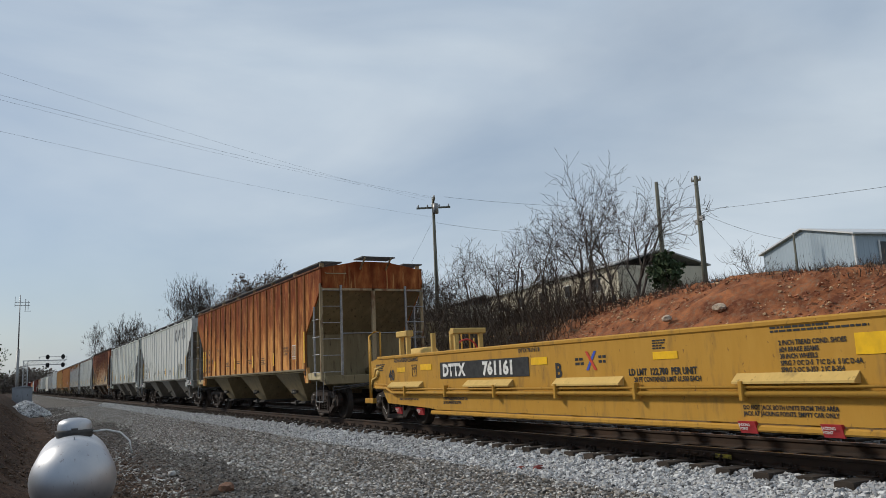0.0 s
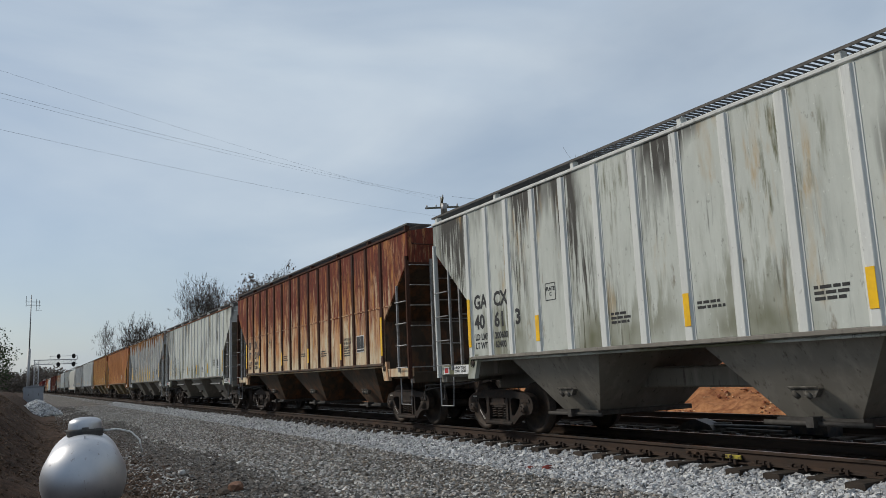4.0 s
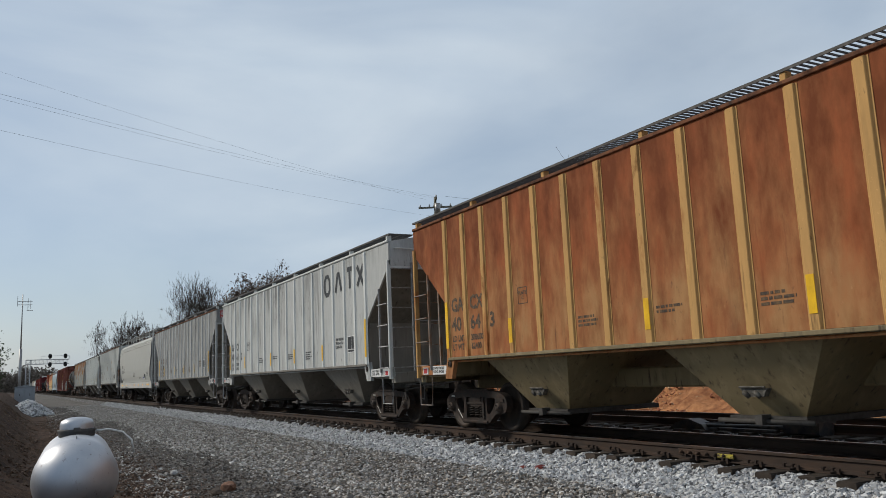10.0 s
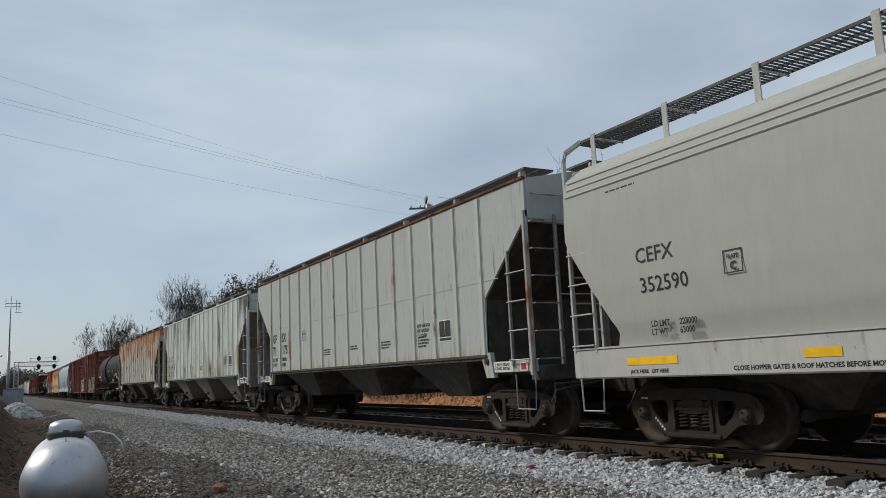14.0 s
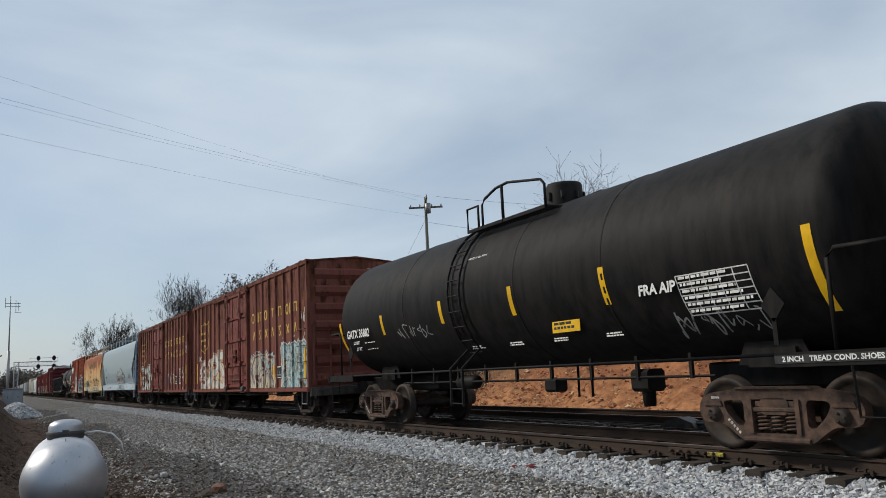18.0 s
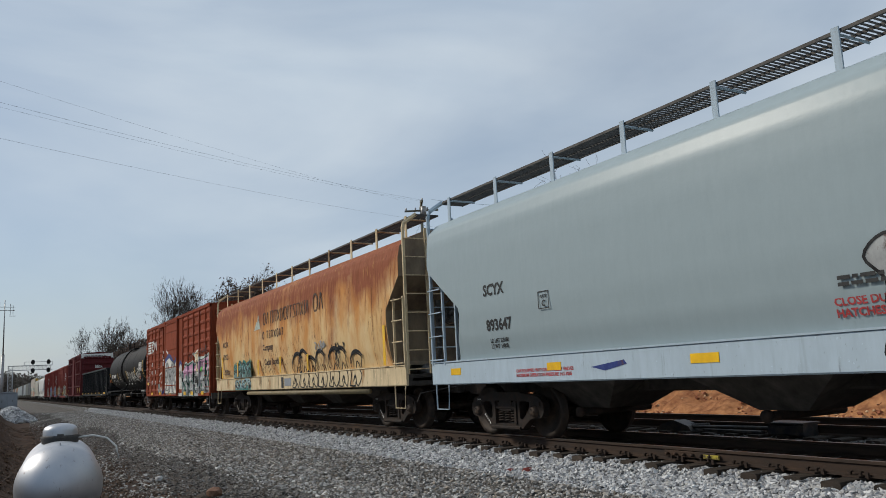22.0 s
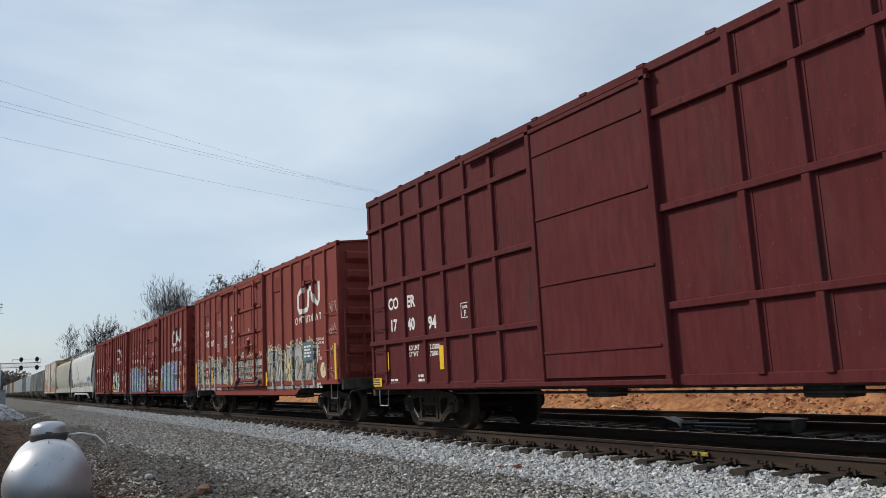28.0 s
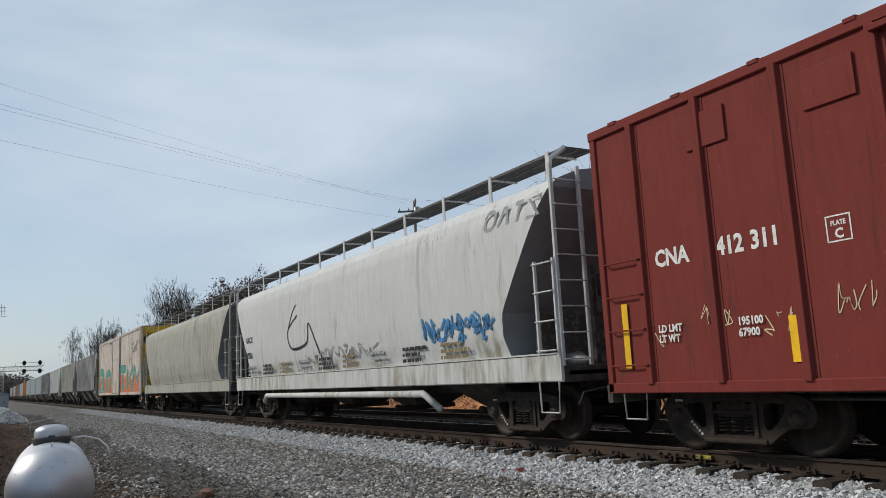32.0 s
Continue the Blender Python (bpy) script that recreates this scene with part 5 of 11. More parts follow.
def tank_car(front, rear, body, dark, label, radius=1.5, axis_z=2.6, short=0.5, tail=0.0, crown=1.0):
    car, hl = new_car("tank_car", front, rear, label, "tank car")
    head = [(0, 0.0), (0.03, 0.5), (0.09, 0.9), (0.17, radius * 0.8), (0.26, radius * 0.91), (0.36, radius * 0.97), (0.46, radius * 0.995), (0.55, radius)]
    prof = [(-hl - tail + a, r) for a, r in head] + [(hl - short - a * crown, r) for a, r in head[::-1]]
    part("tank_shell", Shape().lathe(prof, 0, (0, 0, axis_z), 64), body, car)
    for x in (-hl / 2.2, hl / 2.2, -1.2, 1.0):
        part("weld_band", Shape().lathe([(-0.03, radius + 0.0), (-0.02, radius + 0.008), (0.02, radius + 0.008), (0.03, radius)], 0, (x, 0, axis_z), 48), body, car)
    top = axis_z + radius
    dome = part("manway", Shape().lathe([(-0.05, 0.34), (0.36, 0.34), (0.42, 0.32), (0.44, 0.19), (0.46, 0)], 2, (0.75, 0, top), 18), dark, car)
    for k in range(8):
        a = 6.283 * k / 8
        part("manway_bolt", lambda: Shape().lathe([(0, 0.035), (0.14, 0.035), (0.14, 0)], 2, n=6), dark, dome, at=(0.75 + 0.35 * math.cos(a), 0.35 * math.sin(a), top + 0.1), key="mbolt")
    # platform and rails round the manway
    for m in (-1, 1):
        part("top_platform", grating(-0.95, 1.6, *sorted((m * 0.5, m * 1.08)), top - 0.2, 0.05).box(-0.95, 1.6, *sorted((m * 1.08, m * 1.12)), top - 0.26, top - 0.2), dark, car)
        ry = m * 1.1
        low = [(-0.95, ry, top - 0.25), (-0.95, ry, top + 0.22), (-0.55, ry, top + 0.22), (-0.55, ry, top - 0.25)]
        high = [(-0.4, ry, top - 0.25), (-0.4, ry, top + 0.2), (-0.3, ry, top + 0.3), (0.1, ry, top + 0.42), (0.5, ry, top + 0.44), (1.5, ry, top + 0.26), (1.6, ry, top + 0.16), (1.6, ry, top - 0.25)]
        part("safety_rail", Shape().tube(low, 0.026, 6), dark, car)
        part("safety_rail", Shape().tube(high, 0.026, 6), dark, car)
        part("rail_post", Shape().tube([(0.3, ry, top - 0.25), (0.3, ry, top + 0.43)], 0.032, 6), dark, car)
        # side ladder following the shell
        s = Shape()
        for x in (-1.15, -0.71):
            pts = [(x - 0.02, m * 1.54, 0.5), (x, m * 1.54, 1.2)] + [(x, m * (radius + 0.07) * math.cos(a), axis_z + (radius + 0.07) * math.sin(a)) for a in [-0.75 + 0.2 * k for k in range(10)]]
            s.tube(pts, 0.028, 5)
        lad = part("side_ladder", s, dark, car)
        for k in range(10):
            a = -0.8 + 0.195 * k
            part("rung", Shape().tube([(-1.15, m * (radius + 0.08) * math.cos(a), axis_z + (radius + 0.08) * math.sin(a)), (-0.71, m * (radius + 0.08) * math.cos(a), axis_z + (radius + 0.08) * math.sin(a))], 0.014, 5), dark, lad)
        part("walk_rail", Shape().tube([(-hl + 1.0, m * 1.47, 1.16), (hl - 1.0, m * 1.47, 1.16)], 0.023, 6), dark, car)
    for e in (-1, 1):
        x = e * (hl - 1.7)
        sd = Shape()
        for y in (-0.72, 0.72):
            sd.prism([(x - 0.55, 1.05), (x + 0.55, 1.05), (x + 0.35, 1.5), (x - 0.35, 1.5)], 1, y - 0.03, y + 0.03)
        sd.box(x - 0.35, x + 0.35, -0.8, 0.8, 1.02, 1.25)
        part("saddle", sd, dark, car)
        part("stub_sill", Shape().box(*sorted((e * (hl - 3.2), e * (hl + 0.55))), -0.25, 0.25, 0.75, 1.1, 0.03), dark, car)
        part("end_platform", grating(*sorted((e * (hl - 1.1), e * (hl + 0.5))), -1.45, 1.45, 1.16, 0.09).box(*sorted((e * (hl - 1.1), e * (hl + 0.5))), -1.5, -1.45, 1.02, 1.18).box(*sorted((e * (hl - 1.1), e * (hl + 0.5))), 1.45, 1.5, 1.02, 1.18).box(*sorted((e * (hl + 0.45), e * (hl + 0.55))), -1.5, 1.5, 1.0, 1.18), dark, car)
        for m in (-1, 1):
            xa, xb = e * (hl - 0.35), e * (hl + 0.5)
            part("end_rail", Shape().tube([(xa, m * 1.47, 1.1), (xa, m * 1.47, 2.15), (xa + e * 0.1, m * 1.47, 2.25), (xb, m * 1.4, 2.25), (xb, 0, 2.2)], 0.024, 6), dark, car)
            stirrup(car, e * (hl + 0.05), m * 1.48, 0.5, 1.05, 0.5, dark)
            part("placard_holder", Shape().prism([(-0.16, 0), (0, -0.2), (0.16, 0), (0.0, 0.2)], 1, -0.01, 0.01).box(-0.03, 0.03, -0.01, 0.01, -0.45, -0.15), dark, car, at=(e * (hl - 1.05), m * 1.5, 1.72))
    for k in range(9):
        x = -hl + 3 + (2 * hl - 6) * k / 8
        part("rod_hanger", lambda: Shape().box(-0.025, 0.025, -0.83, -0.78, 0.9, 1.25), dark, car, at=(x, 0, 0), key="hanger")
    part("brake_rod", Shape().tube([(-hl + 2.6, -0.8, 0.93), (hl - 2.6, -0.8, 0.93)], 0.02, 5), dark, car)
    part("air_reservoir", Shape().lathe([(-2.3, 0), (-2.28, 0.1), (-2.2, 0.14), (-1.6, 0.14), (-1.52, 0.1), (-1.5, 0)], 0, (0, -0.7, 0.92), 12), dark, car)
    part("drain_valve", Shape().box(3.0, 3.35, -0.8, -0.45, 0.72, 1.05, 0.05).lathe([(0.5, 0.0), (0.5, 0.09), (0.75, 0.11)], 2, (3.17, -0.62, 0), 10), dark, car)
    for z in (0.55, 0.82):
        part("low_rung", Shape().tube([(-1.17, -1.54, z), (-0.73, -1.54, z)], 0.014, 5), dark, car)
    part("brake_valve", Shape().box(0.9, 1.2, -0.85, -0.6, 0.72, 0.95, 0.04), dark, car)
    draft_gear(car, hl, reach=1.0)
    for e in (-1, 1):
        truck(car, e * (hl - 1.55), steel=TANK_TRUCK)
    return car, hl


# ---- gondola ----
def gondola(front, rear, body, dark, label, top=2.95, sill=1.0, posts=20):
    car, hl = new_car("gondola_car", front, rear, label, "gondola car")
    for m in (-1, 1):
        part("side_sheet", Shape().box(-hl, hl, m * 1.45 - 0.015, m * 1.45 + 0.015, sill, top), body, car)
        part("top_chord", Shape().box(-hl - 0.02, hl + 0.02, m * 1.48 - 0.07, m * 1.48 + 0.07, top - 0.06, top + 0.06, 0.02), body, car)
        part("side_sill", Shape().box(-hl + 0.3, hl - 0.3, m * 1.46 - 0.05, m * 1.46 + 0.05, sill - 0.14, sill + 0.06, 0.015), body, car)
        for k in range(posts):
            x = -hl + 1.0 + (2 * hl - 2.0) * k / (posts - 1)
            part("side_post", lambda: rib_shape(sill, top - 0.06, 0.12, 0.09), body, car, at=(x, m * 1.465, 0), key=("gonrib", top), turn=0 if m < 0 else 180)
    part("floor", Shape().box(-hl, hl, -1.44, 1.44, sill - 0.02, sill + 0.04), body, car)
    for e in (-1, 1):
        x = e * hl
        w = part("end_wall", Shape().box(*sorted((x, x - e * 0.04)), -1.44, 1.44, sill, top), body, car)
        part("end_chord", Shape().box(*sorted((x - e * 0.05, x + e * 0.07)), -1.5, 1.5, top - 0.06, top + 0.06, 0.02), body, car)
        for z in (1.45, 1.9, 2.35):
            part("end_rib", Shape().prism([(x, z - 0.1), (x + e * 0.1, z - 0.05), (x + e * 0.1, z + 0.05), (x, z + 0.1)], 1, -1.35, 1.35), body, w)
        part("end_sill", Shape().box(*sorted((x - e * 0.1, x + e * 0.35)), -1.45, 1.45, 0.9, 1.08, 0.02), dark, car)
        for m in (-1, 1):
            ladder(car, "side_ladder", (x - e * 0.75, m * 1.5), (x - e * 0.15, m * 1.5), sill + 0.2, top - 0.3, 5, body, 0.04)
            ladder(car, "end_ladder", (x + e * 0.06, m * 0.85), (x + e * 0.06, m * 1.38), sill + 0.2, top - 0.3, 5, body, 0.04)
            stirrup(car, x - e * 0.45, m * 1.46, 0.5, sill, 0.45, body)
            part("end_rail", Shape().tube([(x + e * 0.3, m * 1.3, 0.6), (x + e * 0.3, m * 1.3, 2.3), (x + e * 0.3, m * 1.15, 2.42), (x + e * 0.05, m * 0.7, 2.42)], 0.025, 6), body, car)
    part("centre_sill", Shape().box(-hl, hl, -0.3, 0.3, 0.72, 1.0, 0.03), dark, car)
    for k in range(7):
        x = -hl + 3.2 + (2 * hl - 6.4) * k / 6
        part("cross_bearer", lambda: Shape().prism([(-1.4, 1.0), (-0.3, 0.72), (0.3, 0.72), (1.4, 1.0)], 0, -0.06, 0.06), dark, car, at=(x, 0, 0), key="bearer")
    part("brake_rod", Shape().tube([(-hl + 3, -0.95, 0.66), (hl - 3, -0.95, 0.66)], 0.025, 5), dark, car)
    draft_gear(car, hl, reach=0.9)
    for e in (-1, 1):
        truck(car, e * (hl - 1.9))
    return car, hl


# ---- the train, car by car ----
# Underside colours: grimy paint, darkened further with the shade below the cars.
UNDER = mat("under_steel", (0.06, 0.054, 0.048), 0.75, 0.0, [((0.1, 0.09, 0.078), 0.42, (2, 2, 2), 0.2), ((0.035, 0.031, 0.028), 0.45, (5, 5, 3), 0.15)])
UNDER_BROWN = mat("under_brown", (0.085, 0.064, 0.045), 0.6, 0, [((0.042, 0.03, 0.02), 0.5, (1.3, 1.3, 0.8), 0.2), ((0.15, 0.068, 0.032), 0.34, (3, 3, 2), 0.1), ((0.04, 0.03, 0.022), 0.3, (9, 9, 3), 0.1)])
UNDER_GREY = mat("under_grey", (0.22, 0.205, 0.176), 0.55, 0, [((0.148, 0.135, 0.113), 0.5, (0.7, 0.7, 0.5), 0.25), ((0.26, 0.245, 0.21), 0.2, (5, 5, 0.8), 0.14), ((0.07, 0.06, 0.048), 0.16, (12, 12, 2), 0.07)])
UNDER_TAN = mat("under_tan", (0.25, 0.195, 0.105), 0.55, 0, [((0.14, 0.11, 0.06), 0.5, (0.7, 0.7, 0.5), 0.25), ((0.28, 0.225, 0.13), 0.2, (5, 5, 0.8), 0.14), ((0.05, 0.036, 0.024), 0.18, (12, 12, 2), 0.07)])
INK, INK_FADED = BLACK, mat("faded_ink", (0.055, 0.04, 0.03), 0.7, 0, [((0.16, 0.10, 0.05), 0.45, (12, 12, 12), 0.1)])
INK_WHITE = mat("white_ink", (0.75, 0.75, 0.72), 0.55, 0, [((0.5, 0.47, 0.43), 0.38, (9, 9, 9), 0.12)])
RUST_ORANGE = paint("rusted_orange", (0.72, 0.31, 0.09), 0.27, 0.06, (0.28, 0.066, 0.022), (0.74, 0.37, 0.13), 0.75, (1.8, 3.8, 0.2), edge=0.17, fine=0.9, more=[((0.1, 0.03, 0.015), 0.17, (17, 17, 0.5), 0.06), ((0.62, 0.37, 0.14), 0.14, (11, 11, 0.55), 0.07, (2.8, 1.5, 0.12))])
RUST_POST = paint("rusted_post", (0.2, 0.075, 0.03), 0.3, 0.2, (0.045, 0.02, 0.014), (0.34, 0.14, 0.045), 0.8, fine=0.8, more=[((0.42, 0.2, 0.07), 0.16, (9, 9, 3), 0.06)])
LIGHT_GREY = paint("light_grey", (0.53, 0.54, 0.51), 0.0, 0.06, fade=(0.56, 0.565, 0.535), fine=0.94, more=[((0.16, 0.165, 0.11), 0.24, (9, 9, 1.2), 0.06, (2.3, 1.4, 0.25), PATCHES)])
LIGHT_POST = paint("light_grey_post", (0.58, 0.59, 0.56), 0.0, 0.08, fine=0.94)
STAIN_GREY = paint("stained_grey", (0.455, 0.475, 0.435), 0.04, 0.08, (0.25, 0.17, 0.08), fine=0.95, more=[((0.075, 0.072, 0.066), 0.3, (13, 13, 0.8), 0.05, (1.8, 4.2, 0.2), ((0.75, 0.75, 0.22), 0.5, 0.58)), ((0.40, 0.27, 0.12), 0.25, (5, 5, 0.9), 0.08, None, ((0.8, 0.8, 0.5), 0.54, 0.66)), ((0.13, 0.13, 0.08), 0.26, (9, 9, 1.2), 0.07, (2.5, 1.4, 0.3), PATCHES)])
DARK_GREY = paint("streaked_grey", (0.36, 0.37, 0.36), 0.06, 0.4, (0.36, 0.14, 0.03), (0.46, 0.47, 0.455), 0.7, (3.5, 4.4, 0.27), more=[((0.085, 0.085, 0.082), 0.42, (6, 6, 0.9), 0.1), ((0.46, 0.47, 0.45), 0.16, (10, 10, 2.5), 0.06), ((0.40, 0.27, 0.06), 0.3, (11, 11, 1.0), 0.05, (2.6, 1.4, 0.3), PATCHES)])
MID_GREY = paint("weathered_grey", (0.36, 0.365, 0.35), 0.04, 0.14, (0.2, 0.15, 0.09), (0.43, 0.43, 0.415), fine=0.9, more=[((0.17, 0.168, 0.158), 0.45, (1.4, 1.4, 0.6), 0.2), ((0.13, 0.128, 0.12), 0.24, (8, 8, 1.0), 0.12), ((0.52, 0.52, 0.5), 0.13, (30, 30, 6), 0.03)])
MID_POST = paint("weathered_post", (0.43, 0.435, 0.42), 0.0, 0.16, fine=0.92)
BROWN = paint("rust_brown", (0.385, 0.20, 0.088), 0.3, 0.12, (0.38, 0.115, 0.045), (0.45, 0.25, 0.105), 0.7, (1.9, 3.7, 0.22), edge=0.17, fine=0.93)
BROWN_RED = paint("red_rust_brown", (0.43, 0.185, 0.07), 0.3, 0.08, (0.31, 0.105, 0.045), (0.48, 0.24, 0.10), 0.7, (1.8, 4.3, 0.14), edge=0.16, fine=0.93)
BROWN_POST = paint("rust_brown_post", (0.50, 0.23, 0.09), 0.22, 0.12, (0.36, 0.12, 0.045), None, 0.7, fine=0.92)
TAN_POST = paint("tan_post", (0.50, 0.29, 0.11), 0.2, 0.14, (0.34, 0.13, 0.045), None, 0.7, fine=0.92)
CREAM_RUST = paint("cream_and_rust", (0.56, 0.5, 0.36), 0.0, 0.08, (0.40, 0.22, 0.07), None, 0.75, None, [((0.45, 0.19, 0.07), 0.3, (2.4, 2.4, 0.8), 0.16, (1.5, 3.3, 0.15)), ((0.42, 0.2, 0.06), 0.14, (11, 11, 1.4), 0.09, (1.5, 3.3, 0.14)), ((0.15, 0.04, 0.026), 0.2, (7, 7, 1.0), 0.1, (1.6, 3.6, 0.22)), ((0.10, 0.034, 0.024), 0.06, (16, 16, 4), 0.06, (1.7, 3.8, 0.15))], fine=0.94)
RUST_DARK = paint("dark_rust", (0.075, 0.035, 0.025), 0.4, 0.3, (0.06, 0.03, 0.02), None, 0.8)
GREY_RUST = paint("grey_and_rust", (0.41, 0.425, 0.39), 0.0, 0.06, (0.34, 0.13, 0.035), None, 0.7, fine=0.95, more=[((0.5, 0.27, 0.08), 0.2, (1.7, 1.7, 0.9), 0.08, (1.6, 4.0, 0.12)), ((0.42, 0.18, 0.045), 0.12, (6, 6, 3.0), 0.06, (1.6, 4.0, 0.13)), ((0.25, 0.075, 0.026), 0.1, (2.0, 2.0, 1.1), 0.07, (2.0, 4.2, 0.17)), ((0.3, 0.12, 0.04), 0.14, (15, 15, 0.6), 0.05)])

TOP_RUST = paint("rusted_top_edge", (0.16, 0.07, 0.04), 0.4, 0.2, (0.09, 0.045, 0.03), (0.28, 0.12, 0.06), 0.8)
END_LADDER = mat("worn_ladder_steel", (0.26, 0.23, 0.2), 0.6, 0.2, [((0.2, 0.1, 0.05), 0.45, (6, 6, 3), 0.1)])
LBL = "ribbed covered hopper car, {}"
# 1: container well car is built below
c2, h2 = hopper(-20.64, -37.09, RUST_ORANGE, RUST_POST, UNDER_TAN, LBL.format("rusted orange-brown with tan streaks"), GALV, paint("tan_sill", (0.5, 0.42, 0.26), 0.2, 0.2), frame_mat=paint("tan_frame", (0.36, 0.28, 0.17), 0.3, 0.25, (0.14, 0.06, 0.03)), top_mat=TOP_RUST)
hopper_marks(c2, h2, "40646", INK_FADED, seed=2, tags=False, extra_y=((h2 - 2.22, 1.62, 2.5), (-h2 + 1.62, 1.62, 2.5)))
c3, h3 = hopper(-38.42, -54.84, LIGHT_GREY, LIGHT_POST, UNDER_GREY, LBL.format("clean pale grey"), GALV, LIGHT_GREY)
hopper_marks(c3, h3, "40650", INK, seed=3)
c4, h4 = hopper(-56.1, -72.5, STAIN_GREY, LIGHT_POST, UNDER_GREY, LBL.format("pale grey with brown stains"), GALV)
hopper_marks(c4, h4, "40613", INK, seed=4, warn=LIGHT_GREY)
c5, h5 = hopper(-73.8, -89.4, CREAM_RUST, RUST_DARK, UNDER_BROWN, LBL.format("cream paint mostly eaten by dark rust"), GALV, ribs=15, eave=4.32)
part("belt_seam", Shape().box(-h5 + 0.9, h5 - 0.9, -1.592, -1.58, 2.72, 2.75), CREAM_RUST, c5)
hopper_marks(c5, h5, "17010", INK, seed=5, front_mark="GF", back="SX", tags=False, ribs=15, taped=(0, 2, 5, 8, 11, 14))
c6, h6 = hopper(-90.66, -106.88, STAIN_GREY, LIGHT_POST, UNDER_GREY, LBL.format("pale grey with dark streaks"), GALV, ledge=True, top_mat=TOP_RUST)
hopper_marks(c6, h6, "40727", INK, seed=6, skip=1)
STREAK_POST = paint("streaked_post", (0.45, 0.455, 0.44), 0.16, 0.16, (0.36, 0.14, 0.03), None, 0.7, (3.3, 4.3, 0.25), fine=0.92)
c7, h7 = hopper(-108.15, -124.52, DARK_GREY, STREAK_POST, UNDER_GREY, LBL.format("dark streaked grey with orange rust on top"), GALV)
hopper_marks(c7, h7, "40781", INK, seed=7, skip=1, warn=LIGHT_GREY, taped=(0, 1, 2, 3, 12, 14, 17))
c8, h8 = hopper(-125.81, -142.6, BROWN_RED, BROWN_POST, UNDER_TAN, LBL.format("rust-brown"), END_LADDER, top_mat=TOP_RUST)
hopper_marks(c8, h8, "40642", INK_FADED, seed=8)
c9, h9 = hopper(-143.95, -160.4, BROWN, TAN_POST, UNDER_TAN, LBL.format("rust-brown with tan posts"), END_LADDER, top_mat=TOP_RUST)
hopper_marks(c9, h9, "40643", INK_FADED, seed=9)
DULL_GREY = paint("dull_light_grey", (0.45, 0.455, 0.435), 0.0, 0.1, fine=0.93, more=[((0.15, 0.15, 0.145), 0.26, (8, 8, 0.8), 0.1, (2.2, 4.2, 0.14), ((0.5, 0.5, 0.3), 0.44, 0.6)), ((0.12, 0.12, 0.11), 0.15, (20, 20, 4), 0.05, (2.2, 4.2, 0.08), PATCHES)])
c10, h10 = hopper(-161.71, -178.05, DULL_GREY, LIGHT_POST, UNDER_GREY, LBL.format("light grey with dark streaks"), GALV)
hopper_marks(c10, h10, "40612", INK, seed=10)
c11, h11 = hopper(-179.23, -195.62, MID_GREY, MID_POST, UNDER_GREY, LBL.format("weathered mid grey with scratches"), GALV, top_mat=TOP_RUST)
hopper_marks(c11, h11, "40688", INK_FADED, seed=11, skip=1, warn=RED_TAG)
PALE = paint("pale_grey", (0.39, 0.39, 0.36), 0.0, 0.0, fade=(0.41, 0.41, 0.375), fine=0.93)
PALE_BAND = paint("pale_band", (0.43, 0.425, 0.4), 0.05, 0.1, fine=0.9)
# Smooth hopper ends: darker than the sides, with their shade put into the colour.
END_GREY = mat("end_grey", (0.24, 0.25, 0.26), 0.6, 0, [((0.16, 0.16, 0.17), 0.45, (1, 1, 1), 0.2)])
c12, h12 = smooth_hopper(-197.1, -213.1, PALE, END_GREY, PALE_BAND, UNDER, "smooth-sided pale grey covered hopper car with roof walk")
EDGE_RUST = paint("rusted_edges", (0.40, 0.39, 0.36), 0.34, 0.3, (0.26, 0.10, 0.03), None, 0.7)
WHITE_RUST = paint("white_and_rust", (0.41, 0.43, 0.41), 0.0, 0.03, (0.33, 0.17, 0.06), (0.44, 0.455, 0.435), fine=0.97, more=[((0.36, 0.25, 0.13), 0.12, (6, 6, 1.0), 0.08, (1.8, 1.42, 0.14))])
TAN_WHITE = paint("tan_white_post", (0.44, 0.44, 0.40), 0.12, 0.1, (0.3, 0.17, 0.07), fine=0.93)
c13, h13 = hopper(-214.1, -229.72, WHITE_RUST, TAN_WHITE, UNDER, LBL.format("white-grey with rusted edges"), GALV, ribs=15, eave=4.3, frame_mat=EDGE_RUST, top_mat=TOP_RUST, bay_low=0.66)
part("belt_seam", Shape().box(-h13 + 0.9, h13 - 0.9, -1.587, -1.58, 2.72, 2.735), WHITE_RUST, c13)
hopper_marks(c13, h13, "71175", INK, seed=13, front_mark="GF", back="SX", stripes=False, ribs=15)
c14, h14 = hopper(-231.0, -247.52, STAIN_GREY, LIGHT_POST, UNDER_GREY, LBL.format("pale grey"), GALV)
hopper_marks(c14, h14, "40684", INK, seed=14)
c15, h15 = hopper(-248.87, -265.43, GREY_RUST, GREY_RUST, UNDER_BROWN, LBL.format("pale grey with orange rust blotches"), END_LADDER, top_mat=TOP_RUST)
hopper_marks(c15, h15, "40756", INK_FADED, seed=15)
# Browner and lighter towards the top, where a sheen is put into the colour.
TANK_BLACK = mat("tank_black", (0.010, 0.010, 0.0105), 0.6, 0, [((0.016, 0.015, 0.014), 0.5, (0.7, 0.7, 0.4), 0.25), ((0.024, 0.02, 0.018), 0.4, (1.0, 1.4, 1.4), 0.3, (2.6, 4.4, 0.18)), ((0.006, 0.006, 0.006), 0.4, (5, 5, 1), 0.12)], bump=0.002, bump_scale=9, spec=0.1)
c16, h16 = tank_car(-266.7, -281.15, TANK_BLACK, TANK_BLACK, "black tank car with yellow reflectors and a railed top platform", radius=1.47, short=-0.1)
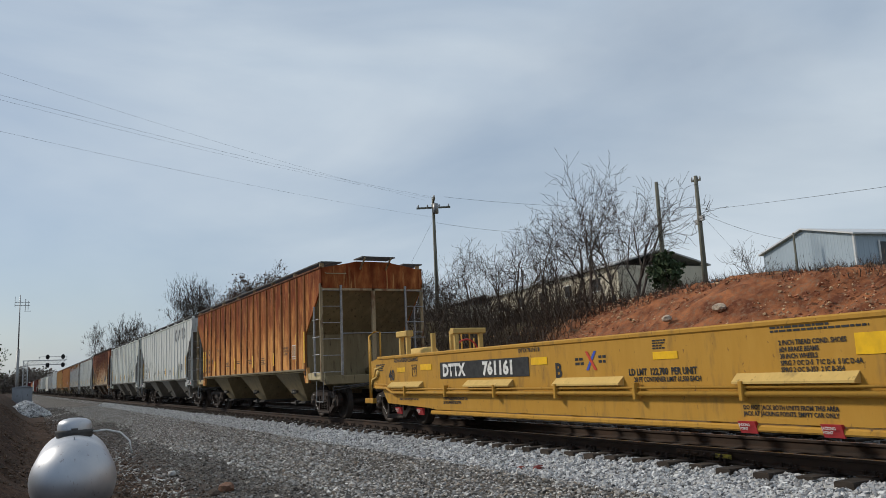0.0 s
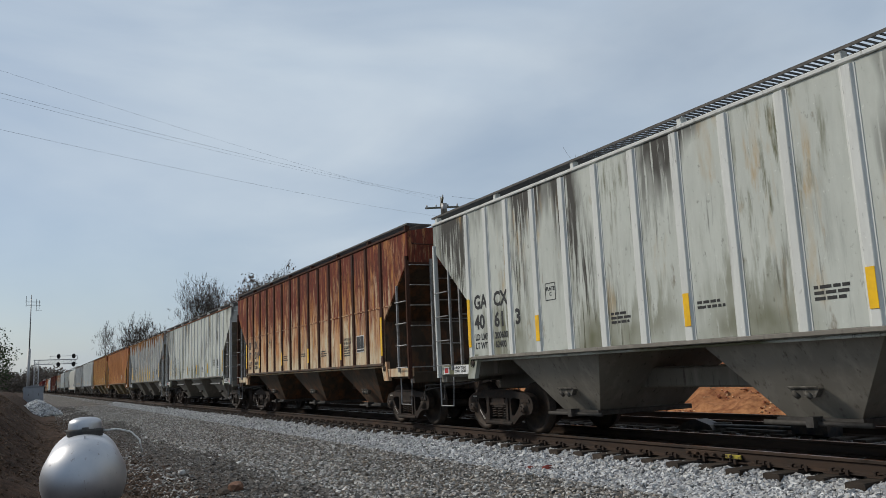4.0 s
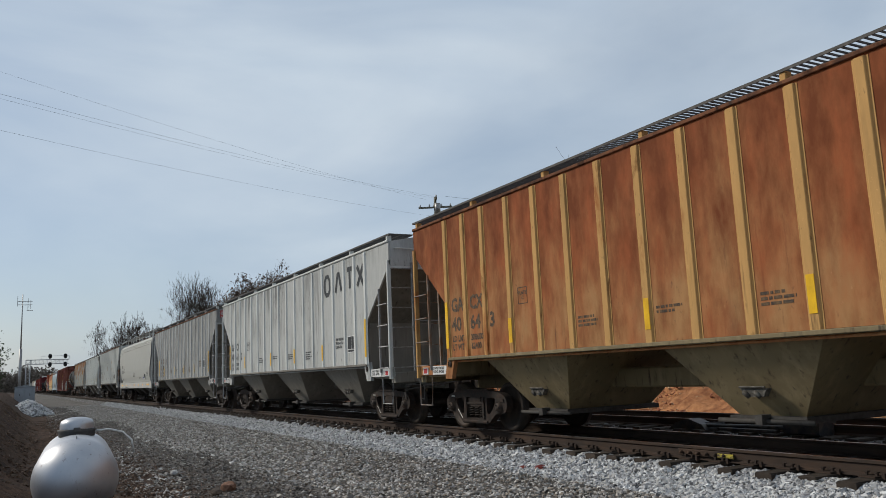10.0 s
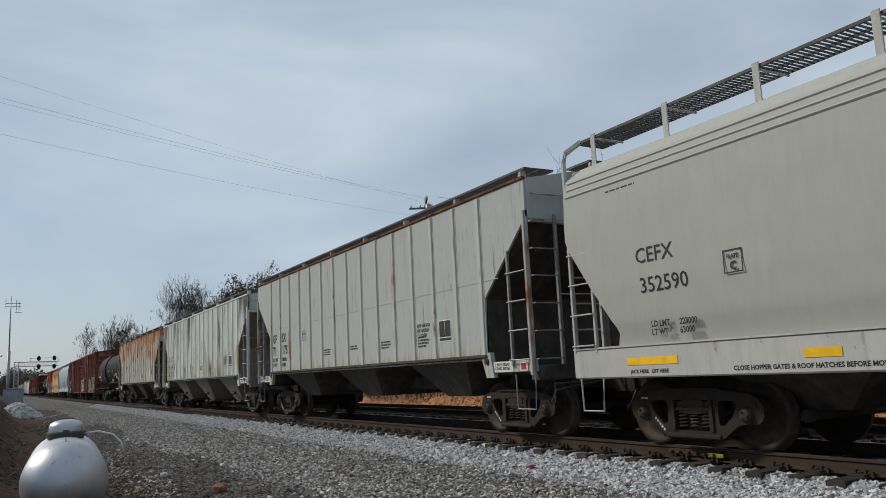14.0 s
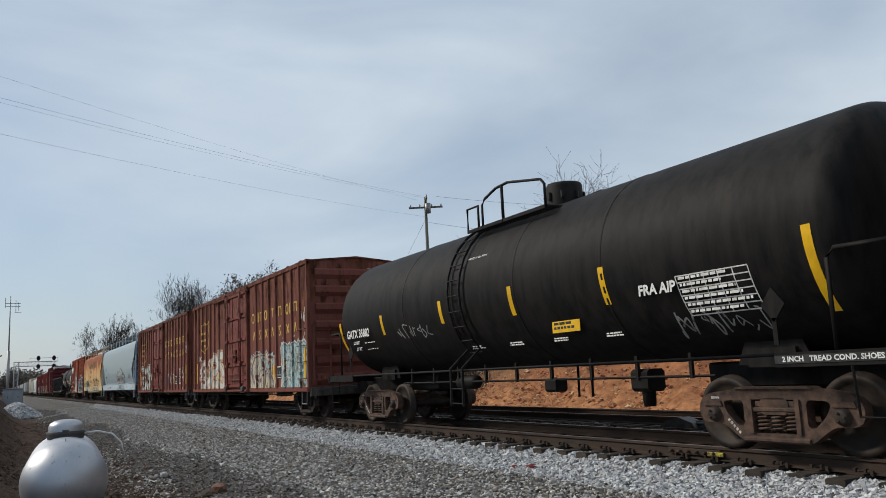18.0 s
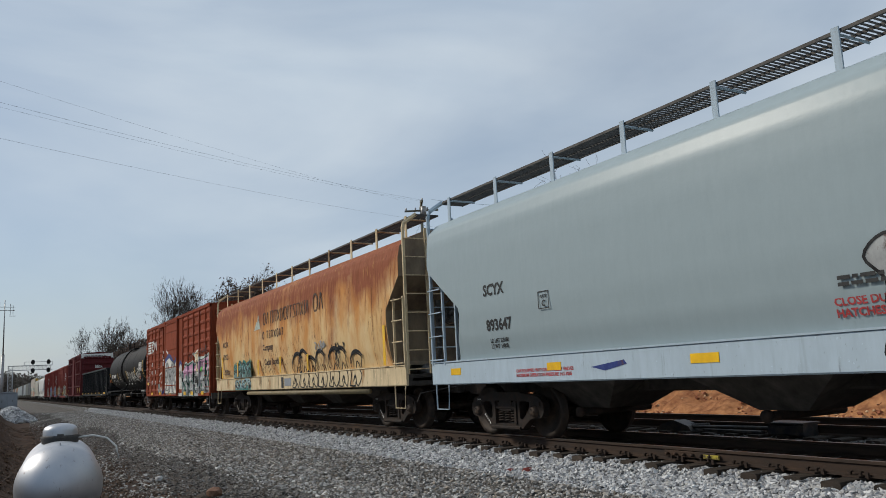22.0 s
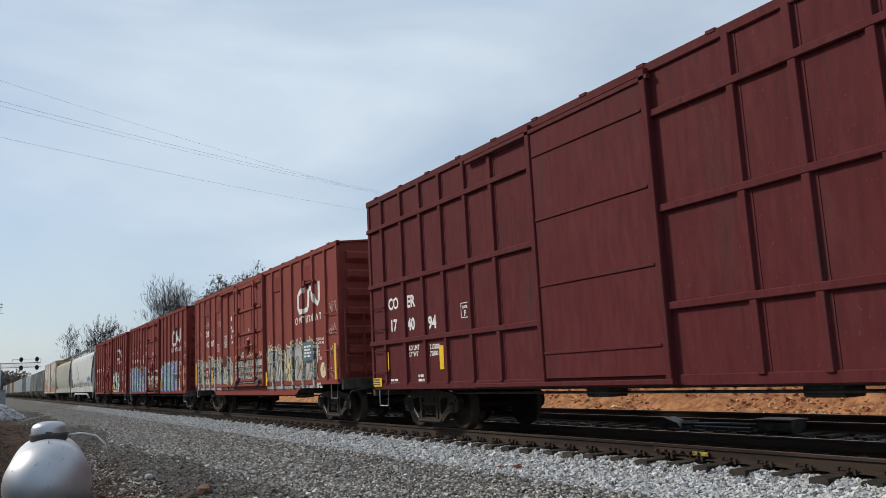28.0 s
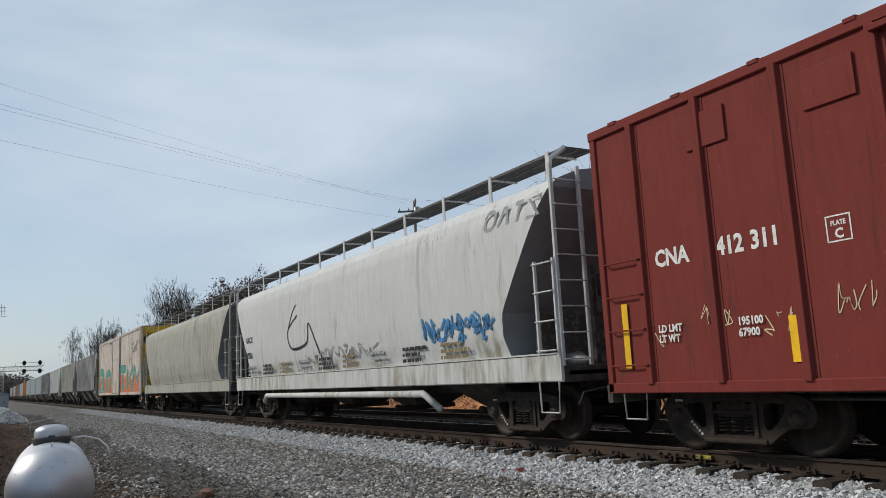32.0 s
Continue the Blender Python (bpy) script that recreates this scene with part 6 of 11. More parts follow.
MAROON = paint("maroon", (0.185, 0.064, 0.049), 0.2, 0.14, (0.125, 0.046, 0.026), (0.21, 0.083, 0.063), 0.72, (1.4, 4.4, 0.12), fine=0.9, more=[((0.27, 0.115, 0.045), 0.22, (5, 5, 2.6), 0.05, None, PATCHES), ((0.1, 0.035, 0.02), 0.14, (8, 8, 5), 0.03)])
MAROON_PEEL = paint("peeling_maroon", (0.21, 0.062, 0.052), 0.0, 0.16, (0.13, 0.045, 0.025), None, 0.55, None, [((0.1, 0.036, 0.02), 0.4, (2.6, 2.6, 2.2), 0.025), ((0.3, 0.13, 0.06), 0.2, (5, 5, 4), 0.03)])
MAROON_END = paint("maroon_end", (0.10, 0.03, 0.025), 0.0, 0.3)
c17, h17 = box_car(-283.14, -298.41, MAROON, MAROON_PEEL, UNDER, "maroon box car with graffiti along its lower side", kind=SNC_POSTS, doors=(6.1, 9.16))
c18, h18 = box_car(-299.67, -314.7, MAROON, MAROON_PEEL, UNDER, "rusty maroon box car with graffiti and a yellow shield", kind=SNC_POSTS, doors=(6.1, 9.16))
SILVER = paint("silver_blue", (0.30, 0.365, 0.385), 0.0, 0.0, fade=(0.315, 0.38, 0.40), rough=0.35, fine=0.96)
SILVER_BAND = paint("silver_band", (0.38, 0.46, 0.52), 0.0, 0.04, fine=0.93)
# End sheets darker than the silver sides; this colour includes their shade.
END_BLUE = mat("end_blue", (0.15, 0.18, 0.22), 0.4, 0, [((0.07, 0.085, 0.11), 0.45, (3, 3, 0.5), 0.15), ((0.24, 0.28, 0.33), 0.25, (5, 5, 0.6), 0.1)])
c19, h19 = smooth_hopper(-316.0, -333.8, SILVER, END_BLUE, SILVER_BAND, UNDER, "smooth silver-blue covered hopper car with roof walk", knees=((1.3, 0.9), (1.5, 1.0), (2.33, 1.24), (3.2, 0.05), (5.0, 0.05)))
TAN_RUST = mat("tan_and_rust", (0.66, 0.45, 0.21), 0.65, 0, [((0.7, 0.54, 0.31), 0.4, (1.5, 1.5, 0.5), 0.2), ((0.55, 0.25, 0.075), 0.24, (1.6, 1.6, 0.6), 0.13, (1.4, 3.5, 0.22)), ((0.27, 0.085, 0.04), 0.04, (0.8, 0.8, 0.5), 0.11, (2.5, 3.7, 0.36)), ((0.22, 0.065, 0.025), 0.02, (9, 9, 1.0), 0.08, (2.0, 3.9, 0.2)), ((0.15, 0.05, 0.022), 0.17, (17, 17, 3.4), 0.035, (2.9, 1.7, 0.06), ((0.5, 0.5, 0.9), 0.44, 0.56)), ((0.5, 0.25, 0.09), 0.14, V_FINE, 0.1)], bump=0.002, bump_scale=9, spec=0.1)
TAN_BAND = paint("tan_band", (0.64, 0.51, 0.32), 0.2, 0.25, (0.3, 0.14, 0.05))
# End sheets darker than the tan sides, shade mixed into the colour.
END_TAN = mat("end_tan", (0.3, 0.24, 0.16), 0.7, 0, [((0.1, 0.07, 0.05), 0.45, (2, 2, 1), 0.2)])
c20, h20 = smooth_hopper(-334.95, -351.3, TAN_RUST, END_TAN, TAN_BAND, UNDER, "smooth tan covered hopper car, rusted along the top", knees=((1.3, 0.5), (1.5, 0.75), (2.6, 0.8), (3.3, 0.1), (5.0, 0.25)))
BRICK_RED = paint("brick_red", (0.25, 0.052, 0.023), 0.15, 0.2, (0.14, 0.038, 0.02), (0.275, 0.068, 0.033), 0.72)
c21, h21 = box_car(-352.5, -367.82, BRICK_RED, BRICK_RED, UNDER, "brick-red box car with pressed side panels and graffiti", doors=(6.38, 9.39), panel_rows=9, lattice=False, ribs=NS_POSTS)
c22, h22 = tank_car(-368.9, -385.1, TANK_BLACK, TANK_BLACK, "black tank car with white graffiti and orange placard", tail=0.22, short=0.22, crown=0.3)
GON_BLACK = paint("gondola_black", (0.017, 0.0175, 0.019), 0.0, 0.2, fade=(0.03, 0.03, 0.03), rough=0.5)
c23, h23 = gondola(-386.86, -406.0, GON_BLACK, BLACK, "long black gondola car with a globe emblem")
DEEP_MAROON = paint("deep_maroon", (0.1, 0.02, 0.022), 0.0, 0.18, fade=(0.12, 0.03, 0.031), rough=0.7)
c24, h24 = box_car(-408.14, -423.44, DEEP_MAROON, DEEP_MAROON, UNDER, "tall maroon box car with a white band on its end", eave=5.06, sill=0.85, rails=(1.83, 3.09, 4.37), doors=(6.4, 9.0), lattice=False)
CN_RED = paint("red_brown", (0.175, 0.035, 0.029), 0.0, 0.14, fade=(0.2, 0.045, 0.037), rough=0.72, fine=0.92)
CN_FADED = paint("faded_red_brown", (0.22, 0.052, 0.042), 0.0, 0.14, fade=(0.245, 0.066, 0.053), rough=0.72, fine=0.92)
c25, h25 = box_car(-425.34, -440.56, CN_FADED, CN_FADED, UNDER, "red-brown box car with white emblem and silver graffiti", side_low=0.2)
c26, h26 = box_car(-442.18, -457.42, CN_RED, CN_RED, UNDER, "red-brown box car with white emblem and blue graffiti")
c27, h27 = box_car(-458.69, -473.97, CN_RED, CN_RED, UNDER, "red-brown box car with white emblem and black-white graffiti", kind=CNA_POSTS)
PALE_COOL = paint("cool_pale_grey", (0.50, 0.505, 0.49), 0.0, 0.04, fine=0.96, more=[((0.26, 0.24, 0.19), 0.12, (6, 6, 0.8), 0.1, (2.0, 1.4, 0.15), PATCHES)])
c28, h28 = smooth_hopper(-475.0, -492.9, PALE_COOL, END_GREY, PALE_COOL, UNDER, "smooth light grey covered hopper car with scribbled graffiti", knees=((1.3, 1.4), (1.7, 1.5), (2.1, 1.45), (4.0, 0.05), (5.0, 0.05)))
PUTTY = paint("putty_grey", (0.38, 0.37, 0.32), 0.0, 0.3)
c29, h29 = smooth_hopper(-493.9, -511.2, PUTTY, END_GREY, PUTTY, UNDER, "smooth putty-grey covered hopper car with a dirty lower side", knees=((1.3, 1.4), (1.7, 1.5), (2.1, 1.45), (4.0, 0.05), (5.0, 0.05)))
REEFER = paint("reefer_white", (0.55, 0.50, 0.44), 0.25, 0.3, (0.42, 0.17, 0.06))
REEFER_END = paint("reefer_yellow", (0.55, 0.33, 0.03), 0.1, 0.3)
c30, h30 = box_car(-512.6, -531.6, REEFER, REEFER, UNDER, "off-white refrigerator box car with orange and green graffiti", eave=4.75, sill=0.95, doors=(8.0, 11.2), end_mat=REEFER_END, lattice=False, ribs=[-9.3, 9.3])
x = -533.0
TAIL = [(MID_GREY, MID_GREY, "weathered grey"), (PUTTY, PUTTY, "putty grey"), (LIGHT_GREY, LIGHT_POST, "pale grey"), (DARK_GREY, MID_GREY, "streaked dark grey"), (MID_GREY, LIGHT_POST, "mid grey"),
        (STAIN_GREY, LIGHT_POST, "stained pale grey"), (LIGHT_GREY, LIGHT_POST, "light grey"), (BROWN, BROWN_POST, "rust-brown"), (STAIN_GREY, LIGHT_POST, "pale grey"), (MID_GREY, MID_GREY, "weathered grey"),
        (BROWN, BROWN_POST, "rust-brown"), (LIGHT_GREY, LIGHT_POST, "light grey"), (MID_GREY, MID_GREY, "grey"), (STAIN_GREY, LIGHT_POST, "stained grey")]
for body, post, word in TAIL:
    hopper(x, x - 16.3, body, post, UNDER_GREY, LBL.format(word), simple=True)
    x -= 17.6


def well_car():
    """Yellow well car for containers: deep side beams between raised ends on trucks."""
    yellow = paint("well_yellow", (0.47, 0.25, 0.045), 0.0, 0.0, fade=(0.5, 0.28, 0.058), rough=0.45, fine=0.95, more=[((0.3, 0.17, 0.05), 0.2, (6, 6, 1.5), 0.1), ((0.12, 0.07, 0.04), 0.1, (14, 14, 8), 0.05)])
    pale = paint("pale_yellow", (0.56, 0.38, 0.13), 0.0, 0.06, fine=0.93)
    car, hl = new_car("well_car", 2.6, -17.5, "empty yellow well car for containers with black lettering panel", "well car")
    for m in (-1, 1):
        out = [(-hl + 0.1, 0.86), (-hl, 1.1), (-hl, 1.48), (-hl + 0.5, 1.56), (hl, 1.56), (hl, 0.42), (-hl + 3.2, 0.42), (-hl + 2.9, 0.45), (-hl + 0.9, 0.52), (-hl + 0.6, 0.86)]
        part("side_beam", Shape().prism(out, 1, m * 1.46 - 0.03, m * 1.46 + 0.03), yellow, car)
        part("top_chord", Shape().box(-hl + 0.4, hl, m * 1.42 - 0.09, m * 1.42 + 0.07, 1.5, 1.58, 0.02), yellow, car)
        part("bottom_chord", Shape().box(-hl + 3.0, hl, m * 1.40 - 0.1, m * 1.40 + 0.09, 0.32, 0.4, 0.02), yellow, car)
        for z, r in ((0.83, 0.018), (0.755, 0.033)):
            part("side_pipe", Shape().tube([(-hl + 0.4, m * 1.56, z + 0.12), (-hl + 1.0, m * 1.56, z + 0.1), (-hl + 1.3, m * 1.56, z), (hl, m * 1.56, z)], r, 8), yellow, car)
        for k in range(11):
            x = -hl + 2.0 + 1.8 * k
            part("pipe_clamp", lambda: Shape().box(-0.03, 0.03, 0, 0.1, 0.68, 0.9, 0.008), yellow, car, at=(x, -1.62 if m < 0 else 1.52, 0), key="clamp")

        for g in (1.9, 5.3, 8.1, 11.65, 15.0, 18.0):
            part("container_guide", lambda: Shape().prism([(0, 0.86), (-0.11, 0.87), (-0.11, 0.895), (0, 0.99)], 0, -0.78, 0.78), pale, car, at=(-hl + g, m * 1.49, 0), key="guide", turn=0 if m < 0 else 180)
        for x in (-hl + 1.5, -hl + 2.55, -hl + 10.97, -hl + 12.06):
            f = part("jacking_plate", lambda: Shape().prism([(-0.02, 0.2), (-0.07, 0.34), (0.0, 0.34), (0.0, 0.2)], 0, -0.12, 0.12), RED_TAG, car, "red jacking point plate", at=(x, m * 1.47, 0.1), key="jack", turn=0 if m < 0 else 180)
            if m < 0:
                lettering("JACKING\nPOINT", 0.048, INK_WHITE, f, (-0.105, -0.068, 0.285), turn=(110, 0, 0), name="jacking_writing", stretch=0.85)
    for k in range(12):
        x = -hl + 3.4 + 1.4 * k
        part("cross_member", lambda: Shape().box(-0.08, 0.08, -1.4, 1.4, 0.34, 0.5, 0.02), yellow, car, at=(x, 0, 0), key="well_cross")
        part("well_floor", lambda: Shape().add([(-0.05, -1.4, 0.42), (1.4, 1.4, 0.42), (1.5, 1.4, 0.42), (0.05, -1.4, 0.42), (-0.05, -1.4, 0.36), (1.4, 1.4, 0.36), (1.5, 1.4, 0.36), (0.05, -1.4, 0.36)], [(0, 1, 2, 3), (7, 6, 5, 4), (0, 4, 5, 1), (1, 5, 6, 2), (2, 6, 7, 3), (3, 7, 4, 0)]), yellow, car, at=(x, 0, 0), key="well_diag")
    part("end_deck", Shape().box(-hl - 0.3, -hl + 2.6, -1.35, 1.35, 1.1, 1.22, 0.02).box(-hl - 0.5, -hl + 2.8, -0.35, 0.35, 0.75, 1.12, 0.03), yellow, car)
    part("well_end", Shape().prism([(-hl + 2.6, 1.22), (-hl + 3.1, 0.4), (-hl + 3.15, 0.4), (-hl + 2.75, 1.5), (-hl + 2.6, 1.5)], 1, -1.4, 1.4), yellow, car)
    part("air_reservoir", Shape().lathe([(-0.55, 0), (-0.52, 0.17), (-0.45, 0.21), (0.45, 0.21), (0.52, 0.17), (0.55, 0)], 0, (-hl + 0.8, -0.5, 1.55), 16), pale, car)
    stand = part("brake_stand", Shape().box(-hl + 0.75, -hl + 0.85, -1.1, -1.0, 1.22, 2.0, 0.015), pale, car)
    part("stand_post", Shape().box(-hl + 1.1, -hl + 1.2, -1.1, -1.0, 1.22, 2.0, 0.015), pale, stand)
    part("stand_box", Shape().box(-hl + 0.7, -hl + 1.25, -1.14, -0.96, 2.0, 2.14, 0.02), pale, stand)
    part("valve_manifold", Shape().box(-hl + 0.15, -hl + 0.55, -1.4, -1.15, 1.24, 1.42, 0.03).tube([(-hl + 0.1, -1.48, 0.95), (-hl + 0.25, -1.5, 1.3), (-hl + 0.6, -1.48, 1.34)], 0.03, 6).tube([(-hl + 0.02, -1.5, 0.75), (-hl + 0.1, -1.52, 1.05), (-hl + 0.4, -1.52, 1.12)], 0.025, 6).lathe([(-1.52, 0.0), (-1.52, 0.07), (-1.42, 0.07)], 1, (-hl + 0.4, 0, 1.2), 10), pale, car, "cluster of brake valves and pipes")
    for x, y, z1 in ((-hl + 2.1, -0.9, 2.02), (-hl + 2.4, -0.6, 2.05), (-hl + 2.95, -0.8, 1.95), (-hl + 2.95, -0.2, 1.95)):
        part("guide_post", Shape().box(x - 0.045, x + 0.045, y - 0.045, y + 0.045, 1.2, z1, 0.012), pale, car)
    part("guide_beam", Shape().box(-hl + 2.88, -hl + 3.02, -0.9, -0.1, 1.95, 2.07, 0.02), pale, car)
    part("paper_bag", Shape().prism([(-0.14, 1.22), (0.16, 1.22), (0.1, 1.5), (-0.02, 1.56), (-0.1, 1.45)], 1, -0.95, -0.8), WHITE, car, "crumpled white paper bag", at=(-hl + 1.62, 0, 0))
    wheel = Shape().tube([(0, 0.3 * math.cos(a), 0.3 * math.sin(a)) for a in [6.283 * k / 16 for k in range(17)]], 0.02, 5).tube([(0, -0.3, 0), (0, 0.3, 0)], 0.015, 5)
    part("brake_wheel", wheel, RED_TAG, car, "red brake wheel", at=(-hl + 1.5, 0.3, 1.6))
    for m in (-1, 1):
        lad = part("corner_rail", Shape().tube([(-hl - 0.25, m * 1.42, 0.55), (-hl - 0.25, m * 1.42, 2.1), (-hl - 0.2, m * 1.3, 2.2), (-hl - 0.2, m * 1.15, 2.2), (-hl - 0.2, m * 1.15, 1.2)], 0.024, 6), yellow, car)
        part("corner_rail", Shape().tube([(-hl - 0.1, m * 1.46, 0.6), (-hl - 0.1, m * 1.46, 2.0)], 0.024, 6), yellow, lad)
        part("end_step", Shape().box(-hl - 0.4, -hl + 0.05, m * 1.45 - 0.05, m * 1.45 + 0.05, 0.5, 0.62, 0.01), yellow, car)
    part("crossover_step", grating(-hl - 0.45, -hl - 0.1, -1.3, 1.3, 1.18, 0.07), yellow, car)
    part("coupler", coupler_shape, STEEL_DARK, car, at=(-hl - 1.0, 0, 0), key="coupler", turn=180)
    truck(car, -hl + 0.35)
    truck(car, hl - 0.2)
    y, r0 = -1.494, -hl
    panel = part("lettering_panel", Shape().box(r0 + 3.47, r0 + 6.58, y - 0.004, y, 1.03, 1.35), BLACK, car, "black panel with white lettering")
    lettering("DTTX", 0.32, INK_WHITE, panel, (r0 + 3.58, y - 0.006, 1.085), name="reporting_mark", stretch=1.02, bold=0.05)
    lettering("761161", 0.32, INK_WHITE, panel, (r0 + 5.1, y - 0.006, 1.085), name="car_number", stretch=1.08, bold=0.05)
    lettering("40", 0.33, BLACK, car, (r0 + 1.0, y - 0.003, 1.03), name="lettering", stretch=0.92, bold=0.035)
    lettering("S-2054-16 REEFER CLEARANCE", 0.11, BLACK, car, (r0 + 1.3, y - 0.003, 1.42), name="clearance_writing", stretch=0.8)
    lettering("PLATE\nH", 0.07, BLACK, car, (r0 + 2.31, y - 0.003, 1.24), name="plate_mark", align="CENTER", stretch=0.8)
    lettering("CONTROLLED INTERCHANGE CAR\nSEE EQUIPMENT REGISTER", 0.075, BLACK, car, (r0 + 3.55, y - 0.003, 0.62), name="data_writing", stretch=0.8)
    lettering("JACK AT JACKING POINTS. EMPTY CAR ONLY", 0.06, BLACK, car, (r0 + 1.55, y - 0.003, 0.6), name="data_writing", stretch=0.75)
    lettering("B", 0.31, BLACK, car, (r0 + 7.3, y - 0.003, 1.0), name="lettering")
    lettering("DTTX 761161 B", 0.09, BLACK, car, (r0 + 6.3, y - 0.003, 1.43), name="lettering")
    lettering("LD LMT  122,700  PER UNIT", 0.125, BLACK, car, (r0 + 9.0, y - 0.003, 1.0), name="weights", stretch=0.84)
    lettering("20 FT CONTAINER LIMIT 61,500 EACH", 0.09, BLACK, car, (r0 + 9.1, y - 0.003, 0.91), name="weights", stretch=0.8)
    lettering("2 INCH TREAD COND. SHOES\n#24 BRAKE BEAMS\n38 INCH WHEELS\nSPRG 7 OC D-5  7 IC D-6  5 IIC D-6A\nSPRG 2 OC B-353  2 IC B-354", 0.075, BLACK, car, (r0 + 11.5, y - 0.003, 1.29), name="data_writing", stretch=0.82)
    lettering("DO NOT JACK BOTH UNITS FROM THIS AREA\nJACK AT JACKING POINTS. EMPTY CAR ONLY", 0.07, BLACK, car, (r0 + 10.92, y - 0.003, 0.575), name="data_writing", stretch=0.85)
    for a, b, z, hh in ((1.45, 1.85, 1.2, 0.1), (2.6, 3.1, 1.22, 0.12), (6.65, 7.1, 1.21, 0.12), (9.5, 9.95, 1.2, 0.1), (12.42, 13.6, 1.15, 0.22)):
        part("reflector", Shape().box(r0 + a, r0 + b, y - 0.004, y, z, z + hh), YELLOW_TAPE, car)
    s1, s2 = Shape(), Shape()
    cx, cz = r0 + 8.2, 1.23
    s1.prism([(cx - 0.13, cz - 0.14), (cx - 0.07, cz - 0.14), (cx + 0.13, cz + 0.14), (cx + 0.07, cz + 0.14)], 1, y - 0.003, y)
    s2.prism([(cx - 0.13, cz + 0.14), (cx - 0.07, cz + 0.14), (cx + 0.13, cz - 0.14), (cx + 0.07, cz - 0.14)], 1, y - 0.006, y - 0.003)
    part("cross_emblem", s1, mat("emblem_blue", (0.05, 0.09, 0.4), 0.5), car)
    part("cross_emblem", s2, mat("emblem_red", (0.5, 0.06, 0.03), 0.5), car)
    bars(car, r0 + 7.82, y, 1.28, 0.2, 0.04, 2, BLACK, 1)
    bars(car, r0 + 8.37, y, 1.3, 0.2, 0.04, 2, BLACK, 2)
    bars(car, r0 + 0.3, y, 1.4, 0.5, 0.025, 4, BLACK, 3)
    bars(car, r0 + 11.4, y, 1.50, 1.2, 0.024, 2, BLACK, 6)
    bars(car, r0 + 9.5, y, 1.46, 0.25, 0.02, 4, BLACK, 7)
    pf, x0 = Shape(), r0 + 2.2
    for a in ((x0, x0 + 0.22, 1.1, 1.112), (x0, x0 + 0.22, 1.33, 1.342), (x0, x0 + 0.012, 1.112, 1.33), (x0 + 0.208, x0 + 0.22, 1.112, 1.33)):
        pf.box(a[0], a[1], y - 0.003, y, a[2], a[3])
    part("plate_frame", pf, BLACK, car)


well_car()


# ---- things beside the line ----
def seg_mesh(name, segs, material, sides=3):
    """Many thin tapering sticks in one mesh; segs: rows of x0 y0 z0 x1 y1 z1 r0 r1."""
    s = np.asarray(segs, float)
    p, q, r0, r1 = s[:, 0:3], s[:, 3:6], s[:, 6], s[:, 7]
    d = q - p
    d /= np.linalg.norm(d, axis=1)[:, None] + 1e-9
    ref = np.where(np.abs(d[:, 2:3]) < 0.9, np.array([[0, 0, 1.0]]), np.array([[1.0, 0, 0]]))
    u = np.cross(d, ref)
    u /= np.linalg.norm(u, axis=1)[:, None] + 1e-9
    w = np.cross(d, u)
    vs = []
    for pt, r in ((p, r0), (q, r1)):
        for k in range(sides):
            a = 6.2832 * k / sides
            vs.append(pt + (u * math.cos(a) + w * math.sin(a)) * r[:, None])
    v = np.stack(vs, 1)
    f = np.array([(k, (k + 1) % sides, sides + (k + 1) % sides, sides + k) for k in range(sides if sides > 2 else 1)])
    f = (f[None] + (2 * sides) * np.arange(len(s))[:, None, None]).reshape(-1, 4)
    return raw_mesh(name, v.reshape(-1, 3), f, material)


BARK = mat("bark", (0.085, 0.068, 0.055), 0.95, 0, [((0.16, 0.13, 0.11), 0.45, (6, 6, 2), 0.2), ((0.04, 0.03, 0.025), 0.4, (9, 9, 3), 0.15)], bump=0.01, bump_scale=20, vary=0.2)
TWIG = island_mat("twigs", [(0.035, 0.028, 0.024), (0.075, 0.06, 0.05), (0.05, 0.04, 0.034), (0.1, 0.083, 0.07)], 0.95)
DRY_LEAF = island_mat("dry_leaves", [(0.1, 0.07, 0.055), (0.19, 0.125, 0.095), (0.08, 0.06, 0.05), (0.23, 0.16, 0.12)], 0.9)
EVERGREEN = island_mat("evergreen_leaves", [(0.02, 0.035, 0.015), (0.05, 0.075, 0.03), (0.03, 0.05, 0.02), (0.07, 0.09, 0.04)], 0.9)
BRAMBLE = island_mat("brambles", [(0.05, 0.036, 0.028), (0.11, 0.08, 0.06), (0.075, 0.055, 0.042), (0.16, 0.125, 0.095)], 0.95)


def leaf_mesh(name, pts, size, material, rng):
    """Small folded leaves, two triangles each, at many points."""
    n = len(pts)
    a = rng.normal(size=(n, 3))
    a /= np.linalg.norm(a, axis=1)[:, None]
    b = np.cross(a, rng.normal(size=(n, 3)))
    b /= np.linalg.norm(b, axis=1)[:, None]
    c = np.cross(a, b)
    s = rng.uniform(size[0], size[1], n)[:, None]
    v = np.stack([pts - a * s, pts + b * s * 0.5 + c * s * 0.2, pts + a * s, pts - b * s * 0.5 + c * s * 0.2], 1)
    f = np.array([(0, 1, 2), (0, 2, 3)])
    f = (f[None] + 4 * np.arange(n)[:, None, None]).reshape(-1, 3)
    return raw_mesh(name, v.reshape(-1, 3), f, material)


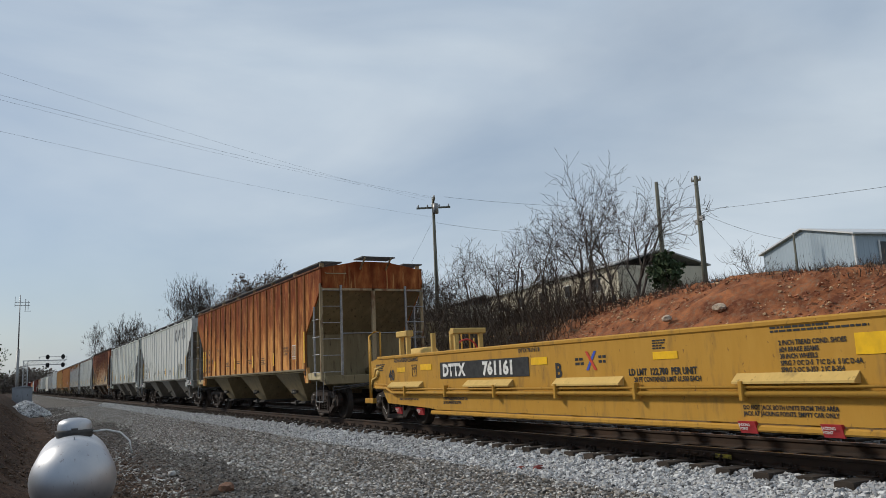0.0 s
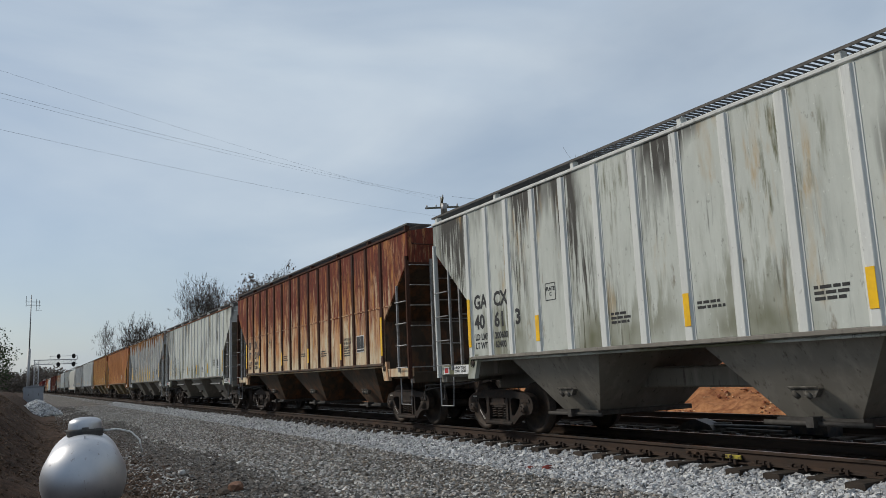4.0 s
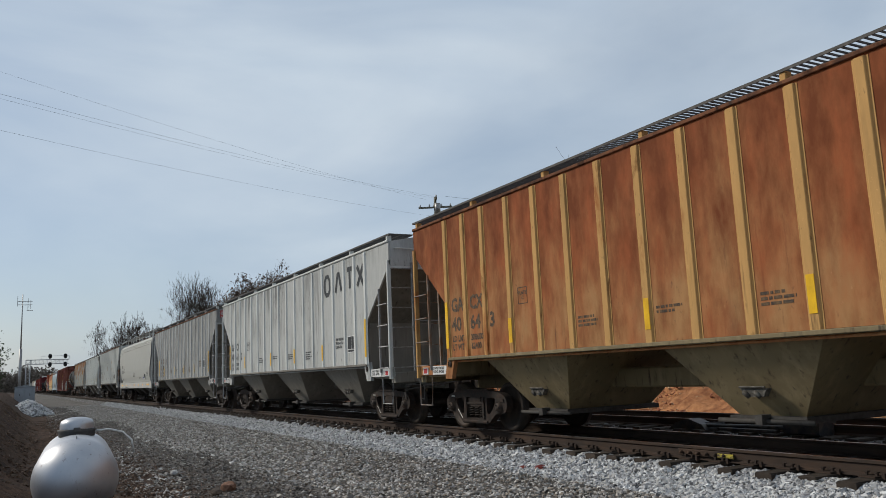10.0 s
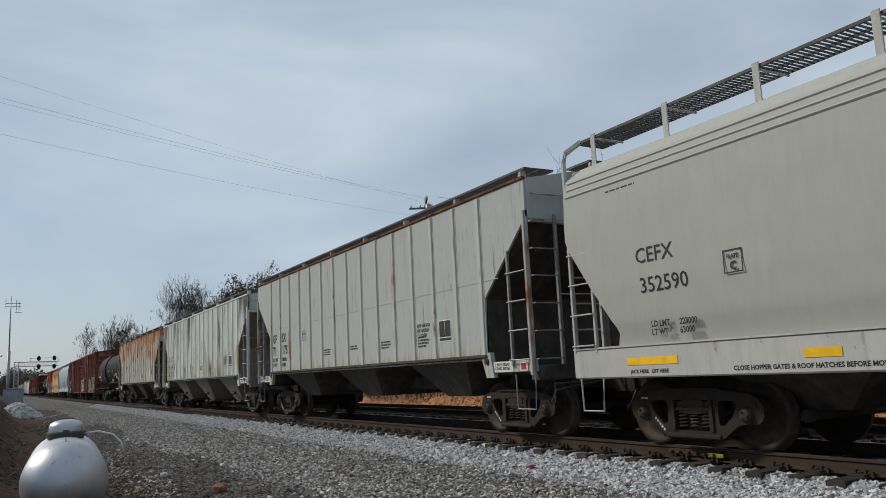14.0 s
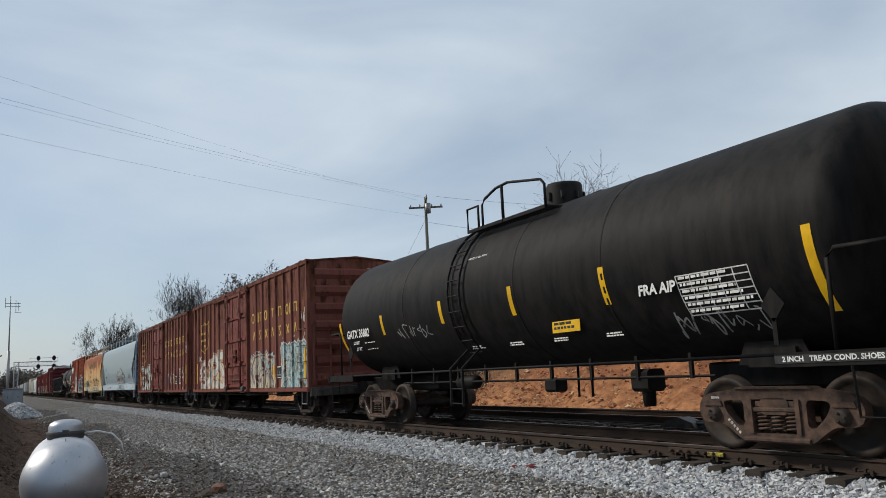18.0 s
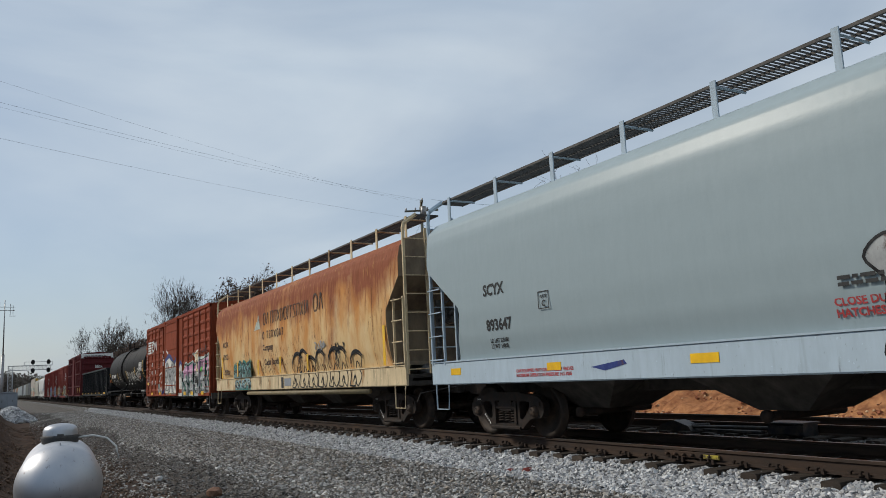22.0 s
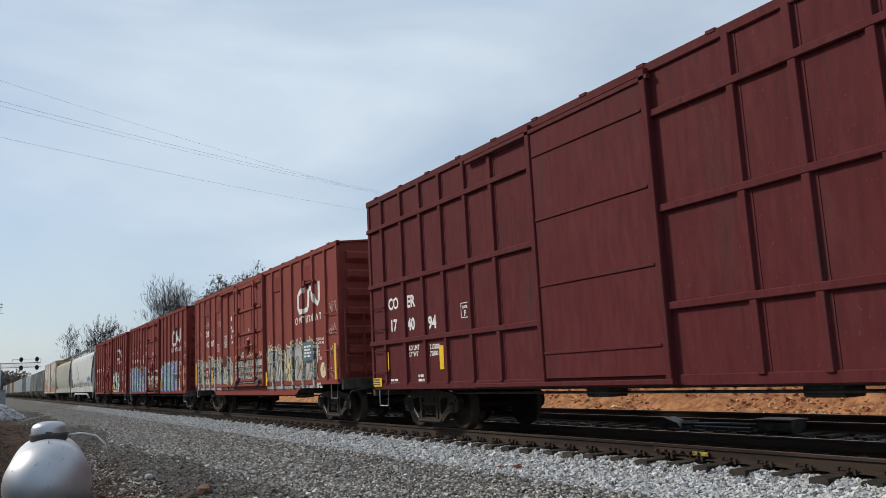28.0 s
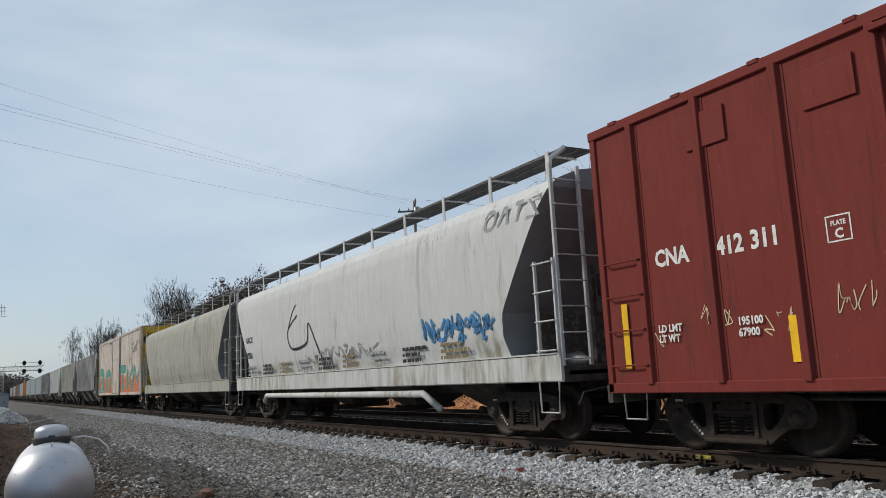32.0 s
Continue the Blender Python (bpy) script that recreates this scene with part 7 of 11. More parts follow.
def grow(rng, segs, tips, p, d, length, r, level, droop=0.0, wander=0.16, least=0.006):
    n = 4
    pts = [np.array(p, float)]
    d = np.array(d, float)
    rads = [r]
    for k in range(n):
        d = d + rng.normal(0, wander, 3) + np.array([0, 0, 0.05 - droop])
        d /= np.linalg.norm(d)
        q = pts[-1] + d * length / n
        r1 = max(least * 0.7, r * (1 - 0.62 * (k + 1) / n))
        segs[0 if level > 2 else 1].append((*pts[-1], *q, rads[-1], r1))
        pts.append(q)
        rads.append(r1)
    if level == 0:
        tips.append(pts[-1])
        tips.append(pts[2])
        return
    kids = {4: 9, 3: 6, 2: 5, 1: 4}[level]
    for k in range(kids):
        f = rng.uniform(0.25, 1.0) if k else 1.0
        i = min(n - 1, int(f * n))
        base = pts[i] + (pts[i + 1] - pts[i]) * (f * n - i)
        side = rng.normal(0, 1, 3)
        side -= d * side.dot(d)
        side /= np.linalg.norm(side)
        nd = d * rng.uniform(0.5, 0.9) + side * rng.uniform(0.5, 0.95) + np.array([0, 0, 0.12])
        nd /= np.linalg.norm(nd)
        grow(rng, segs, tips, base, nd, length * rng.uniform(0.42, 0.68), max(least, r * (1 - 0.62 * f) * 0.62), level - 1, droop, wander, least)


def bare_tree(at, height, seed, label, stems=1, leaves=None, leaf_n=3, level=4, thick=0.018, spread=0.25, name="bare_tree", group="bare trees behind the tracks", leaf_size=(0.06, 0.13), least=0.006, wander=0.16):
    """A leafless winter tree: trunk with limbs, a crown of twigs, and clinging dead leaves where it has any."""
    rng = np.random.default_rng(seed)
    z = float(ground_height(at[0], at[1])) - 0.15
    tree = thing(name, (at[0], at[1], z), label, "tree", group)
    segs, tips = ([], []), []
    for k in range(stems):
        d = np.array([rng.normal(0, spread), rng.normal(0, spread), 1.0])
        grow(rng, segs, tips, (rng.normal(0, 0.12) * (stems > 1), rng.normal(0, 0.12) * (stems > 1), 0), d, height * rng.uniform(0.55, 0.68), height * thick * rng.uniform(0.7, 1.0), level, wander=wander, least=least)
    big = segs[0] or segs[1][:4]
    for nm, sg, m, sides in (("trunk", big, BARK, 5), ("crown", segs[1], TWIG, 3 if level < 4 else 2)):
        ob = new(nm, seg_mesh(nm, sg, m, sides))
        ob.parent = tree
    if leaves:
        t = np.repeat(np.array(tips), leaf_n, 0)
        t = t + rng.normal(0, 0.09, t.shape)
        ob = new("leaves", leaf_mesh("leaves", t, leaf_size, leaves, rng))
        ob.parent = tree
    return tree


SAPLING = "tall thin leafless tree on the red clay bank"
for k, (x, y, top, stems) in enumerate(((-38.9, 23.0, 9.4, 2), (-36.4, 22.6, 8.6, 3), (-33.5, 23.0, 9.9, 4), (-32.0, 23.4, 9.6, 3), (-30.6, 23.0, 8.4, 3), (-29.0, 23.0, 10.1, 3),
                                        (-27.6, 22.6, 10.5, 2), (-26.4, 23.0, 10.6, 3), (-25.6, 23.4, 9.8, 2), (-24.6, 23.0, 9.3, 2))):
    bare_tree((x, y), (top - 3.9) * 0.86, 40 + k, SAPLING, stems=stems, level=3, thick=0.015, spread=0.13, least=0.0085, wander=0.22)
for k, (x, y, top) in enumerate(((-47.0, 23.5, 8.6), (-44.6, 23.2, 8.3), (-41.8, 23.2, 7.9), (-51.0, 24, 9.0), (-56, 24, 9.4), (-61, 25, 9.6), (-66, 25, 10.2))):
    bare_tree((x, y), (top - 4.2) * 0.85, 70 + k, "dense leafless thicket tree on the bank", stems=4, level=3, thick=0.014, spread=0.35, least=0.011, wander=0.25)
for k, (x, y, top) in enumerate(((-127, 24, 14.4), (-121, 24, 13.6), (-84, 26, 10.4), (-73, 27, 9.4), (-242, 24, 17.0), (-228, 28, 16.5), (-204, 26, 12.0))):
    bare_tree((x, y), (top - 5.0) * 1.12, 90 + k, "grey leafless tree far along the bank", stems=3, level=4, thick=0.012, spread=0.3, least=0.02 if x > -150 else 0.035)
for k, (x, y, top) in enumerate(((-103, 28, 16.6), (-111, 30, 17.4), (-94, 27, 14.6), (-178, 26, 13.0), (-168, 26, 12.8))):
    bare_tree((x, y), (top - 5.0) * 0.76, 130 + k, "tree with brown dead leaves on bare limbs", stems=5, leaves=DRY_LEAF, leaf_n=1, level=4, thick=0.015, spread=0.5, leaf_size=(0.09, 0.18), least=0.018, wander=0.18)


def thicket(name, box, n, height, seed, label, material=BRAMBLE):
    """Brush, weeds and brambles as one tangle of stems."""
    rng = np.random.default_rng(seed)
    x, y = rng.uniform(box[0], box[1], n), rng.uniform(box[2], box[3], n)
    z = ground_height(x, y) - 0.05
    p = np.stack([x, y, z], 1)
    h = rng.uniform(height[0], height[1], n) * rng.uniform(0.4, 1.0, n)
    segs = []
    d = np.stack([rng.normal(0, 0.45, n), rng.normal(0, 0.35, n) - 0.1, np.ones(n)], 1)
    r = rng.uniform(0.008, 0.02, n)
    for k in range(4):
        q = p + d * (h / 4)[:, None]
        segs.append(np.column_stack([p, q, r * (1 - 0.2 * k), r * (0.8 - 0.2 * k)]))
        for j in range(1):
            tip = q + rng.normal(0, 0.28, (n, 3)) * (h / 2.2)[:, None] + np.array([0, 0, 0.1])
            segs.append(np.column_stack([q, tip, r * 0.5, r * 0.2]))
        p = q
        d = d + rng.normal(0, 0.3, (n, 3)) - np.array([0, 0, 0.12])
    ob = new(name, seg_mesh(name, np.concatenate(segs), material, 2))
    tagged(ob, label, "brush", kind="stuff")


thicket("tall_brush", (-58, -29, 21.5, 24.5), 1500, (1.5, 3.6), 20, "tall leafless saplings and vines crowding the bank")
thicket("bank_brush", (-62, -25.5, 18.5, 24), 6500, (0.9, 2.8), 21, "tangled leafless brush and brambles on the bank")
thicket("slope_brush", (-60, -27.5, 16.8, 21), 4500, (0.4, 1.3), 22, "low brown brush on the slope")
thicket("far_brush", (-230, -60, 20, 27), 3200, (1.5, 4.5), 23, "leafless brush along the line")
thicket("crest_weeds", (-27, -4, 21.0, 25), 3200, (0.15, 0.55), 24, "dry weeds along the crest of the bank")


def ivy_bush(at, height, seed, label, n=900, flat=0.8):
    rng = np.random.default_rng(seed)
    z = float(ground_height(*at))
    bush = thing("evergreen_bush", (*at, z), label, "bush")
    p = rng.normal(0, 1, (n, 3))
    p /= np.linalg.norm(p, axis=1)[:, None]
    lob = 1 + 0.35 * np.sin(p[:, 0:1] * 5 + seed) * np.sin(p[:, 2:3] * 6)
    p = p * lob * rng.uniform(0.55, 1.0, (n, 1)) * height / 2
    p[:, 0:2] *= flat
    p[:, 2] += height * 0.5
    ob = new("foliage", leaf_mesh("foliage", p, (0.07, 0.16), EVERGREEN, rng))
    ob.parent = bush
    part("stem", Shape().tube([(0, 0, -0.1), (0.03, 0, height * 0.5), (0, 0.03, height * 0.8)], 0.05, 5, 0.02), BARK, bush)


ivy_bush((-23.4, 23.2), 1.7, 5, "small dark evergreen bush on the bank")
bare_tree((-19.0, 23.0), 1.7, 200, "small grey leafless shrub beside the metal building", stems=6, level=2, thick=0.012, spread=0.5, name="bare_shrub")


def far_woods():
    """Woods at the end of the straight: one mass of crowns, dense with leaves and twigs."""
    rng = np.random.default_rng(31)
    pts, sz = [], []
    for k in range(150):
        a = rng.uniform(0, 1)
        x, y = -420 - 160 * rng.uniform(0, 1), -60 + 190 * a
        h = rng.uniform(9, 13.5) * (1.2 if rng.uniform() < 0.2 else 0.95)
        m = 560
        q = rng.normal(0, 1, (m, 3))
        q *= (rng.uniform(0, 1, (m, 1)) ** 0.4) / np.linalg.norm(q, axis=1)[:, None]
        q = q * np.array([6.0, 6.0, h * 0.5]) + np.array([x, y, h * 0.5 - 0.5])
        pts.append(q)
    p = np.concatenate(pts)
    p[:, 2] = np.abs(p[:, 2])
    ob = new("far_woods", leaf_mesh("far_woods", p, (0.35, 0.9), island_mat("woods", [(0.06, 0.055, 0.045), (0.13, 0.105, 0.09), (0.09, 0.08, 0.065), (0.17, 0.145, 0.125)], 0.95), rng))
    tagged(ob, "dark winter woods at the end of the straight line", "woods", kind="stuff")


far_woods()
ivy_bush((-88, -2.6), 6.0, 9, "dark evergreen tree beside the yard", 2600, 0.7)


# ---- propane tank ----
def propane_tank():
    silver = mat("tank_silver", (0.37, 0.385, 0.42), 0.47, 0.8, [((0.5, 0.5, 0.51), 0.45, (3, 3, 3), 0.25), ((0.16, 0.13, 0.11), 0.12, (16, 16, 7), 0.05)])
    gasket = mat("collar_dark", (0.05, 0.05, 0.05), 0.7, 0, [((0.1, 0.09, 0.08), 0.4, GRAIN, 0.2)])
    way = math.degrees(math.atan2(0.066, -0.993))
    t = thing("propane_tank", (-11.55, 0.765, 0.09), "silver propane tank lying on feet with a domed cap", "gas tank")
    t.rotation_euler = (0, 0, radians(way))
    r, half = 0.475, 1.5
    prof = [(-half + 0.02 + r * (1 - math.cos(a)) - 0.02, r * math.sin(a)) for a in [1.5708 * k / 10 for k in range(11)]]
    prof += [(-a, b) for a, b in prof[::-1]]
    part("shell", Shape().lathe(prof, 0, n=48), silver, t)
    part("collar", Shape().lathe([(0.44, 0.215), (0.5, 0.225), (0.53, 0.235), (0.54, 0.2)], 2, n=28), gasket, t, "dark collar under the cap")
    cap = part("cap", Shape().lathe([(0.53, 0.205), (0.60, 0.205), (0.64, 0.19), (0.67, 0.14), (0.685, 0.07), (0.69, 0.0)], 2, n=28), silver, t, "domed silver cap")
    part("cap_hinge", Shape().box(-0.24, -0.19, -0.04, 0.04, 0.5, 0.56, 0.01), gasket, cap)
    part("lifting_lug", Shape().box(-1.1, -1.0, -0.006, 0.006, 0.42, 0.5), silver, t)
    part("lifting_lug", Shape().box(1.0, 1.1, -0.006, 0.006, 0.42, 0.5), silver, t)
    part("gas_hose", Shape().tube([(-0.05, 0.2, 0.5), (-0.1, 0.38, 0.515), (-0.15, 0.55, 0.47), (-0.2, 0.66, 0.36), (-0.22, 0.69, 0.2)][::1], 0.012, 6), WHITE, t, "pale gas hose").scale = (1, -1, 1)
    for x in (-0.85, 0.85):
        for m in (-1, 1):
            part("foot", Shape().box(x - 0.1, x + 0.1, m * 0.22 - 0.03, m * 0.22 + 0.03, -0.62, -0.38, 0.01), silver, t)


propane_tank()


# ---- poles and wires ----
POLE_WOOD = mat("pole_wood", (0.13, 0.135, 0.10), 0.9, 0, [((0.09, 0.085, 0.065), 0.5, (8, 8, 0.6), 0.2), ((0.24, 0.22, 0.18), 0.35, (12, 12, 0.8), 0.15)], bump=0.005)


def utility_pole(at, top, label, arms=(), r=0.15, lean=0.0):
    z = float(ground_height(*at)) - 0.3
    p = thing("utility_pole", (*at, z), label, "utility pole", "utility poles")
    h = top - z
    part("pole", Shape().tube([(0, 0, 0), (lean * 0.5, 0, h * 0.5), (lean, 0, h)], r, 10, r * 0.62), POLE_WOOD, p)
    for dz, w, dx in arms:
        a = part("crossarm", Shape().box(-w, w, -0.06, 0.06, h - dz - 0.06, h - dz + 0.06, 0.01), POLE_WOOD, p, turn=dx)
        for k in (-0.9, -0.35, 0.35, 0.9):
            part("insulator", lambda: Shape().lathe([(0, 0.05), (0.08, 0.06), (0.16, 0.045), (0.2, 0.0)], 2, n=8), GALV, a, at=(w * k, 0, h - dz + 0.06), key="insulator")
    return p


pole_a = utility_pole((-48.2, 26.0), 13.5, "wooden utility pole with two crossarms", ((0.35, 1.4, -25), (0.75, 1.2, 60)))
part("pole_transformer", Shape().lathe([(9.2 - 1.2, 0.0), (8.0, 0.2), (8.7, 0.2), (8.75, 0)], 2, (0.32, 0, 0), 12), GALV, pole_a)
utility_pole((-40.5, 40.0), 13.9, "bare wooden utility pole on the bank", r=0.2)
pole_c = utility_pole((-35.0, 38.0), 12.85, "wooden utility pole with brackets", ((0.3, 0.3, 20),), r=0.19)
part("pole_bracket", Shape().box(-0.05, 0.35, -0.1, 0.1, 5.6, 5.9).box(-0.3, 0.05, -0.1, 0.1, 5.4, 5.7), GALV, pole_c)
utility_pole((-31.0, 41.5), 8.6, "short service pole with a bundle of cable", r=0.09)


def wire(a, b, sag, r=0.008, name="overhead_wire"):
    pts = [Vector(a).lerp(Vector(b), k / 24) - Vector((0, 0, sag * 4 * (k / 24) * (1 - k / 24))) for k in range(25)]
    ob = new(name, Shape().tube(pts, r, 4).mesh(name, BLACK))
    tagged(ob, "thin dark wire strung between utility poles", "wire", "overhead wires")


for a, b, r in (((-50.0, 26.3, 13.7), (-30.0, -0.69, 12.55), 0.003), ((-48.1, 26.0, 13.5), (-30.0, -0.66, 11.75), 0.004), ((-48.1, 26.0, 13.4), (-30.0, -0.66, 11.58), 0.003), ((-48.3, 26.0, 12.1), (-30.0, -0.62, 10.45), 0.0035)):
    a, b = Vector(a), Vector(b)
    wire(a, a + (b - a) * 1.5, 0.5, r)
wire((-47.0, 26.2, 13.3), (-35.0, 38.0, 10.8), 0.3)
wire((-48.2, 26.0, 11.7), (-40.5, 40.0, 10.5), 0.6)
wire((-35.0, 38.0, 10.6), (-9.0, 26.0, 6.2), 0.1)
wire((-35.0, 38.0, 10.5), (-31.0, 41.5, 8.1), 0.25)
wire((-35.0, 38.0, 10.6), (-40.5, 40.0, 12.6), 0.7)
wire((-35.0, 38.0, 10.2), (-40.5, 40.0, 10.0), 0.4)
wire((-34.9, 38.0, 10.4), (-26.5, 33.0, 4.8), 0.05)
wire((-48.2, 26.0, 12.0), (-53.0, 24.0, 6.0), 0.3, 0.008)


# ---- buildings on the bank ----
def metal_building():
    wall = mat("corrugated_wall", (0.36, 0.43, 0.49), 0.5, 0.0, [((0.32, 0.39, 0.45), 0.45, (1, 1, 0.4), 0.2)])
    roof = mat("metal_roof", (0.62, 0.63, 0.63), 0.45, 0.2, [((0.5, 0.5, 0.5), 0.4, (1, 1, 1), 0.2)])
    trim = mat("dark_trim", (0.07, 0.075, 0.08), 0.6)
    b = thing("metal_building", (-27.5, 42.0, 5.2), "pale blue-grey corrugated metal building with a low gable", "building")
    b.rotation_euler = (0, 0, math.atan2(0.24, -0.97))
    w, d, hgt, rise = 8.0, 14.0, 2.75, 0.95
    def ribbed(n, length, height_at):
        s = Shape()
        step = length / n
        for k in range(n):
            x0 = k * step
            s.add([(x0, 0, 0), (x0 + step * 0.7, 0, 0), (x0 + step * 0.78, -0.01, 0), (x0 + step * 0.92, -0.01, 0), (x0 + step, 0, 0)] + [(x0 + step * f, yy, height_at(x0 + step * f)) for f, yy in ((0, 0), (0.7, 0), (0.78, -0.01), (0.92, -0.01), (1, 0))],
                  [(i, i + 1, i + 6, i + 5) for i in range(4)])
        return s
    g = part("gable_wall", ribbed(30, w, lambda x: hgt + rise * (1 - abs(x - w / 2) / (w / 2))), wall, b)
    g.scale = (1, -1, 1)
    sw = part("side_wall", ribbed(40, d, lambda x: hgt), wall, b)
    sw.rotation_euler = (0, 0, radians(-90))
    part("back_wall", Shape().box(0, w, -d, -d + 0.1, 0, hgt), wall, b)
    part("far_wall", Shape().box(w - 0.1, w, -d, -0.1, 0, hgt), wall, b)
    s = Shape()
    for x0, z0, x1, z1 in ((-0.25, hgt - 0.03, w / 2, hgt + rise + 0.03), (w / 2, hgt + rise + 0.03, w + 0.25, hgt - 0.03)):
        s.add([(x0, 0.25, z0), (x1, 0.25, z1), (x1, -d, z1), (x0, -d, z0), (x0, 0.25, z0 + 0.09), (x1, 0.25, z1 + 0.09), (x1, -d, z1 + 0.09), (x0, -d, z0 + 0.09)],
              [(0, 1, 2, 3), (7, 6, 5, 4), (0, 4, 5, 1), (1, 5, 6, 2), (2, 6, 7, 3), (3, 7, 4, 0)])
    part("roof", s, roof, b)
    dw = part("doorway", Shape().box(-0.06, -0.02, -2.6, -1.7, 0.3, 2.3), trim, b)
    part("door_frame", Shape().box(-0.09, -0.03, -2.7, -2.6, 0.2, 2.4).box(-0.09, -0.03, -1.7, -1.6, 0.2, 2.4), WHITE, dw)
    part("vent", Shape().box(-0.08, -0.02, -5.2, -4.2, 1.7, 2.2), roof, b)
    part("corner_trim", Shape().box(-0.06, 0.06, -0.06, 0.06, 0, hgt), roof, b)


metal_building()


def cream_shed(at, turn, length, label):
    wall = mat("cream_wall", (0.58, 0.52, 0.4), 0.7, 0, [((0.48, 0.43, 0.33), 0.45, (1, 1, 0.5), 0.2)])
    roof = mat("grey_roof", (0.45, 0.45, 0.44), 0.6, 0.1, [((0.25, 0.25, 0.25), 0.4, (1, 1, 1), 0.2)])
    b = thing("cream_shed", at, label, "building")
    b.rotation_euler = (0, 0, radians(turn))
    part("wall", Shape().box(0, length, 0, 9, 0, 3.0), wall, b)
    part("roof", Shape().prism([(-0.4, 3.0), (4.5, 4.3), (9.4, 3.0), (9.4, 3.12), (4.5, 4.45), (-0.4, 3.12)], 0, -0.3, length + 0.3), roof, b)
    for k in range(int(length / 5)):
        w = part("window", Shape().box(2 + 5 * k, 3.2 + 5 * k, -0.05, 0.02, 1.2, 2.2), BLACK, b)
        part("window_frame", Shape().box(1.92 + 5 * k, 3.28 + 5 * k, -0.08, -0.02, 1.12, 1.2).box(1.92 + 5 * k, 3.28 + 5 * k, -0.08, -0.02, 2.2, 2.28), WHITE, w)


cream_shed((-76, 48, 6.4), -8, 26, "long low cream shed behind the trees")
cream_shed((-118, 52, 6.6), -4, 30, "cream building far behind the brush")


# ---- signals, mast and cabinet down the line ----
def signal_bridge():
    steel = mat("signal_steel", (0.42, 0.43, 0.44), 0.5, 0.5)
    b = thing("signal_bridge", (-250, 0, 0), "cantilever signal bridge of steel lattice with four black signal heads", "signal bridge")
    s = Shape()
    for x in (-0.6, 0.6):
        for y in (3.1, 4.2):
            s.box(x - 0.09, x + 0.09, y - 0.09, y + 0.09, -0.6, 9.4)
    for k in range(9):
        s.tube([(-0.6, 3.1, k), (-0.6, 4.2, k + 1)], 0.05, 4).tube([(0.6, 4.2, k), (0.6, 3.1, k + 1)], 0.05, 4)
    part("mast", s, steel, b)
    s = Shape()
    for z in (8.2, 9.4):
        for x in (-0.6, 0.6):
            s.box(x - 0.09, x + 0.09, 3, 14, z - 0.09, z + 0.09)
    for k in range(10):
        s.tube([(0.6, 3.5 + k, 8.2), (0.6, 4.5 + k, 9.4)], 0.05, 4)
        s.tube([(0.6, 4.5 + k, 8.2), (0.6, 4.5 + k, 9.4)], 0.05, 4)
    part("beam", s, steel, b)
    part("handrail", Shape().tube([(0.6, 7, 10.4), (0.6, 14, 10.4)], 0.05, 4).tube([(0.6, 7, 9.4), (0.6, 7, 10.4)], 0.05, 4).tube([(0.6, 14, 9.4), (0.6, 14, 10.4)], 0.05, 4), steel, b)
    for y in (9.1, 13.0):
        for z in (8.0, 10.3):
            h = part("signal_head", Shape().prism([(y + 0.5 * math.cos(a), z + 0.7 * math.sin(a)) for a in [6.283 * k / 12 for k in range(12)]], 0, 0.8, 1.0), BLACK, b)
            for dz in (-0.4, 0, 0.4):
                part("signal_hood", Shape().lathe([(1.0, 0.15), (1.35, 0.15)], 0, (0, y, z + dz), 8), BLACK, h)


signal_bridge()


def radio_mast():
    m = thing("radio_mast", (-110, 0.75, 0.0), "slim steel radio mast with short antennas at its top", "radio mast")
    part("pole", Shape().tube([(0, 0, -0.6), (0, 0, 6.2)], 0.17, 8).tube([(0, 0, 6.0), (0, 0, 12.9)], 0.085, 8, 0.05), GALV, m)
    part("antenna", Shape().tube([(0, -0.55, 11.6), (0, 1.1, 11.6)], 0.035, 5).tube([(0, -0.55, 12.0), (0, 1.1, 12.0)], 0.035, 5).tube([(0, -0.55, 11.4), (0, -0.55, 12.7)], 0.03, 5).tube([(0, 0.6, 11.0), (0, 0.6, 12.4)], 0.03, 5).tube([(0, 0.9, 11.1), (0, 0.9, 12.2)], 0.03, 5), GALV, m)
    part("antenna", Shape().tube([(0, 0.5, 10.9), (0, 1.2, 10.9)], 0.03, 5), GALV, m)


radio_mast()
cab = thing("signal_cabinet", (-85, 1.05, float(ground_height(-85, 1.05))), "grey metal signal cabinet on posts", "cabinet")
GREY_PAINT = mat("cabinet_grey", (0.3, 0.32, 0.34), 0.5, 0.2, [((0.22, 0.23, 0.25), 0.45, (2, 2, 1), 0.2)])
part("body", Shape().box(-0.6, 0.6, -0.85, 0.85, 0.3, 1.75, 0.04), GREY_PAINT, cab)
part("roof", Shape().prism([(-0.95, 1.75), (0, 1.9), (0.95, 1.75)], 0, -0.7, 0.7), GREY_PAINT, cab)
for y in (-0.42, 0.42):
    d = part("door", Shape().box(0.6, 0.63, y - 0.38, y + 0.38, 0.4, 1.65, 0.01), GREY_PAINT, cab)
    part("handle", Shape().box(0.63, 0.67, y - 0.02, y + 0.02, 0.9, 1.1), BLACK, d)
for y in (-0.7, 0.7):
    part("post", Shape().box(-0.1, 0.1, y - 0.08, y + 0.08, -0.2, 0.3), GALV, cab)


def in_pile(rng, n):
    a, r = rng.uniform(0, 6.283, n), rng.uniform(0, 1, n) ** 0.5
    x, y = -58 + 2.0 * r * np.cos(a), 0.95 + 1.5 * r * np.sin(a)
    return np.stack([x, y, -0.5 + 1.05 * (1 - r) ** 0.8 + rng.uniform(-0.05, 0.02, n)], 1)


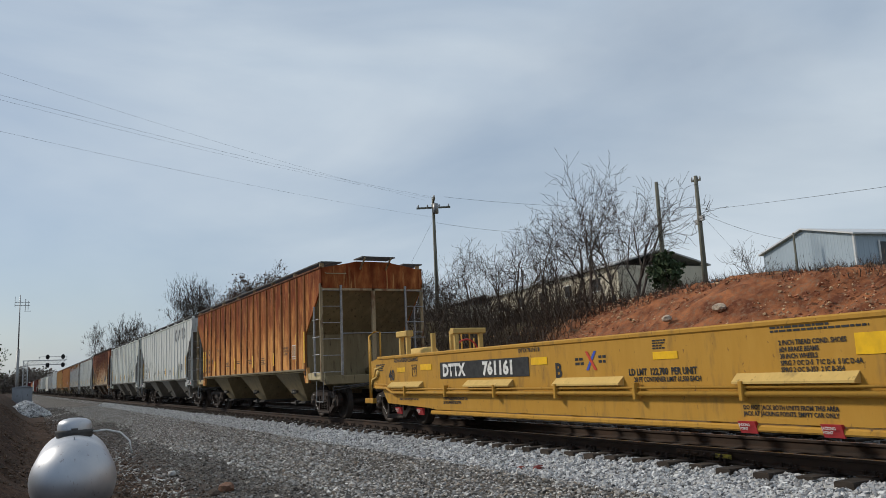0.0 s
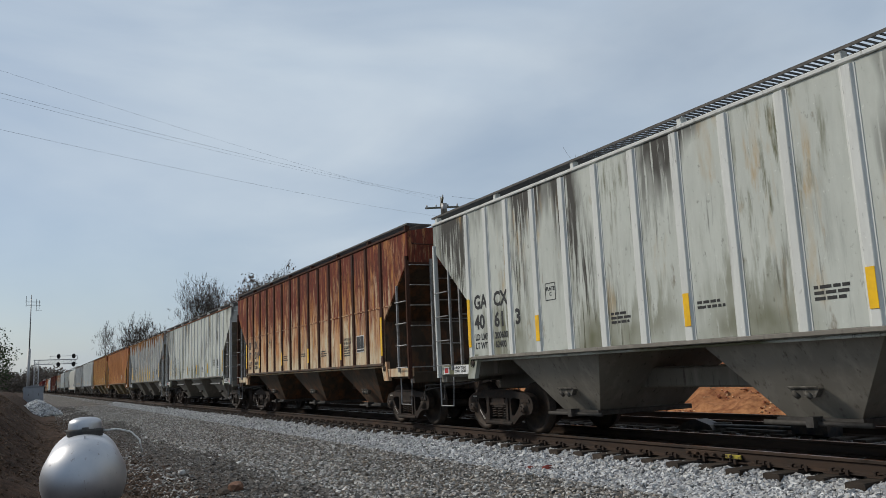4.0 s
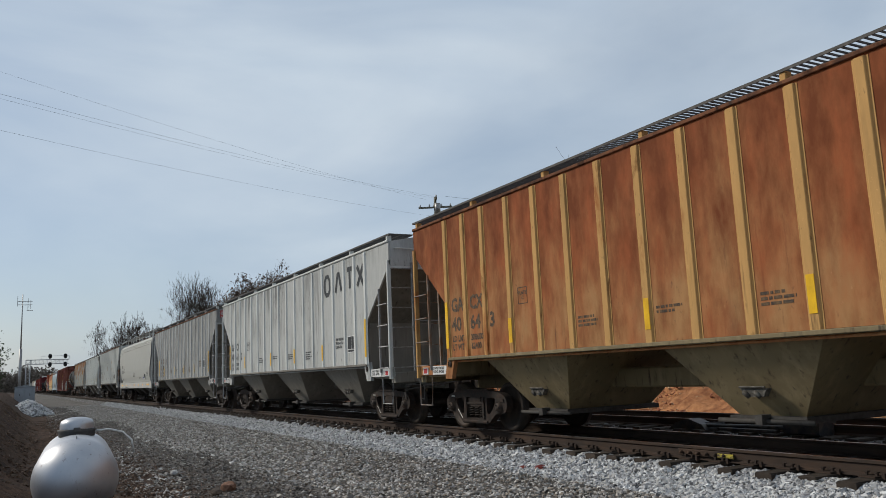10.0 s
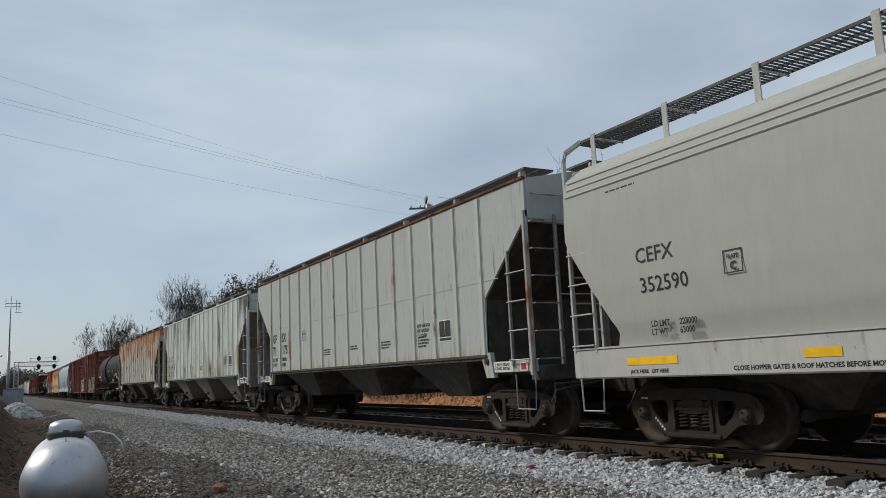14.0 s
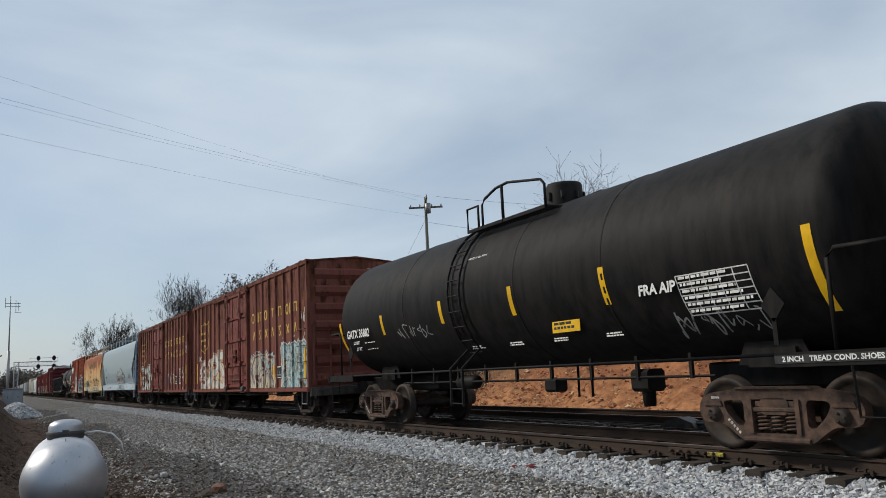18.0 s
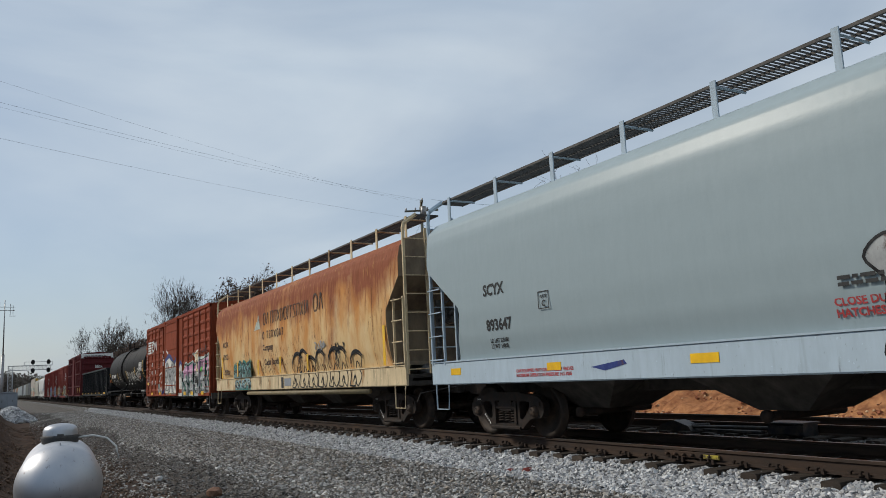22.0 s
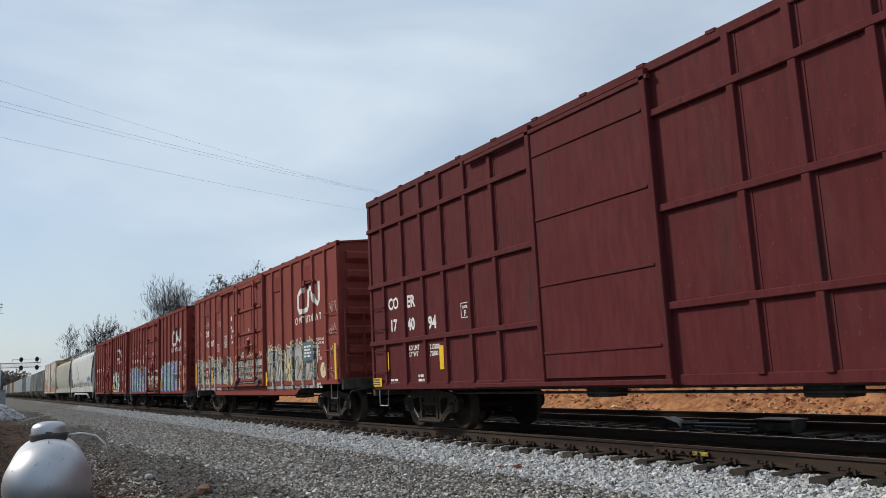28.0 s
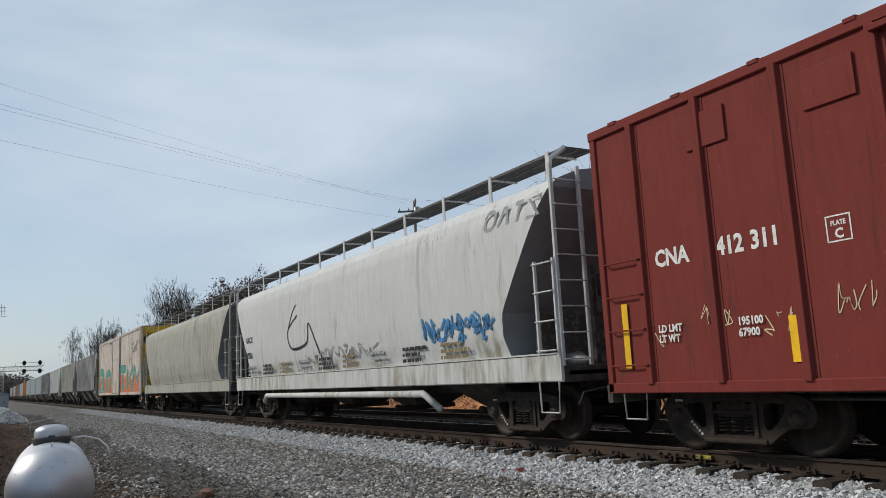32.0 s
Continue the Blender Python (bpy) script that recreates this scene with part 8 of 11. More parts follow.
stones("gravel_pile", 2600, in_pile, (0.05, 0.09), BALLAST_COLS, "small heap of pale crushed stone", 15)


def litter(rng, n):
    x = -4 - 44 * rng.uniform(0, 1, n) ** 1.4
    y = 2.6 - 6.6 * rng.uniform(0, 1, n) ** 0.8 + rng.normal(0, 0.25, n)
    return np.stack([x, y, ground_height(x, y) + rng.uniform(0, 0.02, n)], 1)


rng_l = np.random.default_rng(77)
lp = litter(rng_l, 7500)
tagged(new("leaf_litter", leaf_mesh("leaf_litter", lp, (0.02, 0.055), DRY_LEAF, rng_l)), "dry brown leaves strewn over the soil", "leaves", kind="stuff")
stones("soil_clods", 22000, litter, (0.012, 0.034), [(0.03, 0.02, 0.014), (0.09, 0.055, 0.035), (0.05, 0.035, 0.025), (0.13, 0.08, 0.05)], "dark crumbs of soil beside the yard", 16)


def bank_clods(rng, n):
    x, y = rng.uniform(-34, -2, n), rng.uniform(15.2, 22.5, n)
    return np.stack([x, y, ground_height(x, y) + rng.uniform(-0.02, 0.12, n)], 1)


stones("clay_clods", 9000, bank_clods, (0.015, 0.05), [(0.2, 0.07, 0.035), (0.36, 0.15, 0.08), (0.28, 0.1, 0.05), (0.5, 0.32, 0.18), (0.6, 0.42, 0.25)], "broken lumps of red clay on the bank", 17)


def rock(name, at, size, col, label, seed):
    rng = np.random.default_rng(seed)
    bm = bmesh.new()
    bmesh.ops.create_icosphere(bm, subdivisions=2, radius=1)
    for v in bm.verts:
        k = 1 + 0.22 * noise.noise(v.co * 1.7 + Vector((seed, 0, 0))) + rng.uniform(-0.08, 0.08)
        v.co = Vector((v.co.x * size[0] * k, v.co.y * size[1] * k, v.co.z * size[2] * k))
    me = bpy.data.meshes.new(name)
    bm.to_mesh(me)
    bm.free()
    me.materials.append(mat(name + "_stone", col, 0.9, 0, [(tuple(c * 0.5 for c in col), 0.45, (14, 14, 14), 0.15)], bump=0.01, bump_scale=30))
    ob = new(name, me)
    ob.location = at
    tagged(ob, label, "rock", "loose rocks")


rock("red_rock", (-10.5, 7.36, -0.40), (0.14, 0.09, 0.05), (0.16, 0.03, 0.025), "dark red stone lying on the ballast", 1)
rock("red_rock", (-10.9, 7.30, -0.42), (0.1, 0.07, 0.03), (0.2, 0.05, 0.04), "dark red stone lying on the ballast", 2)
rock("pale_rock", (-15.5, 2.68, -0.46), (0.09, 0.07, 0.05), (0.55, 0.54, 0.52), "white stone on the gravel", 3)
rock("brown_rock", (-12.7, 3.0, -0.46), (0.16, 0.12, 0.08), (0.22, 0.12, 0.08), "brown stone on the gravel", 4)
rock("dark_rock", (-12.4, 2.75, -0.48), (0.2, 0.08, 0.06), (0.06, 0.045, 0.035), "dark lump of wood on the gravel", 5)
rock("pale_rock", (-19.5, 19.2, 2.6), (0.2, 0.15, 0.12), (0.5, 0.4, 0.3), "pale stone on the clay bank", 6)
rock("pale_rock", (-17.6, 19.6, 2.8), (0.26, 0.18, 0.14), (0.5, 0.4, 0.3), "pale stone on the clay bank", 7)


# ---- lettering, emblems and graffiti of single cars ----
def flat(name, col, rough=0.6, worn=0.24):
    """Sprayed or stencilled paint, rubbed through to the red-brown below."""
    return mat(name, col, rough, 0, [(tuple(c * 0.78 for c in col), 0.42, (4, 4, 2), 0.2), (tuple(min(1, c * 1.15 + 0.02) for c in col), 0.35, (9, 9, 5), 0.15), ((0.10, 0.045, 0.035), worn, (7, 7, 5), 0.06)])


SPRAY_WHITE, SPRAY_GREY, SPRAY_BLACK = flat("spray_white", (0.62, 0.61, 0.55)), flat("spray_grey", (0.30, 0.31, 0.305)), mat("spray_black", (0.008, 0.008, 0.009), 0.6, 0, [((0.03, 0.03, 0.03), 0.35, (9, 9, 5), 0.1)])
SPRAY_BLUE, SPRAY_TEAL, SPRAY_LILAC = flat("spray_blue", (0.02, 0.04, 0.18)), flat("spray_teal", (0.05, 0.26, 0.22)), flat("spray_lilac", (0.24, 0.23, 0.42))
SPRAY_PINK, SPRAY_GREEN, SPRAY_CREAM = flat("spray_pink", (0.5, 0.25, 0.38)), flat("spray_green", (0.008, 0.085, 0.055)), flat("spray_cream", (0.62, 0.52, 0.33))
SPRAY_ORANGE, SPRAY_SKY, SPRAY_RED = flat("spray_orange", (0.5, 0.14, 0.05)), flat("spray_sky", (0.28, 0.45, 0.48)), flat("spray_red", (0.45, 0.05, 0.05))
SPRAY_SILVER = flat("spray_silver", (0.34, 0.35, 0.345))
SPRAY_MINT, SPRAY_LIME = flat("spray_mint", (0.5, 0.58, 0.52)), flat("spray_lime", (0.08, 0.42, 0.05))
SPRAY_SAND, SPRAY_SKYGREY, SPILL = flat("spray_sand", (0.45, 0.37, 0.25)), flat("spray_sky_grey", (0.4, 0.46, 0.46)), flat("spill_grey", (0.04, 0.04, 0.04))
WORN_CREAM, WORN_SKY = flat("worn_cream", (0.58, 0.5, 0.36), worn=0.37), flat("worn_sky", (0.36, 0.5, 0.5), worn=0.33)
SPRAY_SOOT = flat("spray_soot", (0.08, 0.085, 0.085))
SPRAY_TAN, SPRAY_TEALGREY, SPRAY_DUSK = flat("spray_tan", (0.36, 0.26, 0.15)), flat("spray_teal_grey", (0.16, 0.24, 0.22)), flat("spray_dusk", (0.075, 0.05, 0.11))
LETTER_YELLOW = mat("letter_yellow", (0.62, 0.43, 0.07), 0.6, 0, [((0.3, 0.16, 0.06), 0.33, (7, 7, 5), 0.1)])


def ribbon(s, pts, w, yf, taper=False, low=-9.0):
    """A painted stroke along points (x, z); yf gives the surface's y at a height."""
    n = len(pts)
    left, right = [], []
    for i, (x, z) in enumerate(pts):
        a, b = pts[max(0, i - 1)], pts[min(n - 1, i + 1)]
        d = Vector((b[0] - a[0], b[1] - a[1]))
        d = d.normalized() if d.length > 1e-6 else Vector((1, 0))
        k = w / 2 * (1 - 0.7 * abs(2 * i / max(1, n - 1) - 1) if taper else 1)
        za, zb = max(low, z + d.x * k), max(low, z - d.x * k)
        left.append((x - d.y * k, yf(za), za))
        right.append((x + d.y * k, yf(zb), zb))
    s.add(left + right, [(i, i + 1, n + i + 1, n + i) for i in range(n - 1)])


def drape(ob, posts, ribs=(), half=0.42, ends=()):
    """Lays flat paint over the hat posts (and the pressed ribs) of a box car's side."""
    def shift(x, z):
        d = min((abs(x - p) for p in posts), default=9.0)
        if d < 0.064:
            return -0.0555
        if d < 0.114:
            return -0.007
        if any(abs(x - c) < half - 0.002 for c in ends):
            r = min((abs(z - q) for q in ribs), default=9.0)
            return -0.036 * min(1.0, max(0.0, (0.092 - r) / 0.055))
        return 0.0
    bm = bmesh.new()
    bm.from_mesh(ob.data)
    lo, hi = min(v.co.x for v in bm.verts), max(v.co.x for v in bm.verts)
    zlo, zhi = min(v.co.z for v in bm.verts), max(v.co.z for v in bm.verts)
    cuts = [((p + d, 0, 0), (1, 0, 0)) for p in posts for d in (-0.115, -0.112, -0.066, -0.062, 0.062, 0.066, 0.112, 0.115) if lo < p + d < hi]
    cuts += [((c + d, 0, 0), (1, 0, 0)) for c in ends for d in (-half, -half + 0.004, half - 0.004, half) if lo < c + d < hi]
    cuts += [((0, 0, q + d), (0, 0, 1)) for q in ribs for d in (-0.092, -0.037, 0.037, 0.092) if zlo < q + d < zhi]
    for co, no in cuts:
        bmesh.ops.bisect_plane(bm, geom=bm.verts[:] + bm.edges[:] + bm.faces[:], plane_co=co, plane_no=no, dist=0.0003)
    for v in bm.verts:
        v.co.y += shift(v.co.x, v.co.z)
    bm.to_mesh(ob.data)
    bm.free()
    return ob


def curve_pts(pts, n=6):
    """A smooth line through points."""
    out = []
    p = [pts[0]] + list(pts) + [pts[-1]]
    for i in range(1, len(p) - 2):
        for k in range(n):
            t = k / n
            out.append(tuple(0.5 * (2 * p[i][j] + (p[i + 1][j] - p[i - 1][j]) * t + (2 * p[i - 1][j] - 5 * p[i][j] + 4 * p[i + 1][j] - p[i + 2][j]) * t * t + (3 * p[i][j] - p[i - 1][j] - 3 * p[i + 1][j] + p[i + 2][j]) * t ** 3) for j in (0, 1)))
    return out + [tuple(pts[-1])]


def scribble(car, x, z, w, h, yf, material, seed, width=0.02, letters=5, label=""):
    """A hand-drawn tag: loops and strokes that spell nothing."""
    r = random.Random(seed)
    s = Shape()
    step = w / letters
    for k in range(letters):
        x0 = x + k * step
        pts = [(x0 + step * r.uniform(-0.1, 1.15), z + h * r.uniform(0, 1)) for _ in range(r.randint(3, 5))]
        ribbon(s, curve_pts(pts, 5), width * r.uniform(0.7, 1.2), yf)
    return part("graffiti", s, material, car, label)


def bumpy(r, x0, x1, z0, z1, step=0.22, jag=0.25):
    top, x = [], x0
    while x < x1:
        top.append((x, z1 - (z1 - z0) * jag * r.random() * (1 if r.random() < 0.6 else 0.3)))
        x += step * r.uniform(0.6, 1.3)
    return top + [(x1, z1 - (z1 - z0) * jag * r.random())]


FORMS = [
    [[(0, 0), (0.3, 1.05), (0.55, 1.0), (0.8, 0)], [(0.1, 0.38), (0.85, 0.42)]],
    [[(0.9, 0.95), (0.25, 0.92), (0.12, 0.6), (0.82, 0.42), (0.85, 0.1), (0.05, 0.05)]],
    [[(0.9, 1.0), (0.2, 0.95), (0.1, 0.05), (0.95, 0.0)], [(0.15, 0.5), (0.8, 0.56)]],
    [[(0.15, -0.02), (0.2, 1.0), (0.8, 0.9), (0.75, 0.55), (0.25, 0.45)], [(0.45, 0.5), (0.95, -0.05)]],
    [[(0.12, 1.0), (0.18, 0.0)], [(0.9, 1.08), (0.3, 0.5), (1.0, -0.05)]],
    [[(0.5, 1.0), (0.1, 0.75), (0.15, 0.2), (0.5, 0.0), (0.9, 0.25), (0.85, 0.8), (0.5, 1.0)]],
    [[(0.0, 0.0), (0.15, 1.0), (0.5, 0.4), (0.85, 1.05), (1.0, 0.0)]],
    [[(0.1, 1.05), (0.9, 0.9)], [(0.5, 1.0), (0.42, 0.45), (0.6, -0.02)]],
]


def piece(car, x0, x1, z0, z1, y, mats, seed, letters=5, posts=(), post_y=-1.58, jag=0.25, label="", cover=0.9, ground=True):
    """A large painted graffiti: interlocking outlined strokes that spell nothing, on a ground colour with an uneven top edge. mats: ground, fill, outline, light."""
    r = random.Random(seed)
    s = Shape()
    w, h = (x1 - x0) / letters, z1 - z0
    if ground:
        top = bumpy(r, x0, x1, z0, z0 + h * 0.8, jag=max(jag, 0.4))
        s.mat = 0
        for (xa, za), (xb, zb) in zip(top, top[1:]):
            s.add([(xa, y - 0.0015, z0), (xb, y - 0.0015, z0), (xb, y - 0.0015, zb), (xa, y - 0.0015, za)], [(0, 1, 2, 3)])
    strokes, wide = [], min(w, h) * 0.27
    for k in range(letters):
        flip, lean, grow = r.random() < 0.5, r.uniform(-0.12, 0.2), r.uniform(0.85, 1.12)
        for line in r.choice(FORMS):
            pts = []
            for px, pz in line:
                px = (1 - px if flip else px) + lean * pz + r.uniform(-0.15, 0.15)
                pts.append((min(x1, max(x0, x0 + (k + 0.02 + 0.98 * px) * w)), z0 + 0.04 + min(1.06, max(0.0, (pz + r.uniform(-0.13, 0.13)) * grow)) * h * 0.9))
            strokes.append((curve_pts(pts, 3) if r.random() < 0.5 else pts, wide * r.uniform(0.8, 1.25)))
    for layer, (more, m) in enumerate(((0.16, 3), (0.085, 2), (0.0, 1))):
        s.mat = m
        for k, (pts, sw) in enumerate(strokes):
            ribbon(s, pts, sw + more, lambda z: y - 0.003 - 0.0016 * layer - 0.00005 * k, low=z0 + 0.002 * (3 - layer))
    s.mat = 3
    for k, (pts, sw) in enumerate(strokes):
        if r.random() < 0.7:
            ribbon(s, [(px - sw * 0.22, pz + sw * 0.12) for px, pz in pts[len(pts) // 3:]], 0.03, lambda z: y - 0.0085, True)
    s.mat = 2
    for k in range(letters * 3):
        a = (r.uniform(x0, x1), z0 + h * r.uniform(0.05, 0.8))
        ribbon(s, curve_pts([a, (a[0] + w * r.uniform(-0.2, 0.2), a[1] + h * 0.12), (a[0] + w * r.uniform(-0.3, 0.3), a[1] + h * r.uniform(0.15, 0.3))], 3), 0.035, lambda z: y - 0.0095, True)
    return drape(part("graffiti", s, mats, car, label), posts)


def wild(car, x0, x1, z0, z1, y, mats, seed, blocks=4, posts=(), label="", halo=0.07, cover=True, crown=0.3):
    """A sprawling painted graffiti of leaning blocks with spiked tops that spells nothing. mats: fill, dark line, light edge, accent."""
    r = random.Random(seed)
    s = Shape()
    w, h = (x1 - x0) / blocks, z1 - z0

    def at(px, pz):
        return (min(x1, max(x0, px)), min(z1, max(z0, pz)))

    def shape_face(pts, d, m):
        s.mat = m
        s.add([(px, y - d, pz) for px, pz in pts], [tuple(range(len(pts)))])
    outlines = []
    for k in range(blocks):
        cx, lean, tall = x0 + (k + 0.5) * w, w * r.uniform(-0.25, 0.3), r.uniform(0.84, 1.0)
        top, n = [], r.randint(5, 8)
        for j in range(n + 1):
            px = cx - w * 0.56 + lean * 0.8 + w * 1.12 * j / n
            arch = 1.0 - 0.5 * crown * abs(2 * j / n - 1) ** 2
            up = arch * tall - (0.0 if j % 2 == k % 2 else crown * r.uniform(0.15, 0.6))
            top.append(at(px + w * r.uniform(-0.07, 0.07), z0 + h * up))
        outlines.append([at(cx - w * 0.54, z0)] + [at(cx - w * r.uniform(0.36, 0.6) + lean * 0.3, z0 + h * 0.4)] + top + [at(cx + w * r.uniform(0.36, 0.6) + lean * 0.3, z0 + h * 0.35), at(cx + w * 0.54, z0)])
    for k, pts in enumerate(outlines):
        s.mat = 2
        ribbon(s, pts, halo * 2, lambda z: y - 0.0012 - 0.0001 * k, low=z0)
    for k, pts in enumerate(outlines):
        d = 0.0028 + 0.0004 * k
        if cover:
            shape_face(pts, d, 0)
        s.mat = 1 if cover else 2
        ribbon(s, pts[1:-1], 0.05, lambda z: y - d - 0.0002, low=z0)
    d = 0.0056
    for k in range(blocks):
        cx = x0 + (k + 0.5) * w
        for line in r.choice(FORMS) + [[(0.1, r.uniform(0.1, 0.4)), (0.5, r.uniform(0.2, 0.8)), (0.9, r.uniform(0.3, 0.9))]]:
            pts = [at(cx + w * (q[0] - 0.5 + r.uniform(-0.22, 0.22)), z0 + h * (0.06 + 0.74 * q[1] + r.uniform(-0.16, 0.16))) for q in line]
            pts = curve_pts(pts, 4)
            for m, wd in ((2, 0.16), (1, 0.105)) if cover else ((2, 0.06),):
                s.mat = m
                d += 0.00009
                ribbon(s, [(px + (0.03 if m == 2 else 0), pz + (0.02 if m == 2 else 0)) for px, pz in pts], wd * r.uniform(0.7, 1.2), lambda z: y - d, True, low=z0)
        for j in range(5):
            bx, bz = cx + w * r.uniform(-0.46, 0.46), z0 + h * r.uniform(0.08, 0.75)
            lx, lz = w * r.uniform(0.05, 0.15), h * r.uniform(0.08, 0.22)
            turn = r.uniform(-0.6, 0.6)
            blade = [at(bx - lx, bz - lz * 0.4), at(bx + lx * 0.2, bz - lz * r.uniform(0.8, 1.2)), at(bx + lx * r.uniform(0.5, 1.0), bz + lz * turn), at(bx + lx * turn, bz + lz)]
            d += 0.00006
            if cover or j < 3:
                shape_face(blade, d, 3 if r.random() < 0.7 else 1)
            s.mat = 2 if r.random() < 0.5 else 1
            d += 0.00006
            ribbon(s, blade + blade[:1], 0.02, lambda z: y - d, low=z0)
        for j in range(4):
            ax, az = cx + w * r.uniform(-0.45, 0.45), z0 + h * r.uniform(0.0, 0.6)
            pts = [at(ax, az), at(ax + w * r.uniform(-0.25, 0.25), az + h * r.uniform(0.12, 0.25)), at(ax + w * r.uniform(-0.3, 0.3), az + h * r.uniform(0.28, 0.5))]
            s.mat = (1, 2, 3, 1)[j] if cover else 2
            d += 0.00006
            ribbon(s, curve_pts(pts, 5), (0.05, 0.03, 0.045, 0.03)[j], lambda z: y - d, True, low=z0)
    for j in range(int(blocks * 2.5)):
        c, e, q = r.uniform(x0, x1), z0 + h * r.uniform(0.75, 1.0), r.uniform(0.015, 0.05)
        shape_face([at(c + q * math.cos(a), e + q * math.sin(a)) for a in [0.785 * i for i in range(8)]], d + 0.0003 + 0.00003 * j, 2)
    return drape(part("graffiti", s, mats, car, label), posts)


def side(yv):
    return lambda z: yv


def box_posts(hl, kind=CN_POSTS):
    return [-hl + a for a in kind[0]] + [hl - a for a in kind[1]]


BY, DY, PY = -1.523, -1.603, -1.578


def panel_graffiti(car, hl):
    """The large silver, pink and green letters, the grey and white letters on the door, and the tags between; u runs back from the front end."""
    ribs = [1.08 + 3.16 * k / 8 for k in range(9)]
    edges = sorted([-hl] + list(NS_POSTS) + [hl])
    mids = [(a + c) / 2 for a, c in zip(edges, edges[1:]) if c - a > 0.4 and not hl - 9.39 < (a + c) / 2 < hl - 6.38]
    r = random.Random(51)

    def fill(s, k, pts, y):
        s.mat = k
        s.add([(hl - u, y, z) for u, z in pts], [tuple(range(len(pts)))])

    def line(s, k, pts, w, y, n=4):
        s.mat = k
        q = [(hl - u, z) for u, z in pts]
        ribbon(s, curve_pts(q, n) if n else q, w, side(y))

    # silver letters
    s, b = Shape(), BY - 0.002
    fill(s, 0, [(5.3, 0.77), (5.38, 1.75), (5.05, 2.15), (4.5, 2.32), (4.1, 2.22), (3.0, 2.32), (2.8, 2.2), (1.95, 2.28), (1.9, 2.42), (0.9, 2.42), (0.25, 2.55), (0.12, 2.45), (0.12, 0.9), (2.0, 0.9), (2.2, 0.77)], b)
    fill(s, 1, [(5.2, 0.79), (5.25, 1.7), (4.98, 2.05), (4.5, 2.2), (4.1, 2.12), (3.05, 2.21), (2.75, 2.1), (1.95, 2.18), (1.8, 2.3), (0.9, 2.3), (0.3, 2.42), (0.16, 2.35), (0.16, 0.92), (2.0, 0.92), (2.2, 0.79)], b - 0.001)
    top = [(5.1, 1.95), (4.95, 2.05), (4.5, 2.18), (4.1, 2.1), (3.05, 2.19), (2.75, 2.08), (1.95, 2.16), (1.75, 2.27), (0.9, 2.27), (0.3, 2.38)]
    drips, u = [], 0.3
    while u < 5.1:
        drips += [(u, 1.98 - 0.04 * u * (u > 2.2) - r.uniform(0.0, 0.12)), (u + 0.09, 1.9 - 0.03 * u - r.uniform(0.1, 0.3)), (u + 0.16, 1.98 - 0.03 * u - r.uniform(0.0, 0.1))]
        u += r.uniform(0.24, 0.42)
    fill(s, 2, top + drips, b - 0.002)
    for pts in ([(4.72, 1.72), (4.35, 1.74), (4.22, 1.55), (4.05, 1.25), (4.2, 1.3), (4.45, 1.52), (4.7, 1.6)], [(5.28, 1.6), (5.2, 1.3), (4.75, 1.0), (4.4, 1.05), (4.6, 1.18), (5.0, 1.32), (5.12, 1.5)],
                [(4.05, 1.55), (3.9, 1.62), (3.78, 1.0), (3.84, 0.8), (3.98, 0.8), (3.95, 1.2)], [(3.5, 1.74), (3.3, 1.72), (3.36, 1.5), (3.2, 1.4), (3.05, 1.66), (3.08, 1.35), (3.22, 1.22), (3.42, 1.38)],
                [(2.9, 1.7), (2.72, 1.72), (2.78, 1.45)], [(2.85, 1.3), (2.62, 1.08), (2.6, 0.8), (2.72, 0.8)], [(2.45, 1.4), (2.3, 1.3), (2.2, 1.05), (2.28, 1.05)], [(2.1, 1.85), (2.02, 1.85), (1.9, 0.98), (1.98, 0.94)],
                [(1.72, 2.22), (1.55, 2.24), (1.6, 1.75), (1.72, 1.6)], [(1.72, 1.32), (1.52, 1.0), (1.32, 0.94), (1.5, 1.3)], [(1.12, 1.5), (1.0, 1.5), (0.75, 0.95), (0.9, 0.95)], [(0.72, 2.25), (0.55, 2.25), (0.6, 1.6), (0.74, 1.4)],
                [(0.45, 1.6), (0.25, 1.9), (0.2, 1.4), (0.35, 1.1)]):
        fill(s, 3, pts, b - 0.003)
        line(s, 4, pts + pts[:1], 0.028, b - 0.004, 0)
    for k, pts in ((3, [(5.32, 1.1), (5.3, 1.72), (5.02, 2.06), (4.5, 2.22), (4.12, 2.12)]), (3, [(4.15, 2.12), (3.05, 2.24), (2.98, 1.75), (3.0, 1.3)]), (3, [(2.95, 2.08), (2.45, 2.16), (2.0, 2.16)]), (4, [(1.95, 2.12), (1.85, 2.28), (1.5, 2.3), (0.9, 2.32), (0.3, 2.44)]),
                   (4, [(4.02, 2.0), (4.0, 1.5), (4.08, 0.82)]), (4, [(3.65, 1.4), (3.6, 0.85)]), (4, [(3.42, 1.35), (3.45, 0.82)]), (4, [(4.95, 1.25), (4.6, 1.4), (4.3, 1.48)]), (4, [(2.92, 2.05), (2.92, 1.3), (2.62, 0.82)]),
                   (4, [(2.2, 1.75), (2.15, 1.2), (2.05, 0.95)]), (4, [(1.95, 2.1), (1.88, 1.4), (1.72, 0.95)]), (4, [(1.4, 2.28), (1.25, 1.7), (1.3, 1.3), (0.95, 0.95)]), (4, [(0.85, 2.28), (0.8, 1.6), (0.5, 0.95)]),
                   (0, [(4.9, 1.35), (4.55, 1.48), (4.3, 1.56)]), (0, [(3.1, 2.1), (2.93, 1.6), (2.9, 1.2)]), (0, [(2.15, 1.7), (2.1, 1.1)]), (0, [(1.2, 2.2), (1.15, 1.6), (1.2, 1.35)])):
